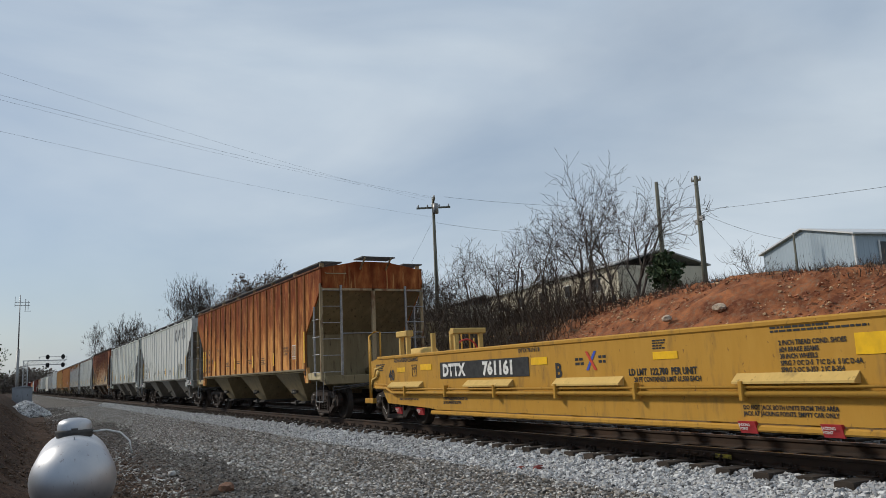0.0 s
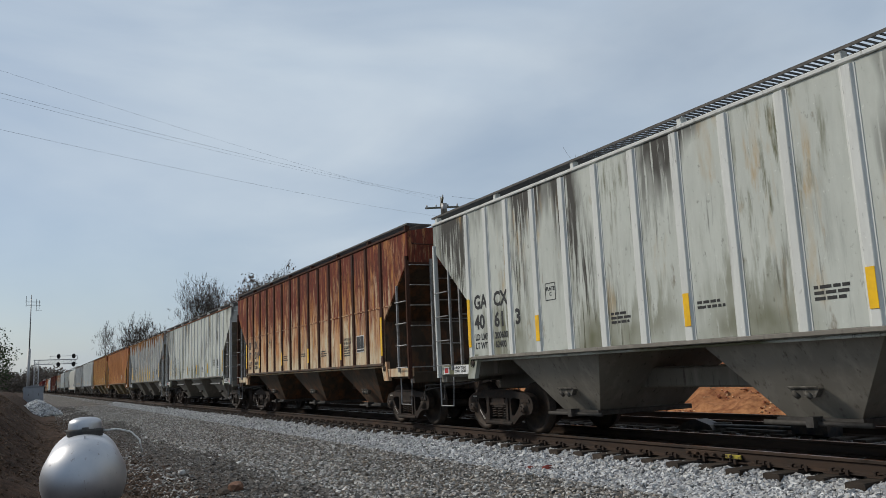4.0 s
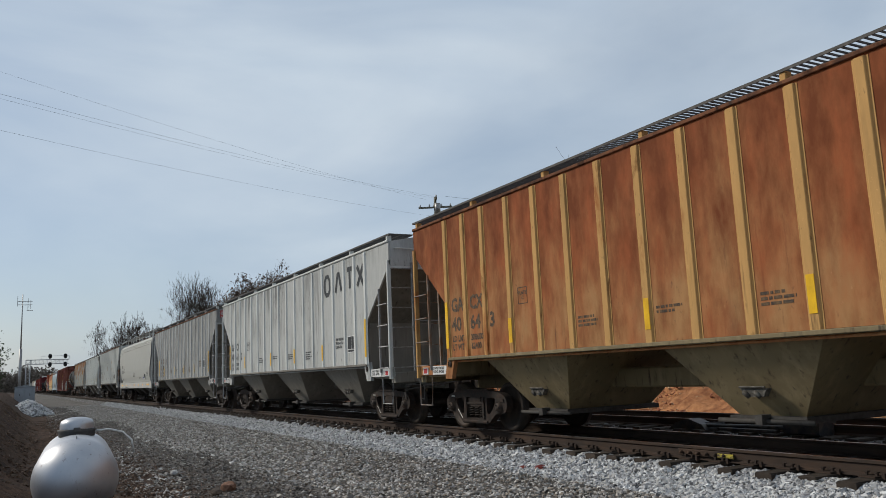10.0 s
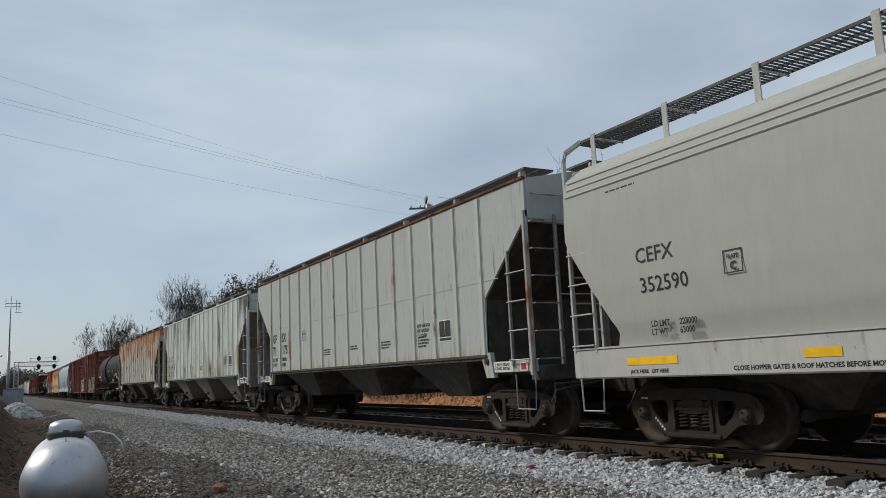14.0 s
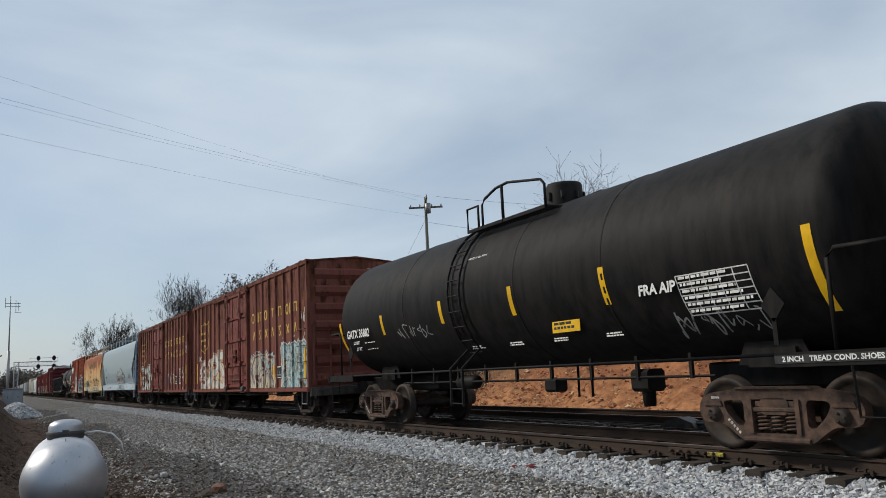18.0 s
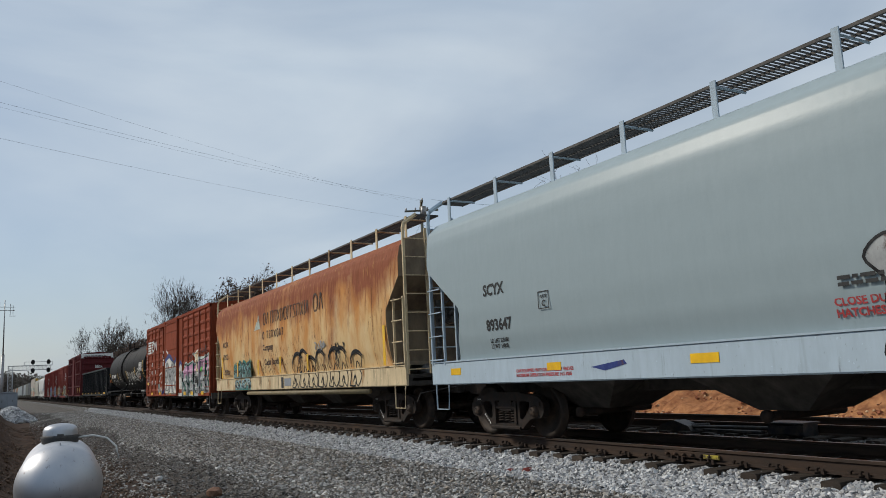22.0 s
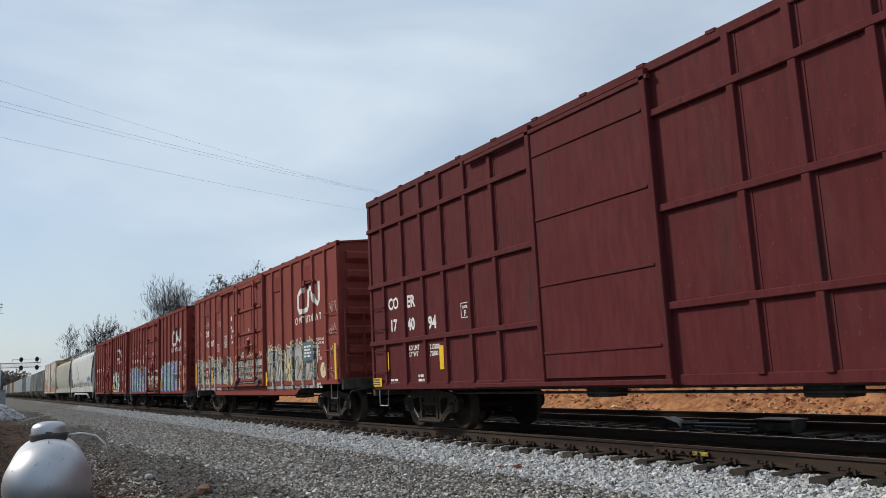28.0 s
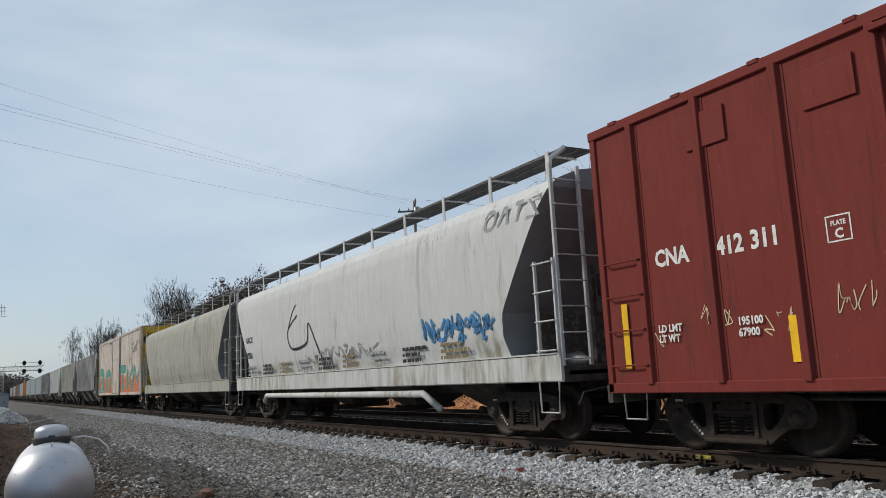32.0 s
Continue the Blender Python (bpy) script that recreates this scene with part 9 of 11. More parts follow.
        line(s, k, pts, 0.05 if k == 3 else 0.036, b - 0.0045 - 0.0005 * k)
    drape(part("graffiti", s, (SPRAY_MINT, SPRAY_SILVER, SPRAY_PINK, SPRAY_GREEN, SPRAY_BLACK), car, "large silver letters with pink drips and green shadows"), NS_POSTS, ribs, 0.42, mids)
    # hooked cream head
    s, b = Shape(), BY - 0.008
    head = [(3.02, 2.62), (2.6, 2.6), (2.2, 2.72), (1.98, 2.62), (1.9, 2.2), (1.98, 1.88), (2.25, 1.74), (2.5, 1.9), (2.55, 2.22), (2.75, 2.4)]
    fill(s, 0, head, b)
    line(s, 1, head + head[:1], 0.06, b - 0.001, 3)
    inner = [(2.62, 2.46), (2.3, 2.56), (2.06, 2.52), (2.0, 2.2), (2.06, 1.98), (2.24, 1.86), (2.42, 2.0), (2.46, 2.26)]
    line(s, 2, inner, 0.04, b - 0.002, 3)
    fill(s, 3, [(2.32, 2.28), (2.24, 2.36), (2.15, 2.3), (2.14, 2.08), (2.2, 1.88), (2.3, 1.9), (2.34, 2.08)], b - 0.003)
    fill(s, 4, [(1.68, 1.98), (1.36, 2.0), (1.34, 1.82), (1.66, 1.78)], b)
    drape(part("graffiti", s, (SPRAY_CREAM, SPRAY_WHITE, SPRAY_ORANGE, SPRAY_SOOT, SPRAY_LIME), car, "cream hooked head with an orange line"), NS_POSTS, ribs, 0.42, mids)
    # white block with a black tag
    s, b = Shape(), BY - 0.003
    fill(s, 0, [(6.2, 1.1), (6.25, 2.05), (5.98, 2.28), (5.7, 2.15), (5.45, 2.3), (5.35, 2.0), (5.42, 1.4), (5.25, 1.1)], b)
    line(s, 1, [(6.3, 2.12), (5.98, 2.36), (5.7, 2.24), (5.42, 2.4)], 0.15, b + 0.001)
    fill(s, 0, [(10.05, 0.79), (9.95, 1.3), (9.72, 1.62), (9.48, 1.5), (9.48, 0.79)], b)
    line(s, 1, [(10.4, 1.1), (10.2, 0.9), (10.05, 1.1), (9.9, 1.4), (9.75, 1.7)], 0.14, b + 0.001)
    line(s, 2, [(11.2, 0.85), (11.3, 1.4), (11.0, 1.9), (10.7, 1.95)], 0.1, b + 0.001)
    line(s, 2, [(10.6, 0.85), (10.5, 1.4), (10.3, 1.9)], 0.12, b + 0.0005)
    line(s, 0, [(11.5, 1.0), (11.4, 1.2), (11.25, 0.9), (10.9, 1.25), (10.7, 0.95)], 0.07, b - 0.001)
    drape(part("graffiti", s, (SPRAY_WHITE, SPRAY_BLUE, SPRAY_MINT), car, "white block with blue edges"), NS_POSTS, ribs, 0.42, mids)
    lettering("DESERT\nBLAZIN", 0.15, SPRAY_BLACK, car, (hl - 6.02, BY - 0.044, 1.82), name="tag_writing", stretch=0.82, bold=0.05)
    for k, (u, z, w, h) in enumerate(((9.9, 1.25, 0.3, 0.1), (9.92, 1.1, 0.36, 0.1), (9.95, 0.95, 0.42, 0.1), (9.98, 0.8, 0.44, 0.1), (6.15, 0.82, 0.4, 0.2), (4.9, 0.8, 0.9, 0.2), (3.8, 0.85, 0.3, 0.2), (2.45, 0.85, 0.5, 0.18), (3.95, 2.32, 0.8, 0.26), (1.7, 2.5, 0.7, 0.28), (0.95, 2.55, 0.7, 0.3))):
        scribble(car, hl - u, z, w, h, side(BY - 0.06 if z > 2 else BY - 0.045), SPRAY_BLACK, 400 + k, 0.022 if z < 2 else 0.034, max(3, int(w / 0.12)))
    # letters on the door
    s, b = Shape(), DY - 0.002
    x0, x1 = 9.33, 6.44
    cloud = [(x0, 2.3)]
    u = x0
    while u > x1 + 0.1:
        cloud.append((u - 0.12, 2.5 + 0.16 * math.sin(u * 2.4) + r.uniform(0, 0.1)))
        u -= 0.24
    line(s, 3, cloud + [(x1, 2.25)], 0.22, b, 3)
    for k in range(10):
        c, e, q = r.uniform(x1, x0), r.uniform(2.5, 2.75), r.uniform(0.02, 0.06)
        fill(s, 3, [(c + q * math.cos(a), e + q * math.sin(a)) for a in [0.785 * j for j in range(8)]], b - 0.0001 * k)
    fill(s, 0, [(x0, 0.93)] + [(a, e - 0.1) for a, e in cloud] + [(x1, 2.2), (x1, 0.93)], b - 0.0015)
    for pts in ([(9.28, 1.95), (8.95, 2.38), (8.7, 2.42), (8.3, 2.15), (8.0, 2.05), (7.75, 2.15), (7.5, 2.42), (7.3, 2.46), (6.95, 2.3), (6.5, 1.95), (6.55, 1.7), (6.95, 1.95), (6.8, 1.5), (6.5, 1.05), (6.75, 1.1), (7.25, 1.65), (7.3, 1.2), (7.05, 0.96), (7.5, 1.0), (7.85, 1.5), (8.05, 1.0), (8.4, 0.96), (8.3, 1.4), (8.5, 1.8), (8.75, 1.55), (8.85, 1.2), (9.25, 1.0), (9.0, 1.4), (9.3, 1.5)],):
        fill(s, 1, pts, b - 0.003)
        line(s, 2, pts + pts[:1], 0.055, b - 0.004, 0)
    for pts in ([(9.2, 1.75), (8.9, 2.05), (8.65, 1.95), (8.9, 1.7), (9.2, 1.75)], [(7.6, 2.2), (7.4, 2.3), (7.25, 2.05), (7.55, 1.95), (7.6, 2.2)], [(8.5, 2.3), (8.2, 1.85), (7.9, 1.7), (7.6, 1.95)], [(8.2, 1.6), (8.0, 1.85), (7.85, 1.55)], [(7.1, 2.3), (7.0, 2.05), (7.2, 1.8)],
                [(9.2, 1.15), (8.9, 1.05), (8.5, 1.1)], [(7.9, 1.15), (7.6, 1.3), (7.35, 1.1)], [(6.9, 1.25), (6.65, 1.45), (6.5, 1.4)], [(8.75, 1.5), (8.5, 1.35), (8.45, 1.1)]):
        line(s, 2, pts, 0.045, b - 0.0045, 3)
    for pts in ([(9.1, 1.8), (8.88, 1.95), (8.78, 1.92)], [(8.05, 1.45), (7.9, 1.1)], [(7.5, 2.15), (7.38, 2.2)], [(7.1, 1.35), (6.95, 1.1)]):
        line(s, 0, pts, 0.08, b - 0.005, 3)
    part("graffiti", s, (SPRAY_WHITE, SPRAY_GREY, SPRAY_BLACK, SPRAY_BLUE), car, "grey letters with black outlines under a blue cloud edge")
    s = Shape()
    for a, c, k in ((9.3, 8.0, 0), (8.0, 6.3, 1), (6.25, 5.3, 2), (5.28, 5.15, 3), (5.13, 4.2, 1), (4.18, 3.98, 3), (3.96, 3.0, 1), (2.98, 2.84, 3), (2.82, 2.15, 1)):
        s.mat = k
        s.box(hl - a, hl - c, BY - 0.028, BY - 0.024, 0.785, 0.925)
    part("graffiti", s, (SPRAY_GREY, SPRAY_SILVER, SPRAY_WHITE, SPRAY_GREEN), car)


def frame_box(s, x0, x1, z0, z1, y, t=0.015):
    for a in ((x0, x1, z0, z0 + t), (x0, x1, z1 - t, z1), (x0, x0 + t, z0 + t, z1 - t), (x1 - t, x1, z0 + t, z1 - t)):
        s.box(a[0], a[1], y - 0.002, y, a[2], a[3])
    return s


def plate_c(car, x, z, y, ink, letter="C", size=0.28):
    part("plate_frame", frame_box(Shape(), x, x + size, z, z + size, y), ink, car)
    lettering("PLATE", 0.072, ink, car, (x + size / 2, y - 0.002, z + size * 0.62), name="plate_mark", align="CENTER", stretch=0.85)
    lettering(letter, 0.14, ink, car, (x + size / 2, y - 0.002, z + size * 0.14), name="plate_mark", align="CENTER")


def data_panel(car, x, z, w, h, y):
    p = part("data_panel", Shape().box(x, x + w, y - 0.003, y, z, z + h), WHITE, car, "white-framed black data panel")
    part("panel_face", Shape().box(x + 0.03, x + w / 2 - 0.01, y - 0.006, y - 0.003, z + 0.11, z + h - 0.03).box(x + w / 2 + 0.01, x + w - 0.03, y - 0.006, y - 0.003, z + 0.11, z + h - 0.03).box(x + 0.03, x + w - 0.03, y - 0.006, y - 0.003, z + 0.03, z + 0.09), SPRAY_BLACK, p)


def name_rows(car, hl, row1, row2, y, h1, z1, z2, material):
    """Rows of plain painted shapes; each entry: distance from the front end and width."""
    for row, z in ((row1, z1), (row2, z2)):
        for k, (sx, w) in enumerate(row):
            plain_marks(car, hl - sx, y, z, h1, [w], 0, material, "painted_mark", first=2 * k + (z < 2.8), bold=0.19)


def shield(car, cx, cz, w, h, y):
    pts = [(-0.5, 0.5), (-0.3, 0.44), (0.0, 0.52), (0.3, 0.44), (0.5, 0.55), (0.52, 0.3), (0.42, 0.05), (0.5, -0.2), (0.3, -0.42), (0.0, -0.55), (-0.3, -0.4), (-0.48, -0.2), (-0.42, 0.05), (-0.5, 0.25), (-0.5, 0.5)]
    s = Shape()
    ribbon(s, curve_pts([(cx + w * a, cz + h * b) for a, b in pts], 3), 0.045, side(y - 0.002))
    part("shield_emblem", s, LETTER_YELLOW, car, "yellow shield outline")
    for k, (ww, zz) in enumerate(((0.75, 0.14), (0.7, -0.1), (0.2, -0.3))):
        bars(car, cx - w * ww / 2, y, cz + h * zz + 0.07, w * ww, 0.1, 1, LETTER_YELLOW, 40 + k, "faded_mark")


def emblem_ribbon(car, x, z, w, h, y):
    """White looping ribbon emblem."""
    c = [(0.34, 0.83), (0.12, 0.8), (0.04, 0.68), (0.04, 0.2), (0.10, 0.06), (0.3, 0.05), (0.44, 0.1), (0.5, 0.25), (0.52, 0.75), (0.58, 0.86), (0.66, 0.8), (0.82, 0.3), (0.9, 0.22), (0.97, 0.35), (0.97, 1.0)]
    s = Shape()
    ribbon(s, [(x + w * a, z + h * b) for a, b in c], h * 0.19, side(y - 0.002))
    part("ribbon_emblem", s, INK_WHITE, car, "white looping ribbon emblem")


def weights(car, x, y, z, a, b, ink, size=0.13, gap=0.62):
    lettering("LD LMT\nLT WT", size, ink, car, (x, y - 0.002, z), name="weights", stretch=0.9)
    lettering(a + "\n" + b, size, ink, car, (x + gap, y - 0.002, z), name="weights", stretch=0.9)


def mark_boxes():
    # maroon pair with yellow rows of marks and shields
    for car, hl, num, seed in ((c17, h17, ("21", "04", "9"), 3), (c18, h18, ("21", "08", "1"), 8)):
        name_rows(car, hl, [(5.75, 0.36), (5.0, 0.1), (4.75, 0.28), (4.25, 0.32), (3.48, 0.32), (2.72, 0.32), (2.0, 0.28), (1.62, 0.1), (1.22, 0.3)], [(5.6, 0.3), (4.9, 0.28), (4.2, 0.32), (3.48, 0.28), (2.72, 0.28), (1.95, 0.3), (1.22, 0.24)], BY, 0.33, 3.1, 2.5, LETTER_YELLOW)
        shield(car, -hl + 2.3, 3.05, 1.35, 1.2, BY)
        lettering("SNC", 0.27, INK_WHITE, car, (-hl + 1.3, BY - 0.014, 2.1), name="reporting_mark", stretch=0.85)
        for a, b, c, d in ((1.27, 1.86, 1.12, 1.86), (2.0, 2.6, 1.12, 1.86), (2.74, 3.05, 1.4, 1.86)):
            part("touch_up_patch", Shape().box(-hl + a, -hl + b, BY - 0.0135, BY - 0.009, c, d), MAROON, car)
        for k, (t, sx) in enumerate(zip(num, (1.42, 2.1, 2.85))):
            lettering(t, 0.27, INK_WHITE, car, (-hl + sx, BY - 0.014, 1.55), name="car_number", stretch=0.9)
        weights(car, -hl + 1.33, BY - 0.012, 1.36, "196600", "71400", INK_WHITE, 0.11, 0.74)
        lettering("EXH  15-5\nEXW  10-6\nEW  9-7\nIL  50-6\nIW  9-6\nIH  11-1\nCU.FT 5327", 0.11, INK_WHITE, car, (hl - 2.0, BY - 0.01, 1.84), name="dimensions", stretch=0.8)
        lettering("JACK &\nLIFT HERE", 0.1, INK_WHITE, car, (hl - 1.45, BY - 0.003, 0.98), name="jack_writing", stretch=0.85)
        data_panel(car, hl - 2.85, 1.2, 0.42, 0.36, -1.545)
        for x, z0, z1 in ((hl - 0.27, 1.15, 2.05), (-hl + 0.9, 1.15, 2.0), (hl - 3.2, 1.2, 1.62), (hl - 5.3, 1.2, 1.55), (-hl + 3.15, 1.2, 1.65)):
            stripe(car, x, BY - 0.02, z0, z1, 0.13)
        p = box_posts(hl, SNC_POSTS)
        for ob in car.children:
            if ob.name.startswith(("shield_emblem", "faded_mark")):
                drape(ob, p)
        top = 2.2 if seed == 3 else 1.75
        if seed == 3:
            wild(car, hl - 5.9, hl - 3.1, 0.92, 2.1, BY, (WORN_CREAM, MAROON, SPRAY_SKYGREY, WORN_SKY), seed, 4, p, "worn cream and pale blue graffiti", crown=0.2)
            wild(car, hl - 2.5, hl - 0.1, 0.92, 2.45, BY, (WORN_SKY, SPRAY_TEALGREY, SPRAY_WHITE, WORN_CREAM), seed + 1, 2, p, "pale blue and cream graffiti arc", crown=0.15)
        else:
            for k in range(5):
                scribble(car, hl - 5.9 + 0.72 * k, 1.0, 0.8, 0.75, side(BY - 0.003), SPRAY_DUSK, 210 + k, 0.035, 6, "dull purple spray-painted tag" if not k else "")
            scribble(car, hl - 5.2, 1.15, 1.5, 0.75, side(BY - 0.006), SPRAY_WHITE, 220, 0.018, 7, "white spray-painted tag")
            scribble(car, hl - 4.0, 1.1, 0.8, 1.0, side(BY - 0.006), SPRAY_WHITE, 221, 0.018, 6)
            scribble(car, hl - 1.9, 1.1, 1.3, 1.0, side(BY - 0.006), SPRAY_WHITE, 222, 0.06, 4)
        piece(car, -hl + 1.7, -hl + 5.6, 0.92, 2.2, BY, (SPRAY_CREAM, SPRAY_WHITE, SPRAY_ORANGE if seed == 3 else SPRAY_BLACK, SPRAY_CREAM), seed + 20, 4, p, PY, 0.4, "pale graffiti with sharp peaks", ground=seed == 3)
        scribble(car, hl - 0.68, 2.5, 0.45, 0.75, side(BY - 0.004), SPRAY_WHITE, seed + 5, 0.03, 4)
        plate_c(car, -hl + 4.2, 1.6, BY, INK_WHITE)
        lettering("SNC 21049" if seed == 3 else "SNC 21081", 0.16, INK_WHITE, car, (hl + 0.004, 0.35, 4.18), turn=(90, 0, 90), name="end_mark")
        for k, z in enumerate((2.62, 1.98)):
            b = bars(car, 0, 0, 0, 0.75, 0.045, 2 - k, INK_WHITE, seed + k)
            b.location, b.rotation_euler = (hl + 0.088, 0.2, z), (0, 0, radians(90))
    # orange-red panel car
    car, hl = c21, h21
    s = Shape()
    for k in range(5):
        s.box(-hl + 0.68 - 0.02, -hl + 2.0 + 0.1 * k, BY - 0.042, BY - 0.038, 3.1 + 0.14 * k, 3.19 + 0.14 * k)
    part("emblem_stripes", s, INK_WHITE, car, "white striped emblem")
    plain_marks(car, -hl + 1.95, BY - 0.04, 3.15, 0.55, [0.65, 0.6], 0.1, INK_WHITE, "painted_mark", lean=0.12)
    for t, x, z in (("NS", 1.75, 2.38), ("411", 1.8, 1.95), ("183", 2.7, 1.95)):
        lettering(t, 0.27, INK_WHITE, car, (-hl + x, BY - 0.04, z), name="car_number", stretch=0.9)
    plate_c(car, -hl + 3.75, 2.2, BY - 0.04, INK_WHITE)
    weights(car, -hl + 1.82, BY - 0.038, 1.52, "152600", "87400", INK_WHITE, 0.13, 0.9)
    panel_graffiti(car, hl)
    scribble(car, -hl + 0.25, 1.2, 1.3, 1.1, side(BY - 0.05), SPRAY_WHITE, 54, 0.025, 5)
    scribble(car, -hl + 0.2, 2.2, 0.5, 1.2, side(BY - 0.05), SPRAY_WHITE, 55, 0.02, 3)
    for x, z, w, q in ((5.0, 2.95, 0.32, 0.1), (4.95, 2.72, 0.26, 0.16), (5.25, 2.55, 0.2, 0.1), (5.05, 2.32, 0.25, 0.2)):
        part("paper_sticker", Shape().box(-hl + x, -hl + x + w, BY - 0.04, BY - 0.038, z, z + q), INK_WHITE, car)
    for x, z, w in ((6.25, 2.95, 0.2), (6.55, 2.85, 0.22)):
        part("paper_sticker", Shape().box(-hl + x, -hl + x + w, DY - 0.004, DY - 0.002, z, z + 0.12), INK_WHITE, car)
    dp = part("data_panel", Shape().box(hl - 2.55, hl - 2.13, BY - 0.062, BY - 0.058, 1.3, 1.66), SPRAY_BLACK, car, "black data panel with a white frame")
    part("panel_frame", frame_box(frame_box(Shape(), hl - 2.55, hl - 2.13, 1.3, 1.66, BY - 0.062, 0.014), hl - 2.55, hl - 2.34, 1.38, 1.66, BY - 0.064, 0.008), INK_WHITE, dp)
    for x in (-hl + 0.65, -hl + 1.9, -hl + 4.2, -hl + 6.9, hl - 4.9, hl - 3.4, hl - 1.4):
        part("reflector", Shape().box(x, x + 0.45, BY - 0.066, BY - 0.06, 0.84 if x > -hl + 1 else 1.4, 0.98 if x > -hl + 1 else 1.54), YELLOW_TAPE, car)
    # tall maroon car
    car, hl = c24, h24
    for t, x, z in (("CO", 0.86, 2.52), ("ER", 1.72, 2.5), ("17", 0.92, 2.06), ("40", 1.72, 2.03), ("94", 2.6, 2.0)):
        lettering(t, 0.34, INK_WHITE, car, (-hl + x, BY - 0.002, z), name="car_number", stretch=0.95)
    lettering("LD LMT\nLT WT", 0.13, INK_WHITE, car, (-hl + 1.75, BY - 0.002, 1.62), name="weights")
    lettering("213200\n72800", 0.13, INK_WHITE, car, (-hl + 2.62, BY - 0.002, 1.6), name="weights")
    plate_c(car, -hl + 3.85, 2.1, BY, INK_WHITE, "F")
    for x, z0, z1 in ((-hl + 0.75, 1.2, 1.62), (-hl + 3.1, 1.2, 1.65), (hl - 0.6, 1.2, 1.7), (hl - 3.0, 1.2, 1.65)):
        stripe(car, x, BY - 0.02, z0, z1, 0.16)
    part("lift_sign", Shape().box(-hl + 0.08, -hl + 0.5, BY - 0.05, BY - 0.045, 0.9, 1.08), YELLOW_TAPE, car)
    bars(car, -hl + 0.1, BY - 0.05, 1.06, 0.38, 0.03, 3, BLACK, 3)
    bars(car, -hl + 0.85, BY, 1.05, 0.5, 0.045, 2, INK_WHITE, 4)
    bars(car, -hl + 2.1, BY, 1.12, 0.35, 0.05, 3, INK_WHITE, 5)
    part("end_band", Shape().box(hl + 0.088, hl + 0.094, -1.5, 1.5, 4.62, 5.05), INK_WHITE, car, "white band across the top of the end")
    b = bars(car, 0, 0, 0, 2.4, 0.09, 1, BLACK, 6)
    b.location, b.rotation_euler = (hl + 0.096, -1.2, 4.88), (0, 0, radians(90))
    b = bars(car, 0, 0, 0, 0.8, 0.06, 3, INK_WHITE, 7)
    b.location, b.rotation_euler = (hl + 0.09, -0.2, 3.9), (0, 0, radians(90))
    # red-brown cars with the ribbon emblem
    for car, hl, mark, num, fx, mats, seed, low in ((c25, h25, "CNIS", ("412", "067"), 2.95, (SPRAY_SILVER, SPRAY_SOOT, SPRAY_CREAM, SPRAY_GREY), 61, 0.9), (c26, h26, "CN", ("415", "470"), 3.0, (SPRAY_LILAC, SPRAY_TEALGREY, SPRAY_MINT, SPRAY_TEAL), 62, 0.86), (c27, h27, "CNA", ("412", "311"), 3.65, (SPRAY_WHITE, SPRAY_BLACK, SPRAY_WHITE, SPRAY_GREY), 63, 0.85)):
        emblem_ribbon(car, hl - fx, 2.93, 1.7, 0.74, BY)
        plain_marks(car, hl - fx - 0.2, BY, 2.64, 0.2, [0.22, 0.22, 0.22, 0.05, 0.19, 0.19, 0.05, 0.19, 0.19], 0.06, INK_WHITE)
        wide = {"CNIS": ((1.73, 2.95), (1.85, 2.55), (2.58, 2.55)), "CN": ((0.98, 2.5), (1.8, 2.5), (2.62, 2.5)), "CNA": ((1.05, 2.4), (2.06, 2.4), (2.55, 2.4))}[mark]
        for t, (x, z) in zip((mark, *num), wide):
            lettering(t, 0.3, INK_WHITE, car, (-hl + x, BY - 0.002, z), name="car_number", stretch=0.88)
        plate_c(car, -hl + 3.5, 2.3, BY, INK_WHITE)
        wx = -hl + (4.42 if mark != "CNA" else 4.5)
        lettering("AFTER UNLOADING\nCLEAN CAR\nAND CLOSE DOORS\nAPRES DECHARGEMENT\nNETTOYER LE WAGON\nET FERMER LES PORTES", 0.075, INK_WHITE, car, (wx + 0.3, BY - 0.003, 2.78), name="notice", align="CENTER", stretch=0.62)
        rb = part("routing_board", Shape().box(wx, wx + 0.6, BY - 0.05, BY - 0.018, 1.72, 2.16, 0.015), CN_RED, car, "dark board for routing cards")
        part("card_slot", Shape().box(wx + 0.08, wx + 0.52, BY - 0.062, BY - 0.05, 1.8, 2.08), MAROON_END, rb)
        door_mid = hl - 7.5
        part("door_disc", Shape().lathe([(DY - 0.006, 0.0), (DY - 0.006, 0.085), (DY, 0.085)], 1, (door_mid + 0.1, 0, 2.78), 20), INK_WHITE, car, "white disc with a bar")
        part("disc_bar", Shape().box(door_mid + 0.085, door_mid + 0.115, DY - 0.009, DY - 0.006, 2.72, 2.84), BLACK, car)
        lettering("A.S.D.", 0.1, INK_WHITE, car, (door_mid - 0.12, DY - 0.004, 2.5), name="door_writing")
        lettering("OPEN", 0.08, INK_WHITE, car, (door_mid - 0.45, DY - 0.004, 2.3), name="door_writing")
        lettering("CLOSE", 0.08, INK_WHITE, car, (door_mid + 0.2, DY - 0.004, 2.3), name="door_writing")
        sr = random.Random(seed)
        for k in range(6):
            sx, sz, sw, sh = -hl + 5.25 + 0.5 * sr.random(), 2.35 + 0.95 * sr.random(), sr.uniform(0.08, 0.24), sr.uniform(0.06, 0.18)
            part("paper_sticker", Shape().prism([(sx, sz), (sx + sw, sz + 0.02), (sx + sw * 0.9, sz + sh), (sx + sw * 0.1, sz + sh * 0.9)], 1, BY - 0.006, BY - 0.003), WHITE, car)
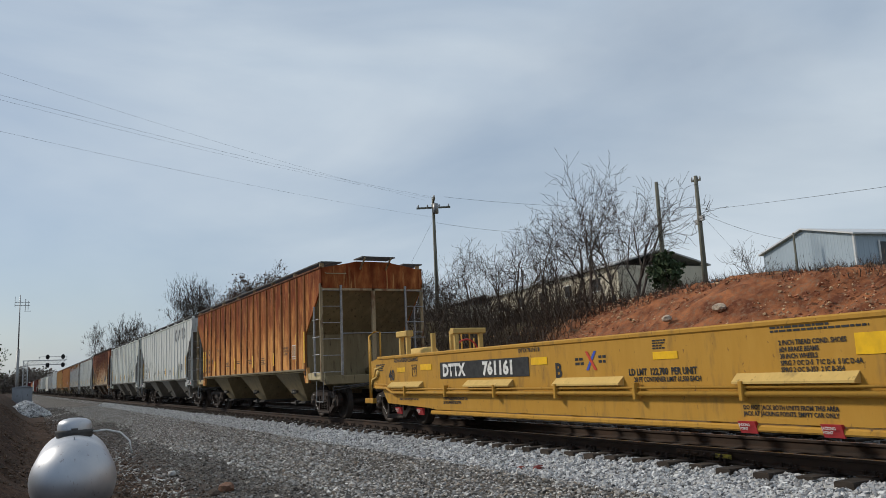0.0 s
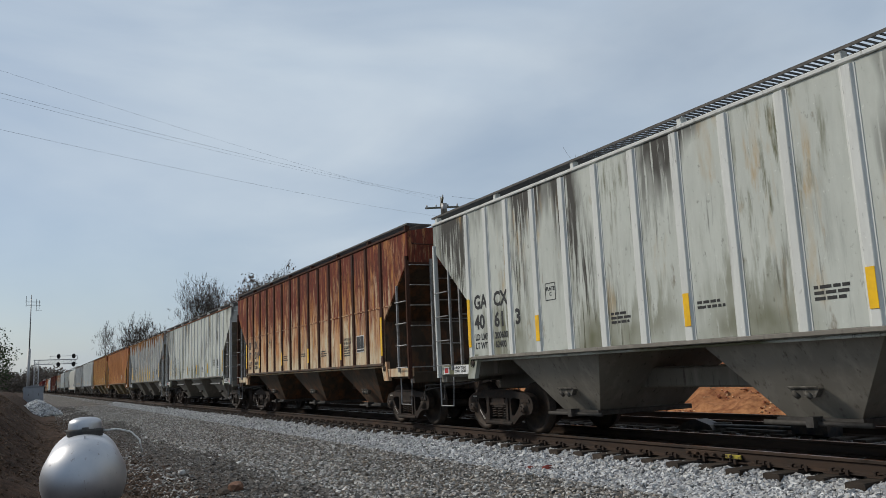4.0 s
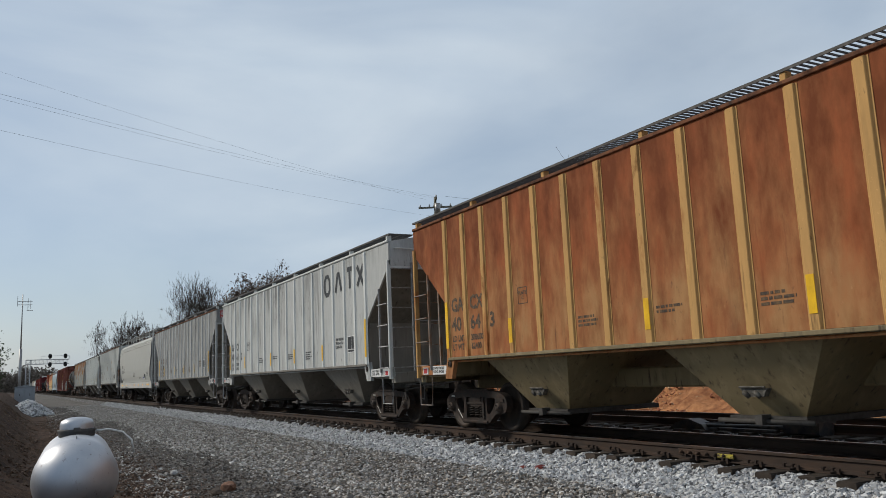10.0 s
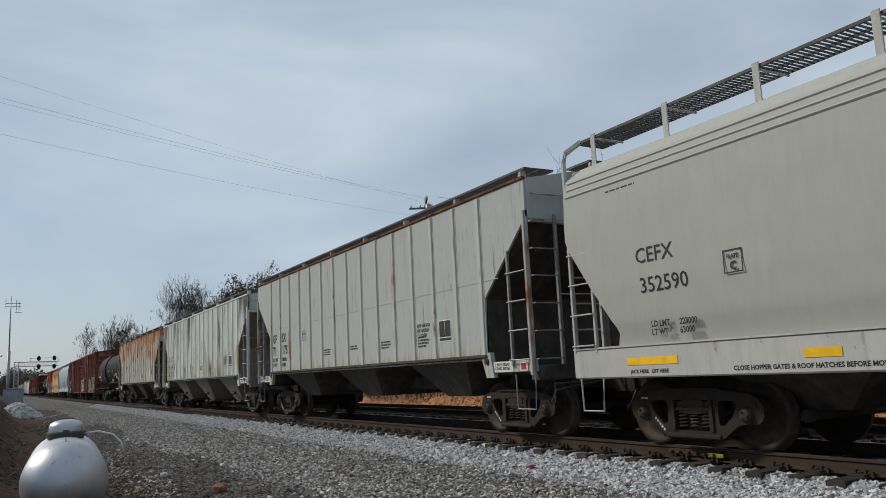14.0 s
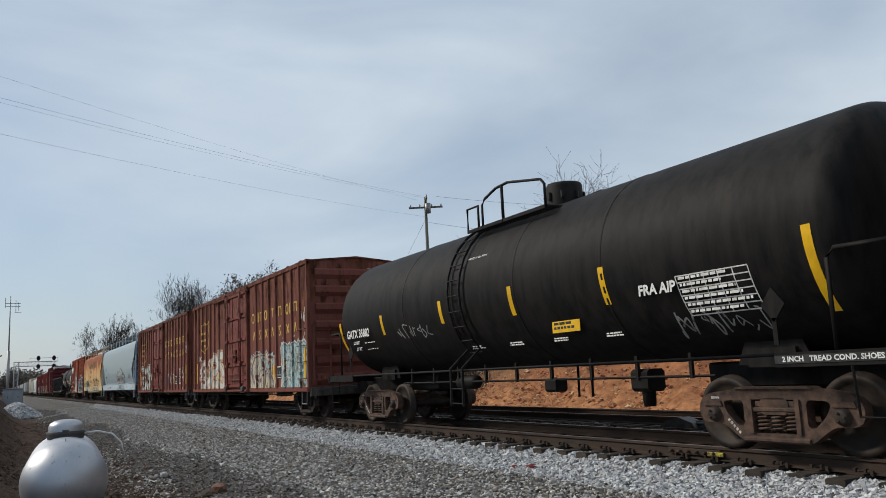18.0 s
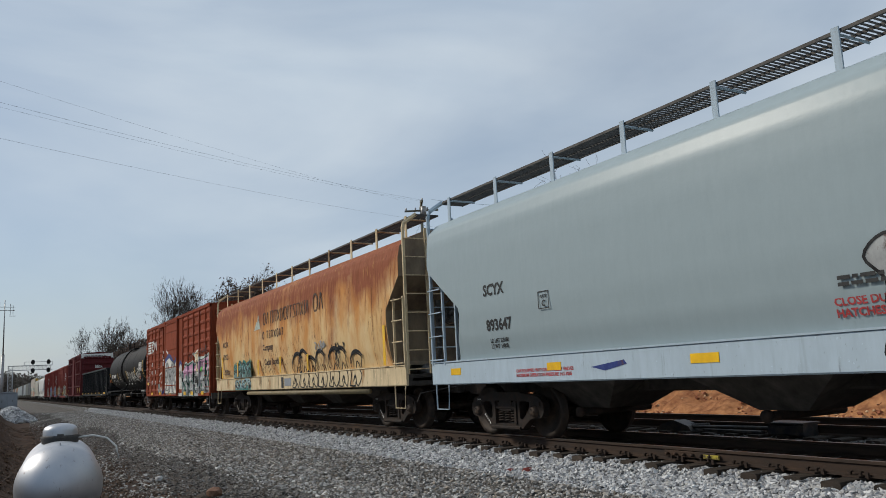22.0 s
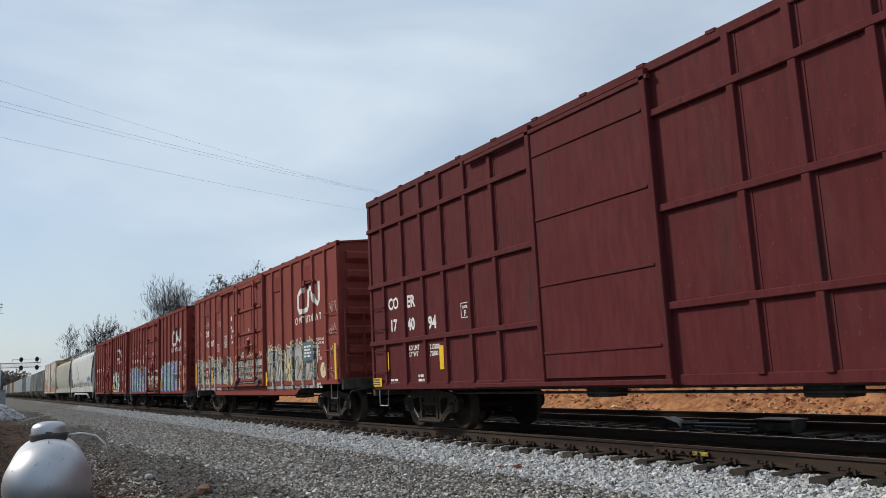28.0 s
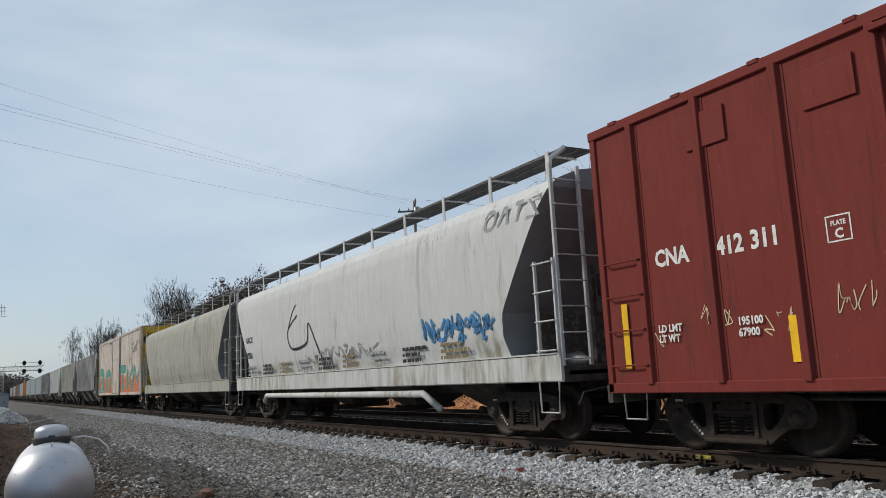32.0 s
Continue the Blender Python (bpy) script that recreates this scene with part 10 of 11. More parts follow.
        lettering("DO NOT WELD\nON FLOOR", 0.085, INK_WHITE, car, (wx + 0.05, BY - 0.014, 1.2), name="floor_writing", stretch=0.8)
        lettering("EXW. 10-8 H. 6-8\nE.W. 9-11 H. 14-8\nI.L.  50-6\nI.W.  9-6\nI.H.  11-0\nCU.FT.  5277", 0.1, INK_WHITE, car, (hl - 1.65, BY - 0.003, 2.12), name="dimensions", stretch=0.82)
        if mark == "CNIS":
            for a, b in ((1.72, 2.38), (2.56, 3.2)):
                part("touch_up_patch", Shape().box(-hl + a, -hl + b, BY - 0.0165, BY - 0.009, 1.35, 1.75), CN_RED, car)
        weights(car, -hl + (1.78 if mark == "CNIS" else 1.02), BY - 0.018, 1.55, "195100", "67900", INK_WHITE, 0.13, {"CNIS": 0.85, "CN": 0.78, "CNA": 1.25}[mark])
        for x, z0, z1 in ((hl - 0.62 if mark == "CN" else hl - 0.12, 1.1, 1.98), (-hl + 0.42, 1.1, 1.98), (-hl + 3.0, 1.1, 1.6), (hl - 5.62, 1.0, 1.4), (hl - 3.5, 1.1, 1.6), (-hl + 5.7, 1.0, 1.4)):
            stripe(car, x, -1.60 if mark == "CNIS" else BY - 0.02, z0, z1, 0.11)
        p = box_posts(hl, CNA_POSTS if mark == "CNA" else CN_POSTS)
        if mark == "CNA":
            wild(car, hl - 5.35, hl - 2.55, 0.9, 2.25, BY, mats, seed, 3, p, "black and white graffiti in two blocks")
        else:
            wild(car, hl - 5.75, hl - (1.5 if mark == "CNIS" else 1.85), low, 2.3, BY, mats, seed, 5, p, "large graffiti with a spiked pale crown")
            wild(car, -hl + (0.45 if mark == "CNIS" else 0.6), -hl + 5.6, low, 2.15 if mark == "CNIS" else 2.3, BY, mats, seed + 10, 6, p)
            wild(car, -hl + 6.1, -hl + 9.2, 1.1, 2.1, DY, mats if mark == "CNIS" else (CN_RED, SPRAY_CREAM, SPRAY_MINT, SPRAY_CREAM), seed + 20, 4, (), cover=mark == "CNIS", halo=0.03 if mark == "CN" else 0.07)
            if mark == "CN":
                piece(car, hl - 1.95, hl - 1.45, 0.86, 1.35, BY, (SPRAY_CREAM, SPRAY_LILAC, SPRAY_CREAM, SPRAY_WHITE), 90, 1, (), PY, 0.1)
        if mark == "CNIS":
            part("data_plate", Shape().box(hl - 2.4, hl - 1.68, -1.592, -1.585, 1.62, 2.12), flat("plate_blue", (0.07, 0.13, 0.16)), car, "blue-grey data plate")
            bars(car, hl - 2.3, -1.594, 2.02, 0.5, 0.05, 4, INK_WHITE, 8)
            s = Shape().add([(hl - 1.1 + 0.2 * math.cos(a), BY - 0.012, 1.35 + 0.2 * math.sin(a)) for a in [6.283 * k / 16 for k in range(16)]], [tuple(range(16))])
            part("graffiti", s, SPRAY_CREAM, car)
        else:
            data_panel(car, hl - (2.45 if mark == "CNA" else 2.05), 1.3, 0.42, 0.38, -1.595)
        for k in range(4):
            scribble(car, hl - 0.75 + 0.05 * k, 1.1 + 0.55 * k, 0.5, 0.3, side(BY - 0.004), SPRAY_WHITE, seed + 30 + k, 0.014, 4)
            scribble(car, -hl + 0.8 + 0.9 * k, 1.35 + 0.2 * (k % 2) if mark == "CNA" else 2.9 + 0.3 * (k % 2), 0.5, 0.35, side(BY - 0.004), SPRAY_CREAM, seed + 40 + k, 0.012, 4)
        for sx in (2.05, 4.65, 11.55, 13.2):
            part("hatch_panel", Shape().box(hl - sx - 0.3, hl - sx + 0.3, BY - 0.025, BY, 3.75, 4.2, 0.01), CN_RED, car)
        for ob in car.children:
            if ob.name.startswith(("ribbon_emblem", "painted_mark")):
                drape(ob, p)
        part("door_latch", Shape().box(hl - 2.35, hl - 1.5, BY - 0.07, BY - 0.02, 3.68, 3.73).box(hl - 2.3, hl - 2.12, BY - 0.1, BY - 0.02, 3.62, 3.78, 0.02), CN_RED, car)
        lettering(f"{mark} {num[0]}{num[1]}", 0.14, INK_WHITE, car, (hl + 0.004, 0.3, 4.15), turn=(90, 0, 90), name="end_mark")
        lettering("JACK &\nLIFT HERE", 0.08, INK_WHITE, car, (hl - 1.5, BY - 0.03, 0.98), name="jack_writing")
    # refrigerator car
    car, hl = c30, h30
    piece(car, -hl + 0.4, hl - 0.4, 1.1, 2.6, BY, (SPRAY_ORANGE, SPRAY_TEAL, SPRAY_GREEN, SPRAY_CREAM), 71, 7, (), PY, 0.5, "orange and green graffiti")
    scribble(car, hl - 3.5, 3.4, 3.0, 0.7, side(BY - 0.004), SPRAY_GREEN, 72, 0.08, 5)
    s = Shape().add([(hl + 0.05, -1.0 + 0.42 * math.cos(a), 4.0 + 0.45 * math.sin(a)) for a in [6.283 * k / 18 for k in range(18)]], [tuple(range(18))])
    part("end_emblem", s, SPRAY_BLACK, car)
    s = Shape().add([(hl + 0.054, -1.0 + 0.2 * math.cos(a), 4.0 + 0.25 * math.sin(a)) for a in [6.283 * k / 18 for k in range(18)]], [tuple(range(18))])
    part("end_emblem", s, SPRAY_WHITE, car)


mark_boxes()


def mark_smooth():
    y = -1.614

    def sy(z):
        """The bulging side of a smooth hopper at a height."""
        return -float(np.interp(z + 0.12, (1.4, 1.75, 2.25, 2.75, 3.3, 3.72), (1.46, 1.55, 1.60, 1.61, 1.605, 1.58))) - 0.007

    def text_y(z):
        return -float(np.interp(z, (1.4, 1.75, 2.25, 2.75, 3.3, 3.72), (1.46, 1.55, 1.60, 1.61, 1.605, 1.58))) - 0.006

    def lean(z):
        """Text leans with the side."""
        return (90 + math.degrees(math.atan((text_y(z) - text_y(z + 0.2)) / 0.2)), 0, 0)
    red = flat("red_ink", (0.4, 0.05, 0.05))
    car, hl = c12, h12
    lettering("CEFX", 0.29, BLACK, car, (-hl + 1.52, text_y(2.48), 2.48), name="reporting_mark", bold=0.006, turn=lean(2.48))
    lettering("352590", 0.29, BLACK, car, (-hl + 1.55, text_y(2.08), 2.08), name="car_number", bold=0.006, turn=lean(2.08))
    weights(car, -hl + 1.68, sy(1.74), 1.62, "223000", "63000", BLACK, 0.11, 0.5)
    plate_c(car, -hl + 3.0, 2.15, sy(2.15 + 0.2), BLACK)
    lettering("EXW 10-8 H 8-9\nEW 6-6 H 15-0\nCUFT 5150", 0.1, BLACK, car, (hl - 1.98, text_y(1.92), 1.92), name="dimensions", stretch=0.8, turn=lean(1.95))
    data_panel(car, hl - 3.0, 1.56, 0.4, 0.36, sy(1.8))
    part("builder_plate", Shape().box(hl - 3.6, hl - 3.2, sy(1.65) - 0.004, sy(1.65), 1.6, 1.68), flat("plate_blue", (0.02, 0.03, 0.2)), car, "small blue plate")
    lettering("CAUTION", 0.1, BLACK, car, (hl - 8.0, text_y(1.98), 1.98), name="caution_writing", turn=lean(1.98), stretch=0.9)
    lettering("2 INCH HF\nCOMP SHOES", 0.05, BLACK, car, (hl - 2.45, -1.558, 1.2), name="shoe_writing")
    lettering("BRK\nCYL\nREL", 0.05, BLACK, car, (hl - 0.88, -1.558, 1.2), name="brake_writing")
    bars(car, hl - 8.1, sy(1.9), 1.9, 0.6, 0.028, 3, BLACK, 1)
    bars(car, hl - 5.2, sy(1.66), 1.66, 0.6, 0.022, 2, BLACK, 2)
    bars(car, -hl + 1.0, sy(3.6), 3.6, 0.9, 0.035, 2, BLACK, 3)
    lettering("CLOSE HOPPER GATES & ROOF HATCHES BEFORE MOVING CAR", 0.075, BLACK, car, (-hl + 2.95, -1.558, 1.02), name="gate_writing")
    lettering("JACK HERE   LIFT HERE", 0.07, BLACK, car, (-hl + 1.2, -1.558, 1.02), name="jack_writing")
    lettering("JACK HERE   LIFT HERE", 0.07, BLACK, car, (hl - 2.0, -1.558, 1.0), name="jack_writing")
    for x0, x1 in ((1.15, 2.08), (3.9, 4.35), (5.8, 6.15), (8.0, 8.4), (10.05, 10.45), (12.15, 12.55), (14.05, 15.05)):
        part("reflector", Shape().box(-hl + x0, -hl + x1, -1.562, -1.556, 1.13, 1.23), YELLOW_TAPE, car)
    for z in (3.7, 3.81, 3.92):
        skin = -float(np.interp(z, (3.3, 3.72, 3.96), (1.605, 1.58, 1.52)))
        part("roof_bead", Shape().tube([(-hl + 0.1, skin, z), (hl - 0.1, skin, z)], 0.02, 5), PALE, car)
    lettering("CEFX", 0.22, BLACK, car, (hl - 0.03, -0.6, 3.3), turn=(90, 0, 90), name="end_mark")
    car, hl = c19, h19
    lettering("SCYX", 0.27, BLACK, car, (-hl + 2.1, text_y(2.48), 2.48), name="reporting_mark", stretch=0.95, turn=lean(2.48))
    lettering("893647", 0.27, BLACK, car, (-hl + 2.1, text_y(1.87), 1.87), name="car_number", stretch=0.95, turn=lean(1.87))
    lettering("LD LMT 220000\nLT WT  66000", 0.1, BLACK, car, (-hl + 2.15, text_y(1.66), 1.66), name="weights", stretch=0.85, turn=lean(1.66))
    plate_c(car, -hl + 3.7, 2.1, sy(2.1 + 0.2), BLACK)
    lettering("CLOSE DUST CAPS\nHATCHES BEFORE", 0.12, red, car, (-hl + 8.7, text_y(1.65), 1.65), name="hatch_writing", turn=lean(1.65))
    bars(car, -hl + 8.8, sy(1.95), 1.95, 0.9, 0.04, 2, BLACK, 2)
    bars(car, hl - 2.6, sy(2.0), 2.0, 0.6, 0.06, 3, BLACK, 3)
    bars(car, hl - 5.0, sy(2.0), 2.0, 0.5, 0.05, 3, BLACK, 4)
    lettering("CAR EQUIPPED WITH SAFETY RELIEF VALVES\nMAXIMUM OPERATION PRESSURE 14.5 PSIG", 0.075, red, car, (-hl + 2.9, -1.559, 1.13), name="valve_writing")
    s = Shape().prism([(-hl + 4.8, 1.16), (-hl + 5.5, 1.24), (-hl + 5.55, 1.18), (-hl + 5.1, 1.1)], 1, -1.56, -1.556)
    part("blue_emblem", s, SPRAY_BLUE, car)
    for x0, x1 in ((0.75, 1.1), (3.75, 4.1), (6.7, 7.15), (9.5, 9.9), (13.9, 14.3), (16.7, 17.2)):
        part("reflector", Shape().box(-hl + x0, -hl + x1, -1.562, -1.556, 1.14, 1.26), YELLOW_TAPE, car)
    r = random.Random(19)
    for k, (u, wd, head, slant) in enumerate(((0.0, 0.5, 2.3, -0.18), (0.62, 0.42, 2.2, 0.05), (1.15, 0.4, 2.35, 0.0), (1.7, 0.46, 2.5, 0.1), (2.3, 0.5, 2.35, 0.14), (2.9, 0.55, 2.1, 0.2))):
        x = hl - 8.3 + u
        s = Shape()
        pts = [(x + wd * a + slant * (b - 0.5) + r.uniform(-0.04, 0.04), 1.4 + (head - 1.4) * b) for a, b in ((-0.3, 0.0), (-0.62, 0.2), (-0.4, 0.5), (-0.66, 0.78), (-0.1, 1.0), (0.5, 0.92), (0.68, 0.66), (0.36, 0.45), (0.62, 0.16), (0.2, -0.02))]
        loop = curve_pts(pts + [pts[0]], 4)
        mid = sum(p[0] for p in pts) / len(pts)
        rows = [[(mid + (a - mid) * f, 1.9 + (b - 1.9) * f) for a, b in loop] for f in (0.02, 0.35, 0.7, 1.0)]
        n = len(loop)
        s.add([(a, sy(b) - 0.0004 * k, b) for row in rows for a, b in row], [(j * n + i, j * n + i + 1, (j + 1) * n + i + 1, (j + 1) * n + i) for j in range(3) for i in range(n - 1)])
        s.mat = 1
        off = lambda z: sy(z) - 0.003 - 0.0004 * k
        ribbon(s, loop, 0.035, off)
        ribbon(s, curve_pts([(mid - 0.08, 1.62), (mid + 0.06, 1.85), (mid - 0.05, 2.05)], 4), 0.03, off)
        ribbon(s, [(mid + wd * 0.25, 1.55), (mid + wd * 0.3, 1.75)], 0.02, off)
        part("graffiti", s, (SPRAY_SILVER, SPRAY_BLACK), car, "grey bubble graffiti with black outline")
        low = Shape()
        ribbon(low, curve_pts([(x - 0.25, 1.33), (x - 0.3, 1.1), (x + 0.0, 1.0), (x + 0.28, 1.1), (x + 0.25, 1.33)], 4), 0.035, side(-1.559))
        part("graffiti", low, SPRAY_BLACK, car)
    scribble(car, hl - 7.5, 1.02, 2.6, 0.3, side(-1.56), SPRAY_BLACK, 5, 0.03, 7)
    # tan car
    car, hl = c20, h20
    ink = mat("old_dark_ink", (0.06, 0.04, 0.03), 0.7, 0, [((0.3, 0.16, 0.07), 0.3, (8, 8, 8), 0.08)])
    plain_marks(car, -hl + 6.35, sy(3.0), 3.0, 0.4, [0.3, 0.25, 0.25, 0.06, 0.25, 0.28, 0.07, 0.26], 0.07, ink, lean=0.05, bold=0.13)
    plain_marks(car, -hl + 8.45, sy(3.0), 3.0, 0.4, [0.3, 0.07, 0.26, 0.26, 0.26, 0.24, 0.07, 0.24], 0.07, ink, lean=0.05, bold=0.13)
    plain_marks(car, -hl + 11.0, sy(3.0), 3.0, 0.5, [0.38, 0.34], 0.05, ink, bold=0.12)
    plain_marks(car, -hl + 6.3, sy(2.55), 2.55, 0.26, [0.2, -0.1, 0.2, 0.18, 0.2, 0.24, 0.18, 0.18, 0.18], 0.06, ink)
    lettering("Company", 0.27, ink, car, (-hl + 6.3, text_y(2.2), 2.2), name="lettering", turn=lean(2.2))
    lettering("Cedar Rapids, IA", 0.27, ink, car, (-hl + 6.35, text_y(1.74), 1.74), name="lettering", turn=lean(1.74))
    seam = mat("seam_rust", (0.16, 0.06, 0.03), 0.8, 0, [((0.4, 0.2, 0.08), 0.4, (6, 6, 6), 0.15)])
    s = Shape()
    ribbon(s, [(-hl + 0.3, 3.42), (hl - 0.3, 3.42)], 0.014, sy)
    part("weld_seam", s, seam, car)
    for k in range(6):
        s = Shape()
        ribbon(s, [(-hl + 2.1 + 2.55 * k, 1.46 + 0.24 * q) for q in range(9)], 0.016, sy)
        part("weld_seam", s, seam, car)
    s = Shape().prism([(-hl + 5.4, 2.9), (-hl + 5.72, 3.2), (-hl + 5.75, 3.1), (-hl + 5.86, 3.42), (-hl + 6.06, 2.92)], 1, y - 0.004, y)
    part("peak_emblem", s, flat("pale_green", (0.45, 0.5, 0.42)), car, "pale mountain emblem")
    lettering("ACFX", 0.27, ink, car, (-hl + 1.2, text_y(2.55), 2.55), name="reporting_mark", spacing=1.25, turn=lean(2.55))
    lettering("45923", 0.27, ink, car, (-hl + 1.22, text_y(2.1), 2.1), name="car_number", spacing=1.1, turn=lean(2.1))
    bars(car, -hl + 1.3, sy(1.72), 1.72, 0.85, 0.07, 2, ink, 3)
    for x, z0, z1 in ((-hl + 1.15, 1.42, 2.2), (-hl + 3.3, 1.45, 1.95), (-hl + 5.8, 1.45, 1.95), (-hl + 8.1, 1.46, 1.94), (-hl + 10.5, 1.46, 1.9), (hl - 0.9, 1.42, 2.3)):
        stripe(car, x, y - 0.004, z0, z1, 0.12)
    wild(car, -hl + 2.75, -hl + 4.9, 1.4, 2.0, y + 0.012, (SPRAY_TEALGREY, SPRAY_BLACK, SPRAY_TEAL, SPRAY_SKY), 81, 4, (), "teal graffiti", halo=0.04, crown=0.5)
    wild(car, -hl + 2.75, -hl + 4.7, 0.98, 1.36, -1.558, (SPRAY_TEAL, SPRAY_BLACK, SPRAY_SKY, SPRAY_CREAM), 82, 5, (), halo=0.03, crown=0.4)
    r = random.Random(20)

    def over(z):
        """The sill band below, the bulging side above."""
        return -1.561 if z < 1.41 else sy(z)
    for k in range(7):
        x, wd, lean_by = -hl + 9.3 + 0.72 * k, 0.42, r.uniform(-0.15, 0.25)
        head = r.uniform(1.75, 2.0)
        pts = [(x + wd * a + lean_by * b + r.uniform(-0.05, 0.05), 1.0 + (head - 1.0) * b) for a, b in ((-0.7, 0.02), (-0.5, 0.35), (-0.95, 0.62), (-0.75, 0.9), (0.1, 1.0), (0.85, 0.84), (0.55, 0.55), (0.9, 0.3), (0.6, 0.0), (0.2, 0.12), (0.0, 0.0))]
        s = Shape()
        loop = curve_pts(pts + [pts[0]], 4)
        ribbon(s, loop, 0.035, over)
        ribbon(s, curve_pts([(a + 0.06, b + 0.05) for a, b in pts[2:6]], 4), 0.1, over, taper=True)
        ribbon(s, curve_pts([(x - 0.12 + lean_by * 0.5, 1.4), (x + 0.05 + lean_by * 0.6, 1.58), (x + 0.14 + lean_by * 0.6, 1.42)], 4), 0.04, over)
        ribbon(s, curve_pts([(x - 0.1, 1.1), (x + 0.03, 1.24), (x + 0.1, 1.08)], 4), 0.07, over, taper=True)
        part("graffiti", s, SPRAY_BLACK, car, "black outlined graffiti letters")
    scribble(car, -hl + 11.0, 1.95, 0.9, 0.25, sy, SPRAY_GREY, 120, 0.05, 5)
    scribble(car, -hl + 12.2, 1.85, 0.9, 0.25, sy, SPRAY_BLACK, 121, 0.05, 5)
    part("dark_sticker", Shape().box(-hl + 8.0, -hl + 8.2, -1.562, -1.556, 1.0, 1.32), BLACK, car)
    part("grey_sticker", Shape().box(-hl + 8.3, -hl + 8.9, -1.562, -1.556, 1.06, 1.28), GREY_PAINT, car)
    part("side_pipe", Shape().tube([(-hl + 4.2, -1.5, 0.86), (hl - 2.0, -1.5, 0.86)], 0.06, 8), UNDER_TAN, car)
    # pale scribbled car
    car, hl = c28, h28
    plain_marks(car, hl - 1.9, sy(3.55), 3.55, 0.36, [0.38, 0.36, 0.34, 0.4], 0.06, SPRAY_GREY, lean=0.18)
    lettering("GACX", 0.26, BLACK, car, (-hl + 1.4, text_y(2.5), 2.5), name="reporting_mark", turn=lean(2.5))
    lettering("15501", 0.26, BLACK, car, (-hl + 1.4, text_y(2.0), 2.0), name="car_number", turn=lean(2.0))
    blue_tag = flat("tag_blue", (0.04, 0.2, 0.42))
    scribble(car, hl - 4.3, 1.75, 2.6, 0.55, sy, blue_tag, 130, 0.06, 12)
    scribble(car, hl - 4.0, 1.8, 2.2, 0.45, sy, blue_tag, 131, 0.05, 10)
    s = Shape()
    ribbon(s, curve_pts([(hl - 11.5, 3.0), (hl - 12.3, 2.6), (hl - 12.0, 2.1), (hl - 10.8, 2.2), (hl - 10.6, 2.7), (hl - 9.8, 1.75)], 6), 0.06, sy)
    ribbon(s, curve_pts([(hl - 12.3, 2.6), (hl - 11.6, 3.3), (hl - 10.2, 3.35)], 6), 0.06, sy)
    part("graffiti", s, SPRAY_BLACK, car, "black outline drawing")
    for k in range(9):
        bars(car, -hl + 1.5 + 1.6 * k, sy(1.75), 1.75, 1.1, 0.07, 3, (SPRAY_GREY, SPRAY_BLACK, UNDER_TAN)[k % 3], 140 + k)
    scribble(car, -hl + 7, 1.65, 4.5, 0.35, sy, SPRAY_GREY, 150, 0.04, 16)
    part("side_pipe", Shape().tube([(-hl + 3.0, -1.5, 0.62), (-hl + 3.2, -1.5, 0.8), (hl - 4.5, -1.5, 0.8), (hl - 4.0, -1.4, 0.5)], 0.07, 8), PALE_COOL, car)


mark_smooth()


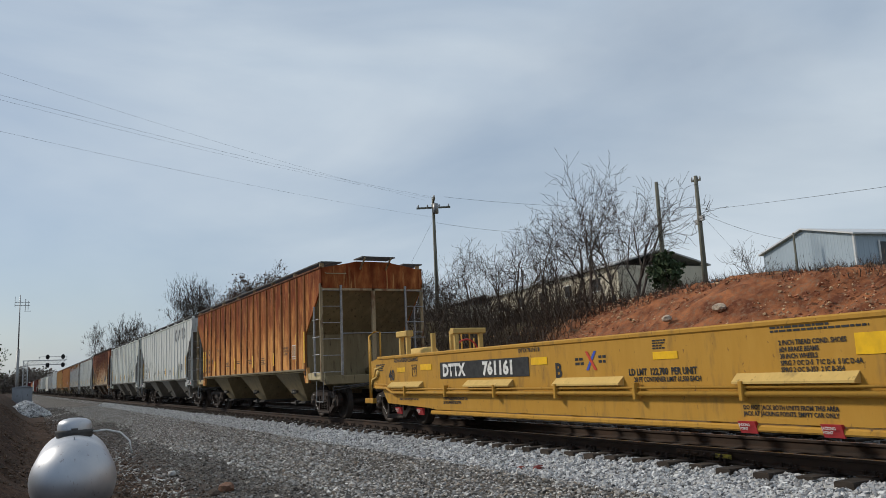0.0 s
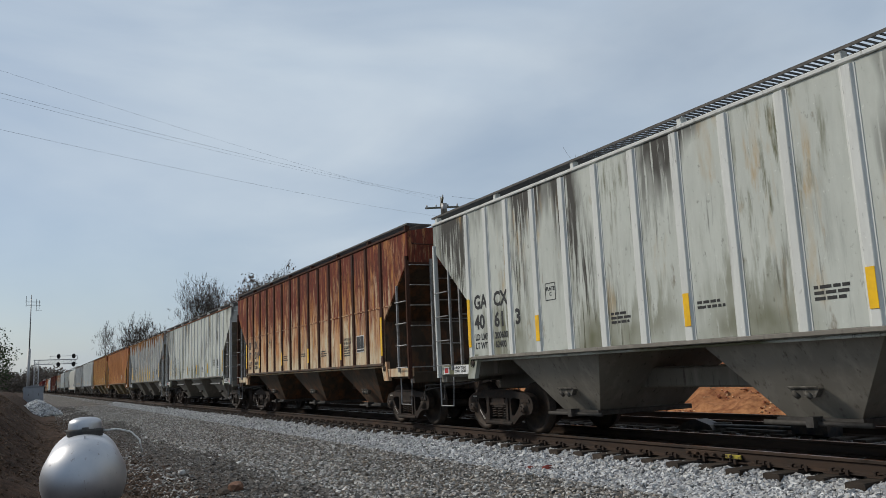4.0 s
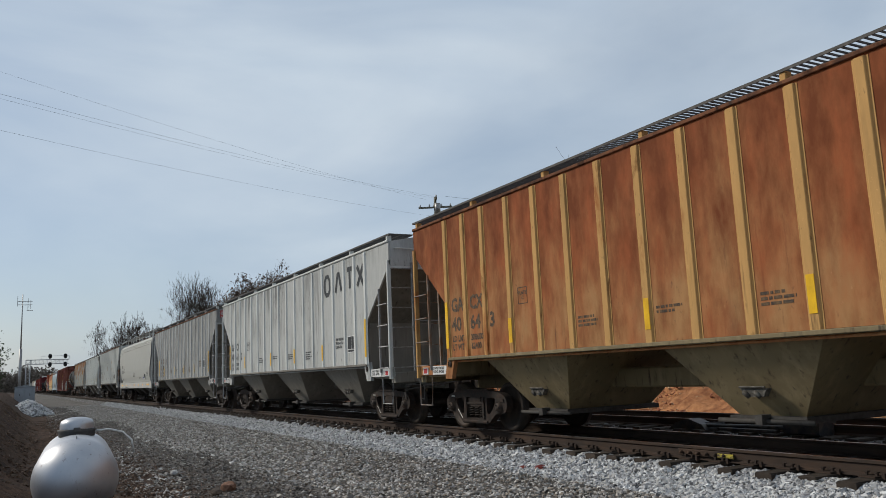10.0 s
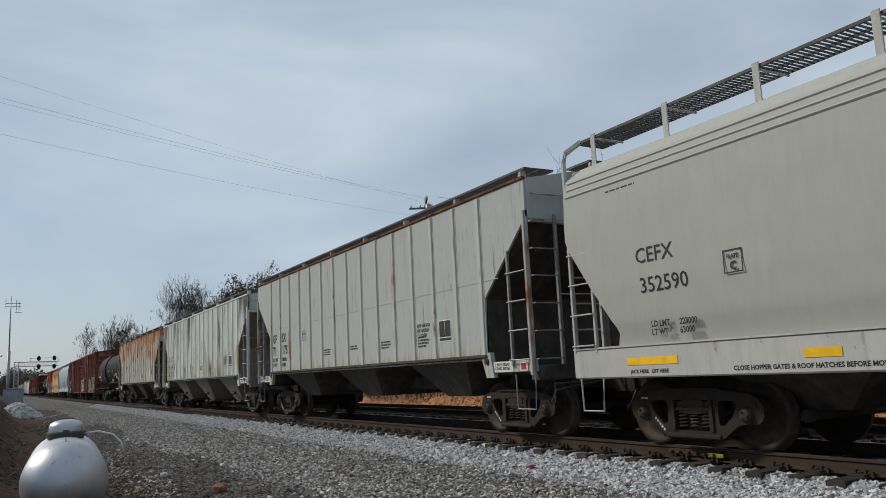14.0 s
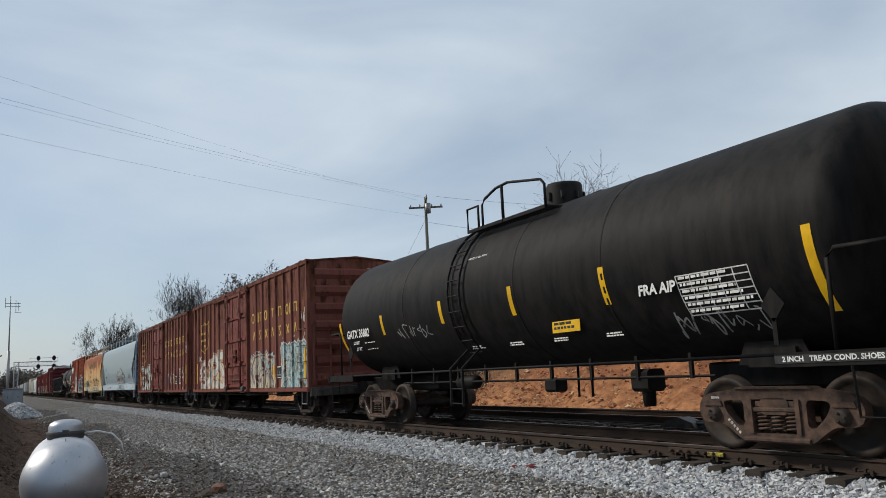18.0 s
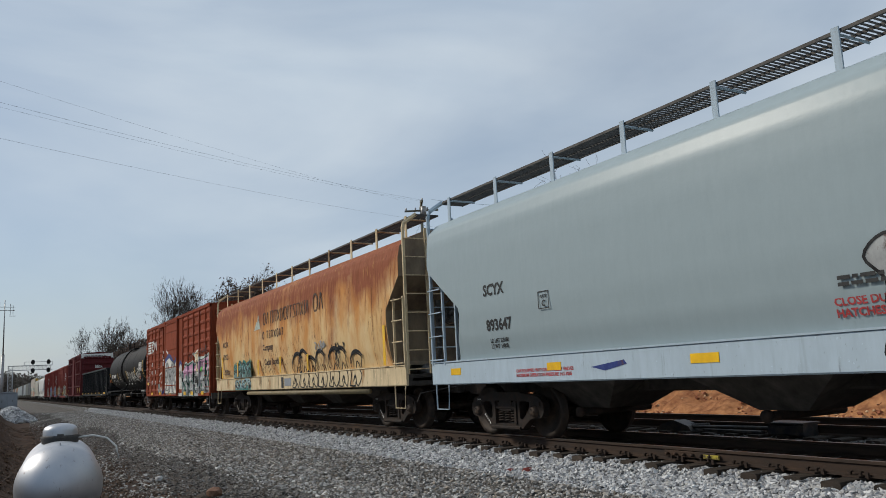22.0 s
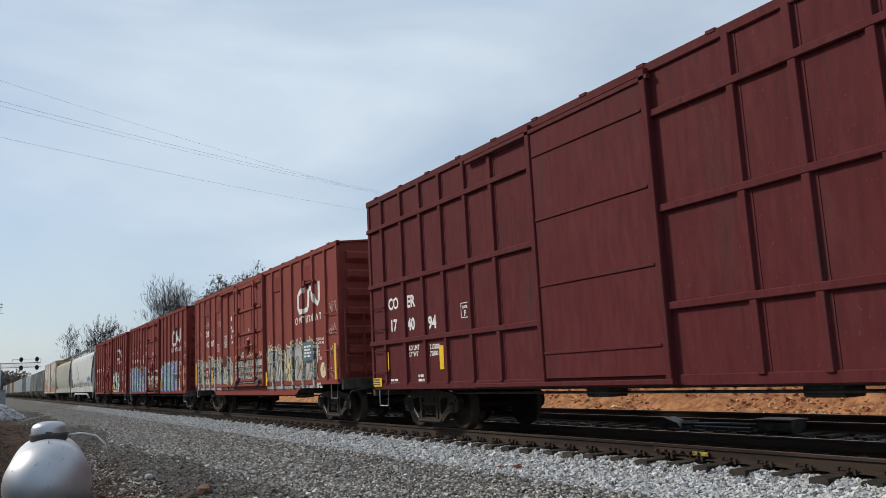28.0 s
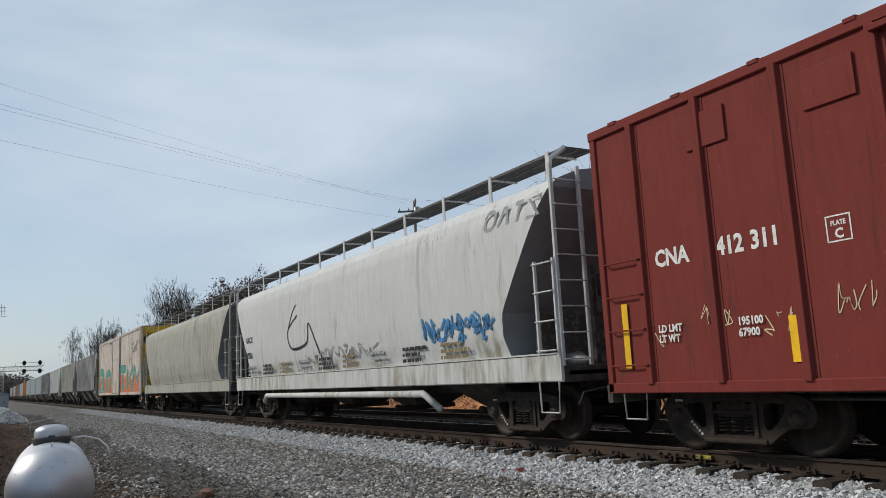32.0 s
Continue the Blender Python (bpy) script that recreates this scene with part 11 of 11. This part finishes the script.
def mark_dark():
    def skin(radius, axis):
        return lambda z: -math.sqrt(max(0.01, radius * radius - (z - axis) ** 2)) - 0.006
    for car, hl, mark in ((c16, h16, 0), (c22, h22, 1)):
        yf = skin(1.47 if not mark else 1.5, 2.6)
        def tape(x, z0, z1):
            s = Shape()
            ribbon(s, [(x, z0 + (z1 - z0) * k / 8) for k in range(9)], 0.12, yf)
            part("reflector", s, YELLOW_TAPE, car)
        rows = ((-hl + 0.3, 1.7, 2.5), (-hl + 2.8, 2.05, 2.5), (-hl + 5.6, 2.1, 2.55), (-hl + 8.1, 2.05, 2.55), (-hl + 10.5, 2.0, 2.55), (hl - 0.55, 1.6, 2.55)) if not mark else ((-hl + 0.35, 1.8, 2.5), (-hl + 4.3, 2.0, 2.4), (hl - 7.6, 1.95, 2.45), (hl - 3.9, 2.1, 2.6), (hl - 0.84, 1.85, 2.9))
        for x, z0, z1 in rows:
            tape(x, z0, z1)
        def text(words, size, sx, z, **kw):
            lettering(words, size, INK_WHITE, car, (-hl + sx, yf(z + size * 0.7) - 0.008, z), name="lettering", **kw)
        if mark:
            text("SHPX", 0.36, 1.5, 2.08, stretch=0.92)
            text("204470", 0.36, 2.6, 2.08, stretch=0.92)
            text("LD LMT", 0.15, 1.62, 1.84)
            text("LT WT", 0.15, 1.64, 1.6)
            for z in (1.94, 1.7):
                bars(car, -hl + 2.45, yf(z - 0.1) - 0.005, z, 0.6, 0.1, 1, INK_WHITE, 1)
            x0 = hl - 2.15
        else:
            text("GATX 35882", 0.27, 0.7, 2.08, stretch=0.92)
            text("LD LMT", 0.11, 0.9, 1.92)
            text("LT WT", 0.11, 0.92, 1.77)
            for z in (1.99, 1.84):
                bars(car, -hl + 1.5, yf(z - 0.07) - 0.005, z, 0.8, 0.065, 1, INK_WHITE, 1)
            text("RATED CAPACITY", 0.08, 6.6, 3.2)
            text("FRA AIP", 0.2, 11.2, 2.05)
            lab = part("hazard_label", Shape().box(-hl + 9.0, -hl + 9.7, yf(1.8) - 0.03, yf(1.8) - 0.022, 1.68, 1.94), YELLOW_TAPE, car, "yellow label with black print")
            bars(lab, -hl + 9.05, yf(1.8) - 0.031, 1.91, 0.6, 0.04, 3, BLACK, 2)
            x0 = -hl + 11.9
        s = Shape()
        for k in range(7):
            z = (2.28 if mark else 1.72) + 0.085 * k
            ribbon(s, [(x0, z), (x0 + 1.15, z)], 0.016, yf)
        for k in range(6):
            ribbon(s, [(x0 + 0.23 * k, (2.28 if mark else 1.72) + 0.51 * j / 4) for j in range(5)], 0.016, yf)
        part("test_table", s, INK_WHITE, car, "white ruled test data table")
        for k in range(6):
            z = (2.35 if mark else 1.79) + 0.085 * k
            bars(car, x0 + 0.05, yf(z) - 0.004, z, 1.05, 0.035, 1, INK_WHITE, 10 + k)
        for k in range(4):
            bars(car, -hl + 6.2 + 1.3 * k, yf(1.6) - 0.01, 1.65, 0.5, 0.022, 3, INK_WHITE, 20 + k)
        if mark:
            for k in range(3):
                scribble(car, hl - 7.6 + 1.9 * k, 1.7, 1.8, 0.75, yf, SPRAY_WHITE, 30 + k, 0.055, 9, "white spray-painted tag" if not k else "")
                scribble(car, hl - 7.4 + 1.9 * k, 1.75, 1.5, 0.6, yf, SPRAY_GREY, 36 + k, 0.03, 6)
            scribble(car, -hl + 5.0, 1.65, 0.7, 0.85, yf, SPRAY_WHITE, 40, 0.035, 5)
            r = random.Random(88)
            s = Shape()
            for k in range(26):
                x, za = r.uniform(-1.9, 0.6) * (1 if k < 17 else 2.6), r.uniform(3.2, 3.95)
                zb = za - r.uniform(0.3, 1.3)
                ribbon(s, [(x + 0.03 * math.sin(j + k), za + (zb - za) * j / 7) for j in range(8)], r.uniform(0.015, 0.06), yf, True)
            part("spill_streaks", s, SPILL, car, "grey spill streaks below the manway")
            scribble(car, -hl + 3.3, 1.7, 0.5, 0.3, yf, SPRAY_WHITE, 41, 0.03, 4)
            for x in (hl - 1.5, -hl + 1.0):
                part("placard", Shape().box(x + 0.03, x + 0.27, -1.53, -1.52, 1.8, 2.0), SPRAY_ORANGE, car, "orange placard")
            lettering("SHPX", 0.2, INK_WHITE, car, (hl - 0.2, -0.35, 3.25), turn=(90, 0, 90), name="end_mark", spacing=1.15)
            scr = scribble(car, 0, 0, 1.0, 0.5, side(0), SPRAY_GREY, 44, 0.05, 6)
            scr.location, scr.rotation_euler = (hl - 0.19, -0.75, 1.7), (0, 0, radians(90))
        else:
            scribble(car, -hl + 11.5, 1.45, 1.5, 0.35, yf, SPRAY_GREY, 45, 0.025, 10)
            scribble(car, -hl + 3.4, 1.9, 1.6, 0.3, yf, SPRAY_GREY, 46, 0.025, 8)
        part("shoe_board", Shape().box(hl - 1.1, hl + 0.5, -1.508, -1.502, 1.06, 1.15), BLACK, car)
        lettering("2 INCH   HF COMP SHOES" if mark else "2 INCH   TREAD COND. SHOES", 0.08, INK_WHITE, car, (hl - 1.0, -1.512, 1.08), name="shoe_writing", stretch=1.05)
    car, hl = c23, h23
    y, cx, cz = -1.468, hl - 1.31, 2.49
    s = Shape().add([(cx + 0.29 * math.cos(a), y - 0.003, cz + 0.29 * math.sin(a)) for a in [6.283 * k / 28 for k in range(28)]], [tuple(range(28))])
    part("globe_emblem", s, INK_WHITE, car, "white globe emblem")
    s = Shape()
    for k in range(-3, 4):
        q = 0.27 * k / 3.6
        wdt = math.sqrt(max(0.0, 0.27 ** 2 - q * q))
        ribbon(s, [(cx - wdt, cz + q), (cx + wdt, cz + q)], 0.022, side(y - 0.006))
        ribbon(s, [(cx + 0.27 * k / 3.6 * math.cos(a) * 1.0, cz + 0.27 * math.sin(a)) for a in [-1.57 + 3.14 * j / 10 for j in range(11)]], 0.022, side(y - 0.006))
    part("globe_lines", s, flat("emblem_blue", (0.03, 0.09, 0.25)), car)
    s = Shape()
    s.add([(a, y - 0.009, b) for a, b in ((cx - 0.28, 2.06), (cx - 0.1, 2.02), (cx + 0.38, 2.06), (cx + 0.4, 2.36), (cx + 0.05, 2.3), (cx - 0.28, 2.34))], [tuple(range(6))])
    part("emblem_banner", s, INK_WHITE, car)
    plain_marks(car, cx - 0.12, y - 0.01, 2.1, 0.14, [0.12, 0.14, 0.12], 0.03, GON_BLACK)
    lettering("IL  65-0\nIW  9-6\nIH  6-0\nCUFT 3584", 0.1, INK_WHITE, car, (hl - 1.12, y - 0.003, 1.78), name="dimensions", stretch=0.85)
    for x0, x1 in ((hl - 1.45, hl - 0.5), (hl - 4.6, hl - 4.2), (hl - 7.4, hl - 7.0), (hl - 10.2, hl - 9.8), (-hl + 6.0, -hl + 6.4), (-hl + 3.6, -hl + 4.0), (-hl + 0.6, -hl + 1.0)):
        part("reflector", Shape().box(x0, x1, -1.556 if x1 > hl - 1 or True else y, -1.55 if x1 > hl - 1 or True else y, 1.0, 1.13), YELLOW_TAPE, car)
    bars(car, hl - 5.7, y, 1.32, 0.3, 0.05, 3, INK_WHITE, 1)
    bars(car, hl - 3.4, -1.512, 0.98, 0.5, 0.06, 1, INK_WHITE, 2)
    bars(car, -hl + 1.3, y, 2.3, 0.4, 0.18, 2, INK_WHITE, 3)
    bars(car, -hl + 3.0, y, 2.4, 0.3, 0.08, 3, INK_WHITE, 4)
    lettering("SMIX", 0.2, INK_WHITE, car, (hl + 0.1, -0.2, 2.55), turn=(90, 0, 90), name="end_mark")
    for k in range(6):
        b = bars(car, 0, 0, 0, 0.6, 0.03, 1, INK_WHITE, 50 + k)
        b.location, b.rotation_euler = (hl + 0.106, -0.1, 1.75 - 0.07 * k), (0, 0, radians(90))


mark_dark()

# big plain marks on two pale hoppers
for car, hl in ((c3, h3), (c10, h10)):
    places = post_places(hl, 18)
    for k, w, form in zip((13, 14, 15, 16), (0.5, 0.55, 0.5, 0.52), (0, 1, 2, 5)):
        plain_marks(car, places[k] + 0.14, -1.584, 3.3, 0.62, [w], 0, BLACK, first=form)
for car, hl, z in ((c8, h8, 1.75), (c9, h9, 1.75)):
    part("pale_sticker", Shape().box(hl - 4.55, hl - 4.2, -1.587, -1.581, z, z + 0.33), WHITE, car)
    part("paint_patch", Shape().box(hl - 2.05, hl - 1.7, -1.586, -1.581, 1.6, 2.05), mat("peeled_paint", (0.5, 0.43, 0.33), 0.8, 0, [((0.28, 0.12, 0.05), 0.5, (9, 9, 9), 0.06)]), car)
part("pale_sticker", Shape().box(h15 - 3.4, h15 - 2.85, -1.587, -1.581, 1.7, 2.15), WHITE, c15)


# ---- what moves ----
def motions():
    """The train rolls past at an even speed; wheels turn while their car is near the camera."""
    for car, x0 in MOVERS:
        walk(car, [(t, pose(x0 + SPEED * t, TRACK, 0)) for t in (0, 8, 16, 24, 32)])
    start = {car.name: x0 for car, x0 in MOVERS}
    for wheel, car, dx in WHEELS:
        first = max(0.0, (-34 - start[car.name] - dx) / SPEED)
        last = min(32.0, (4 - start[car.name] - dx) / SPEED)
        a, b = int(first * FPS), int(last * FPS)
        times = sorted({0.0, *(k / FPS for k in range(a, b + 1)), 32.0})
        rows = []
        for t in times:
            roll = SPEED * (min(max(t, a / FPS), b / FPS) - a / FPS) / WHEEL_R
            rows.append((t, pose(dx, 0, WHEEL_R, 0, math.degrees(roll), 0)))
        walk(wheel, rows)


motions()
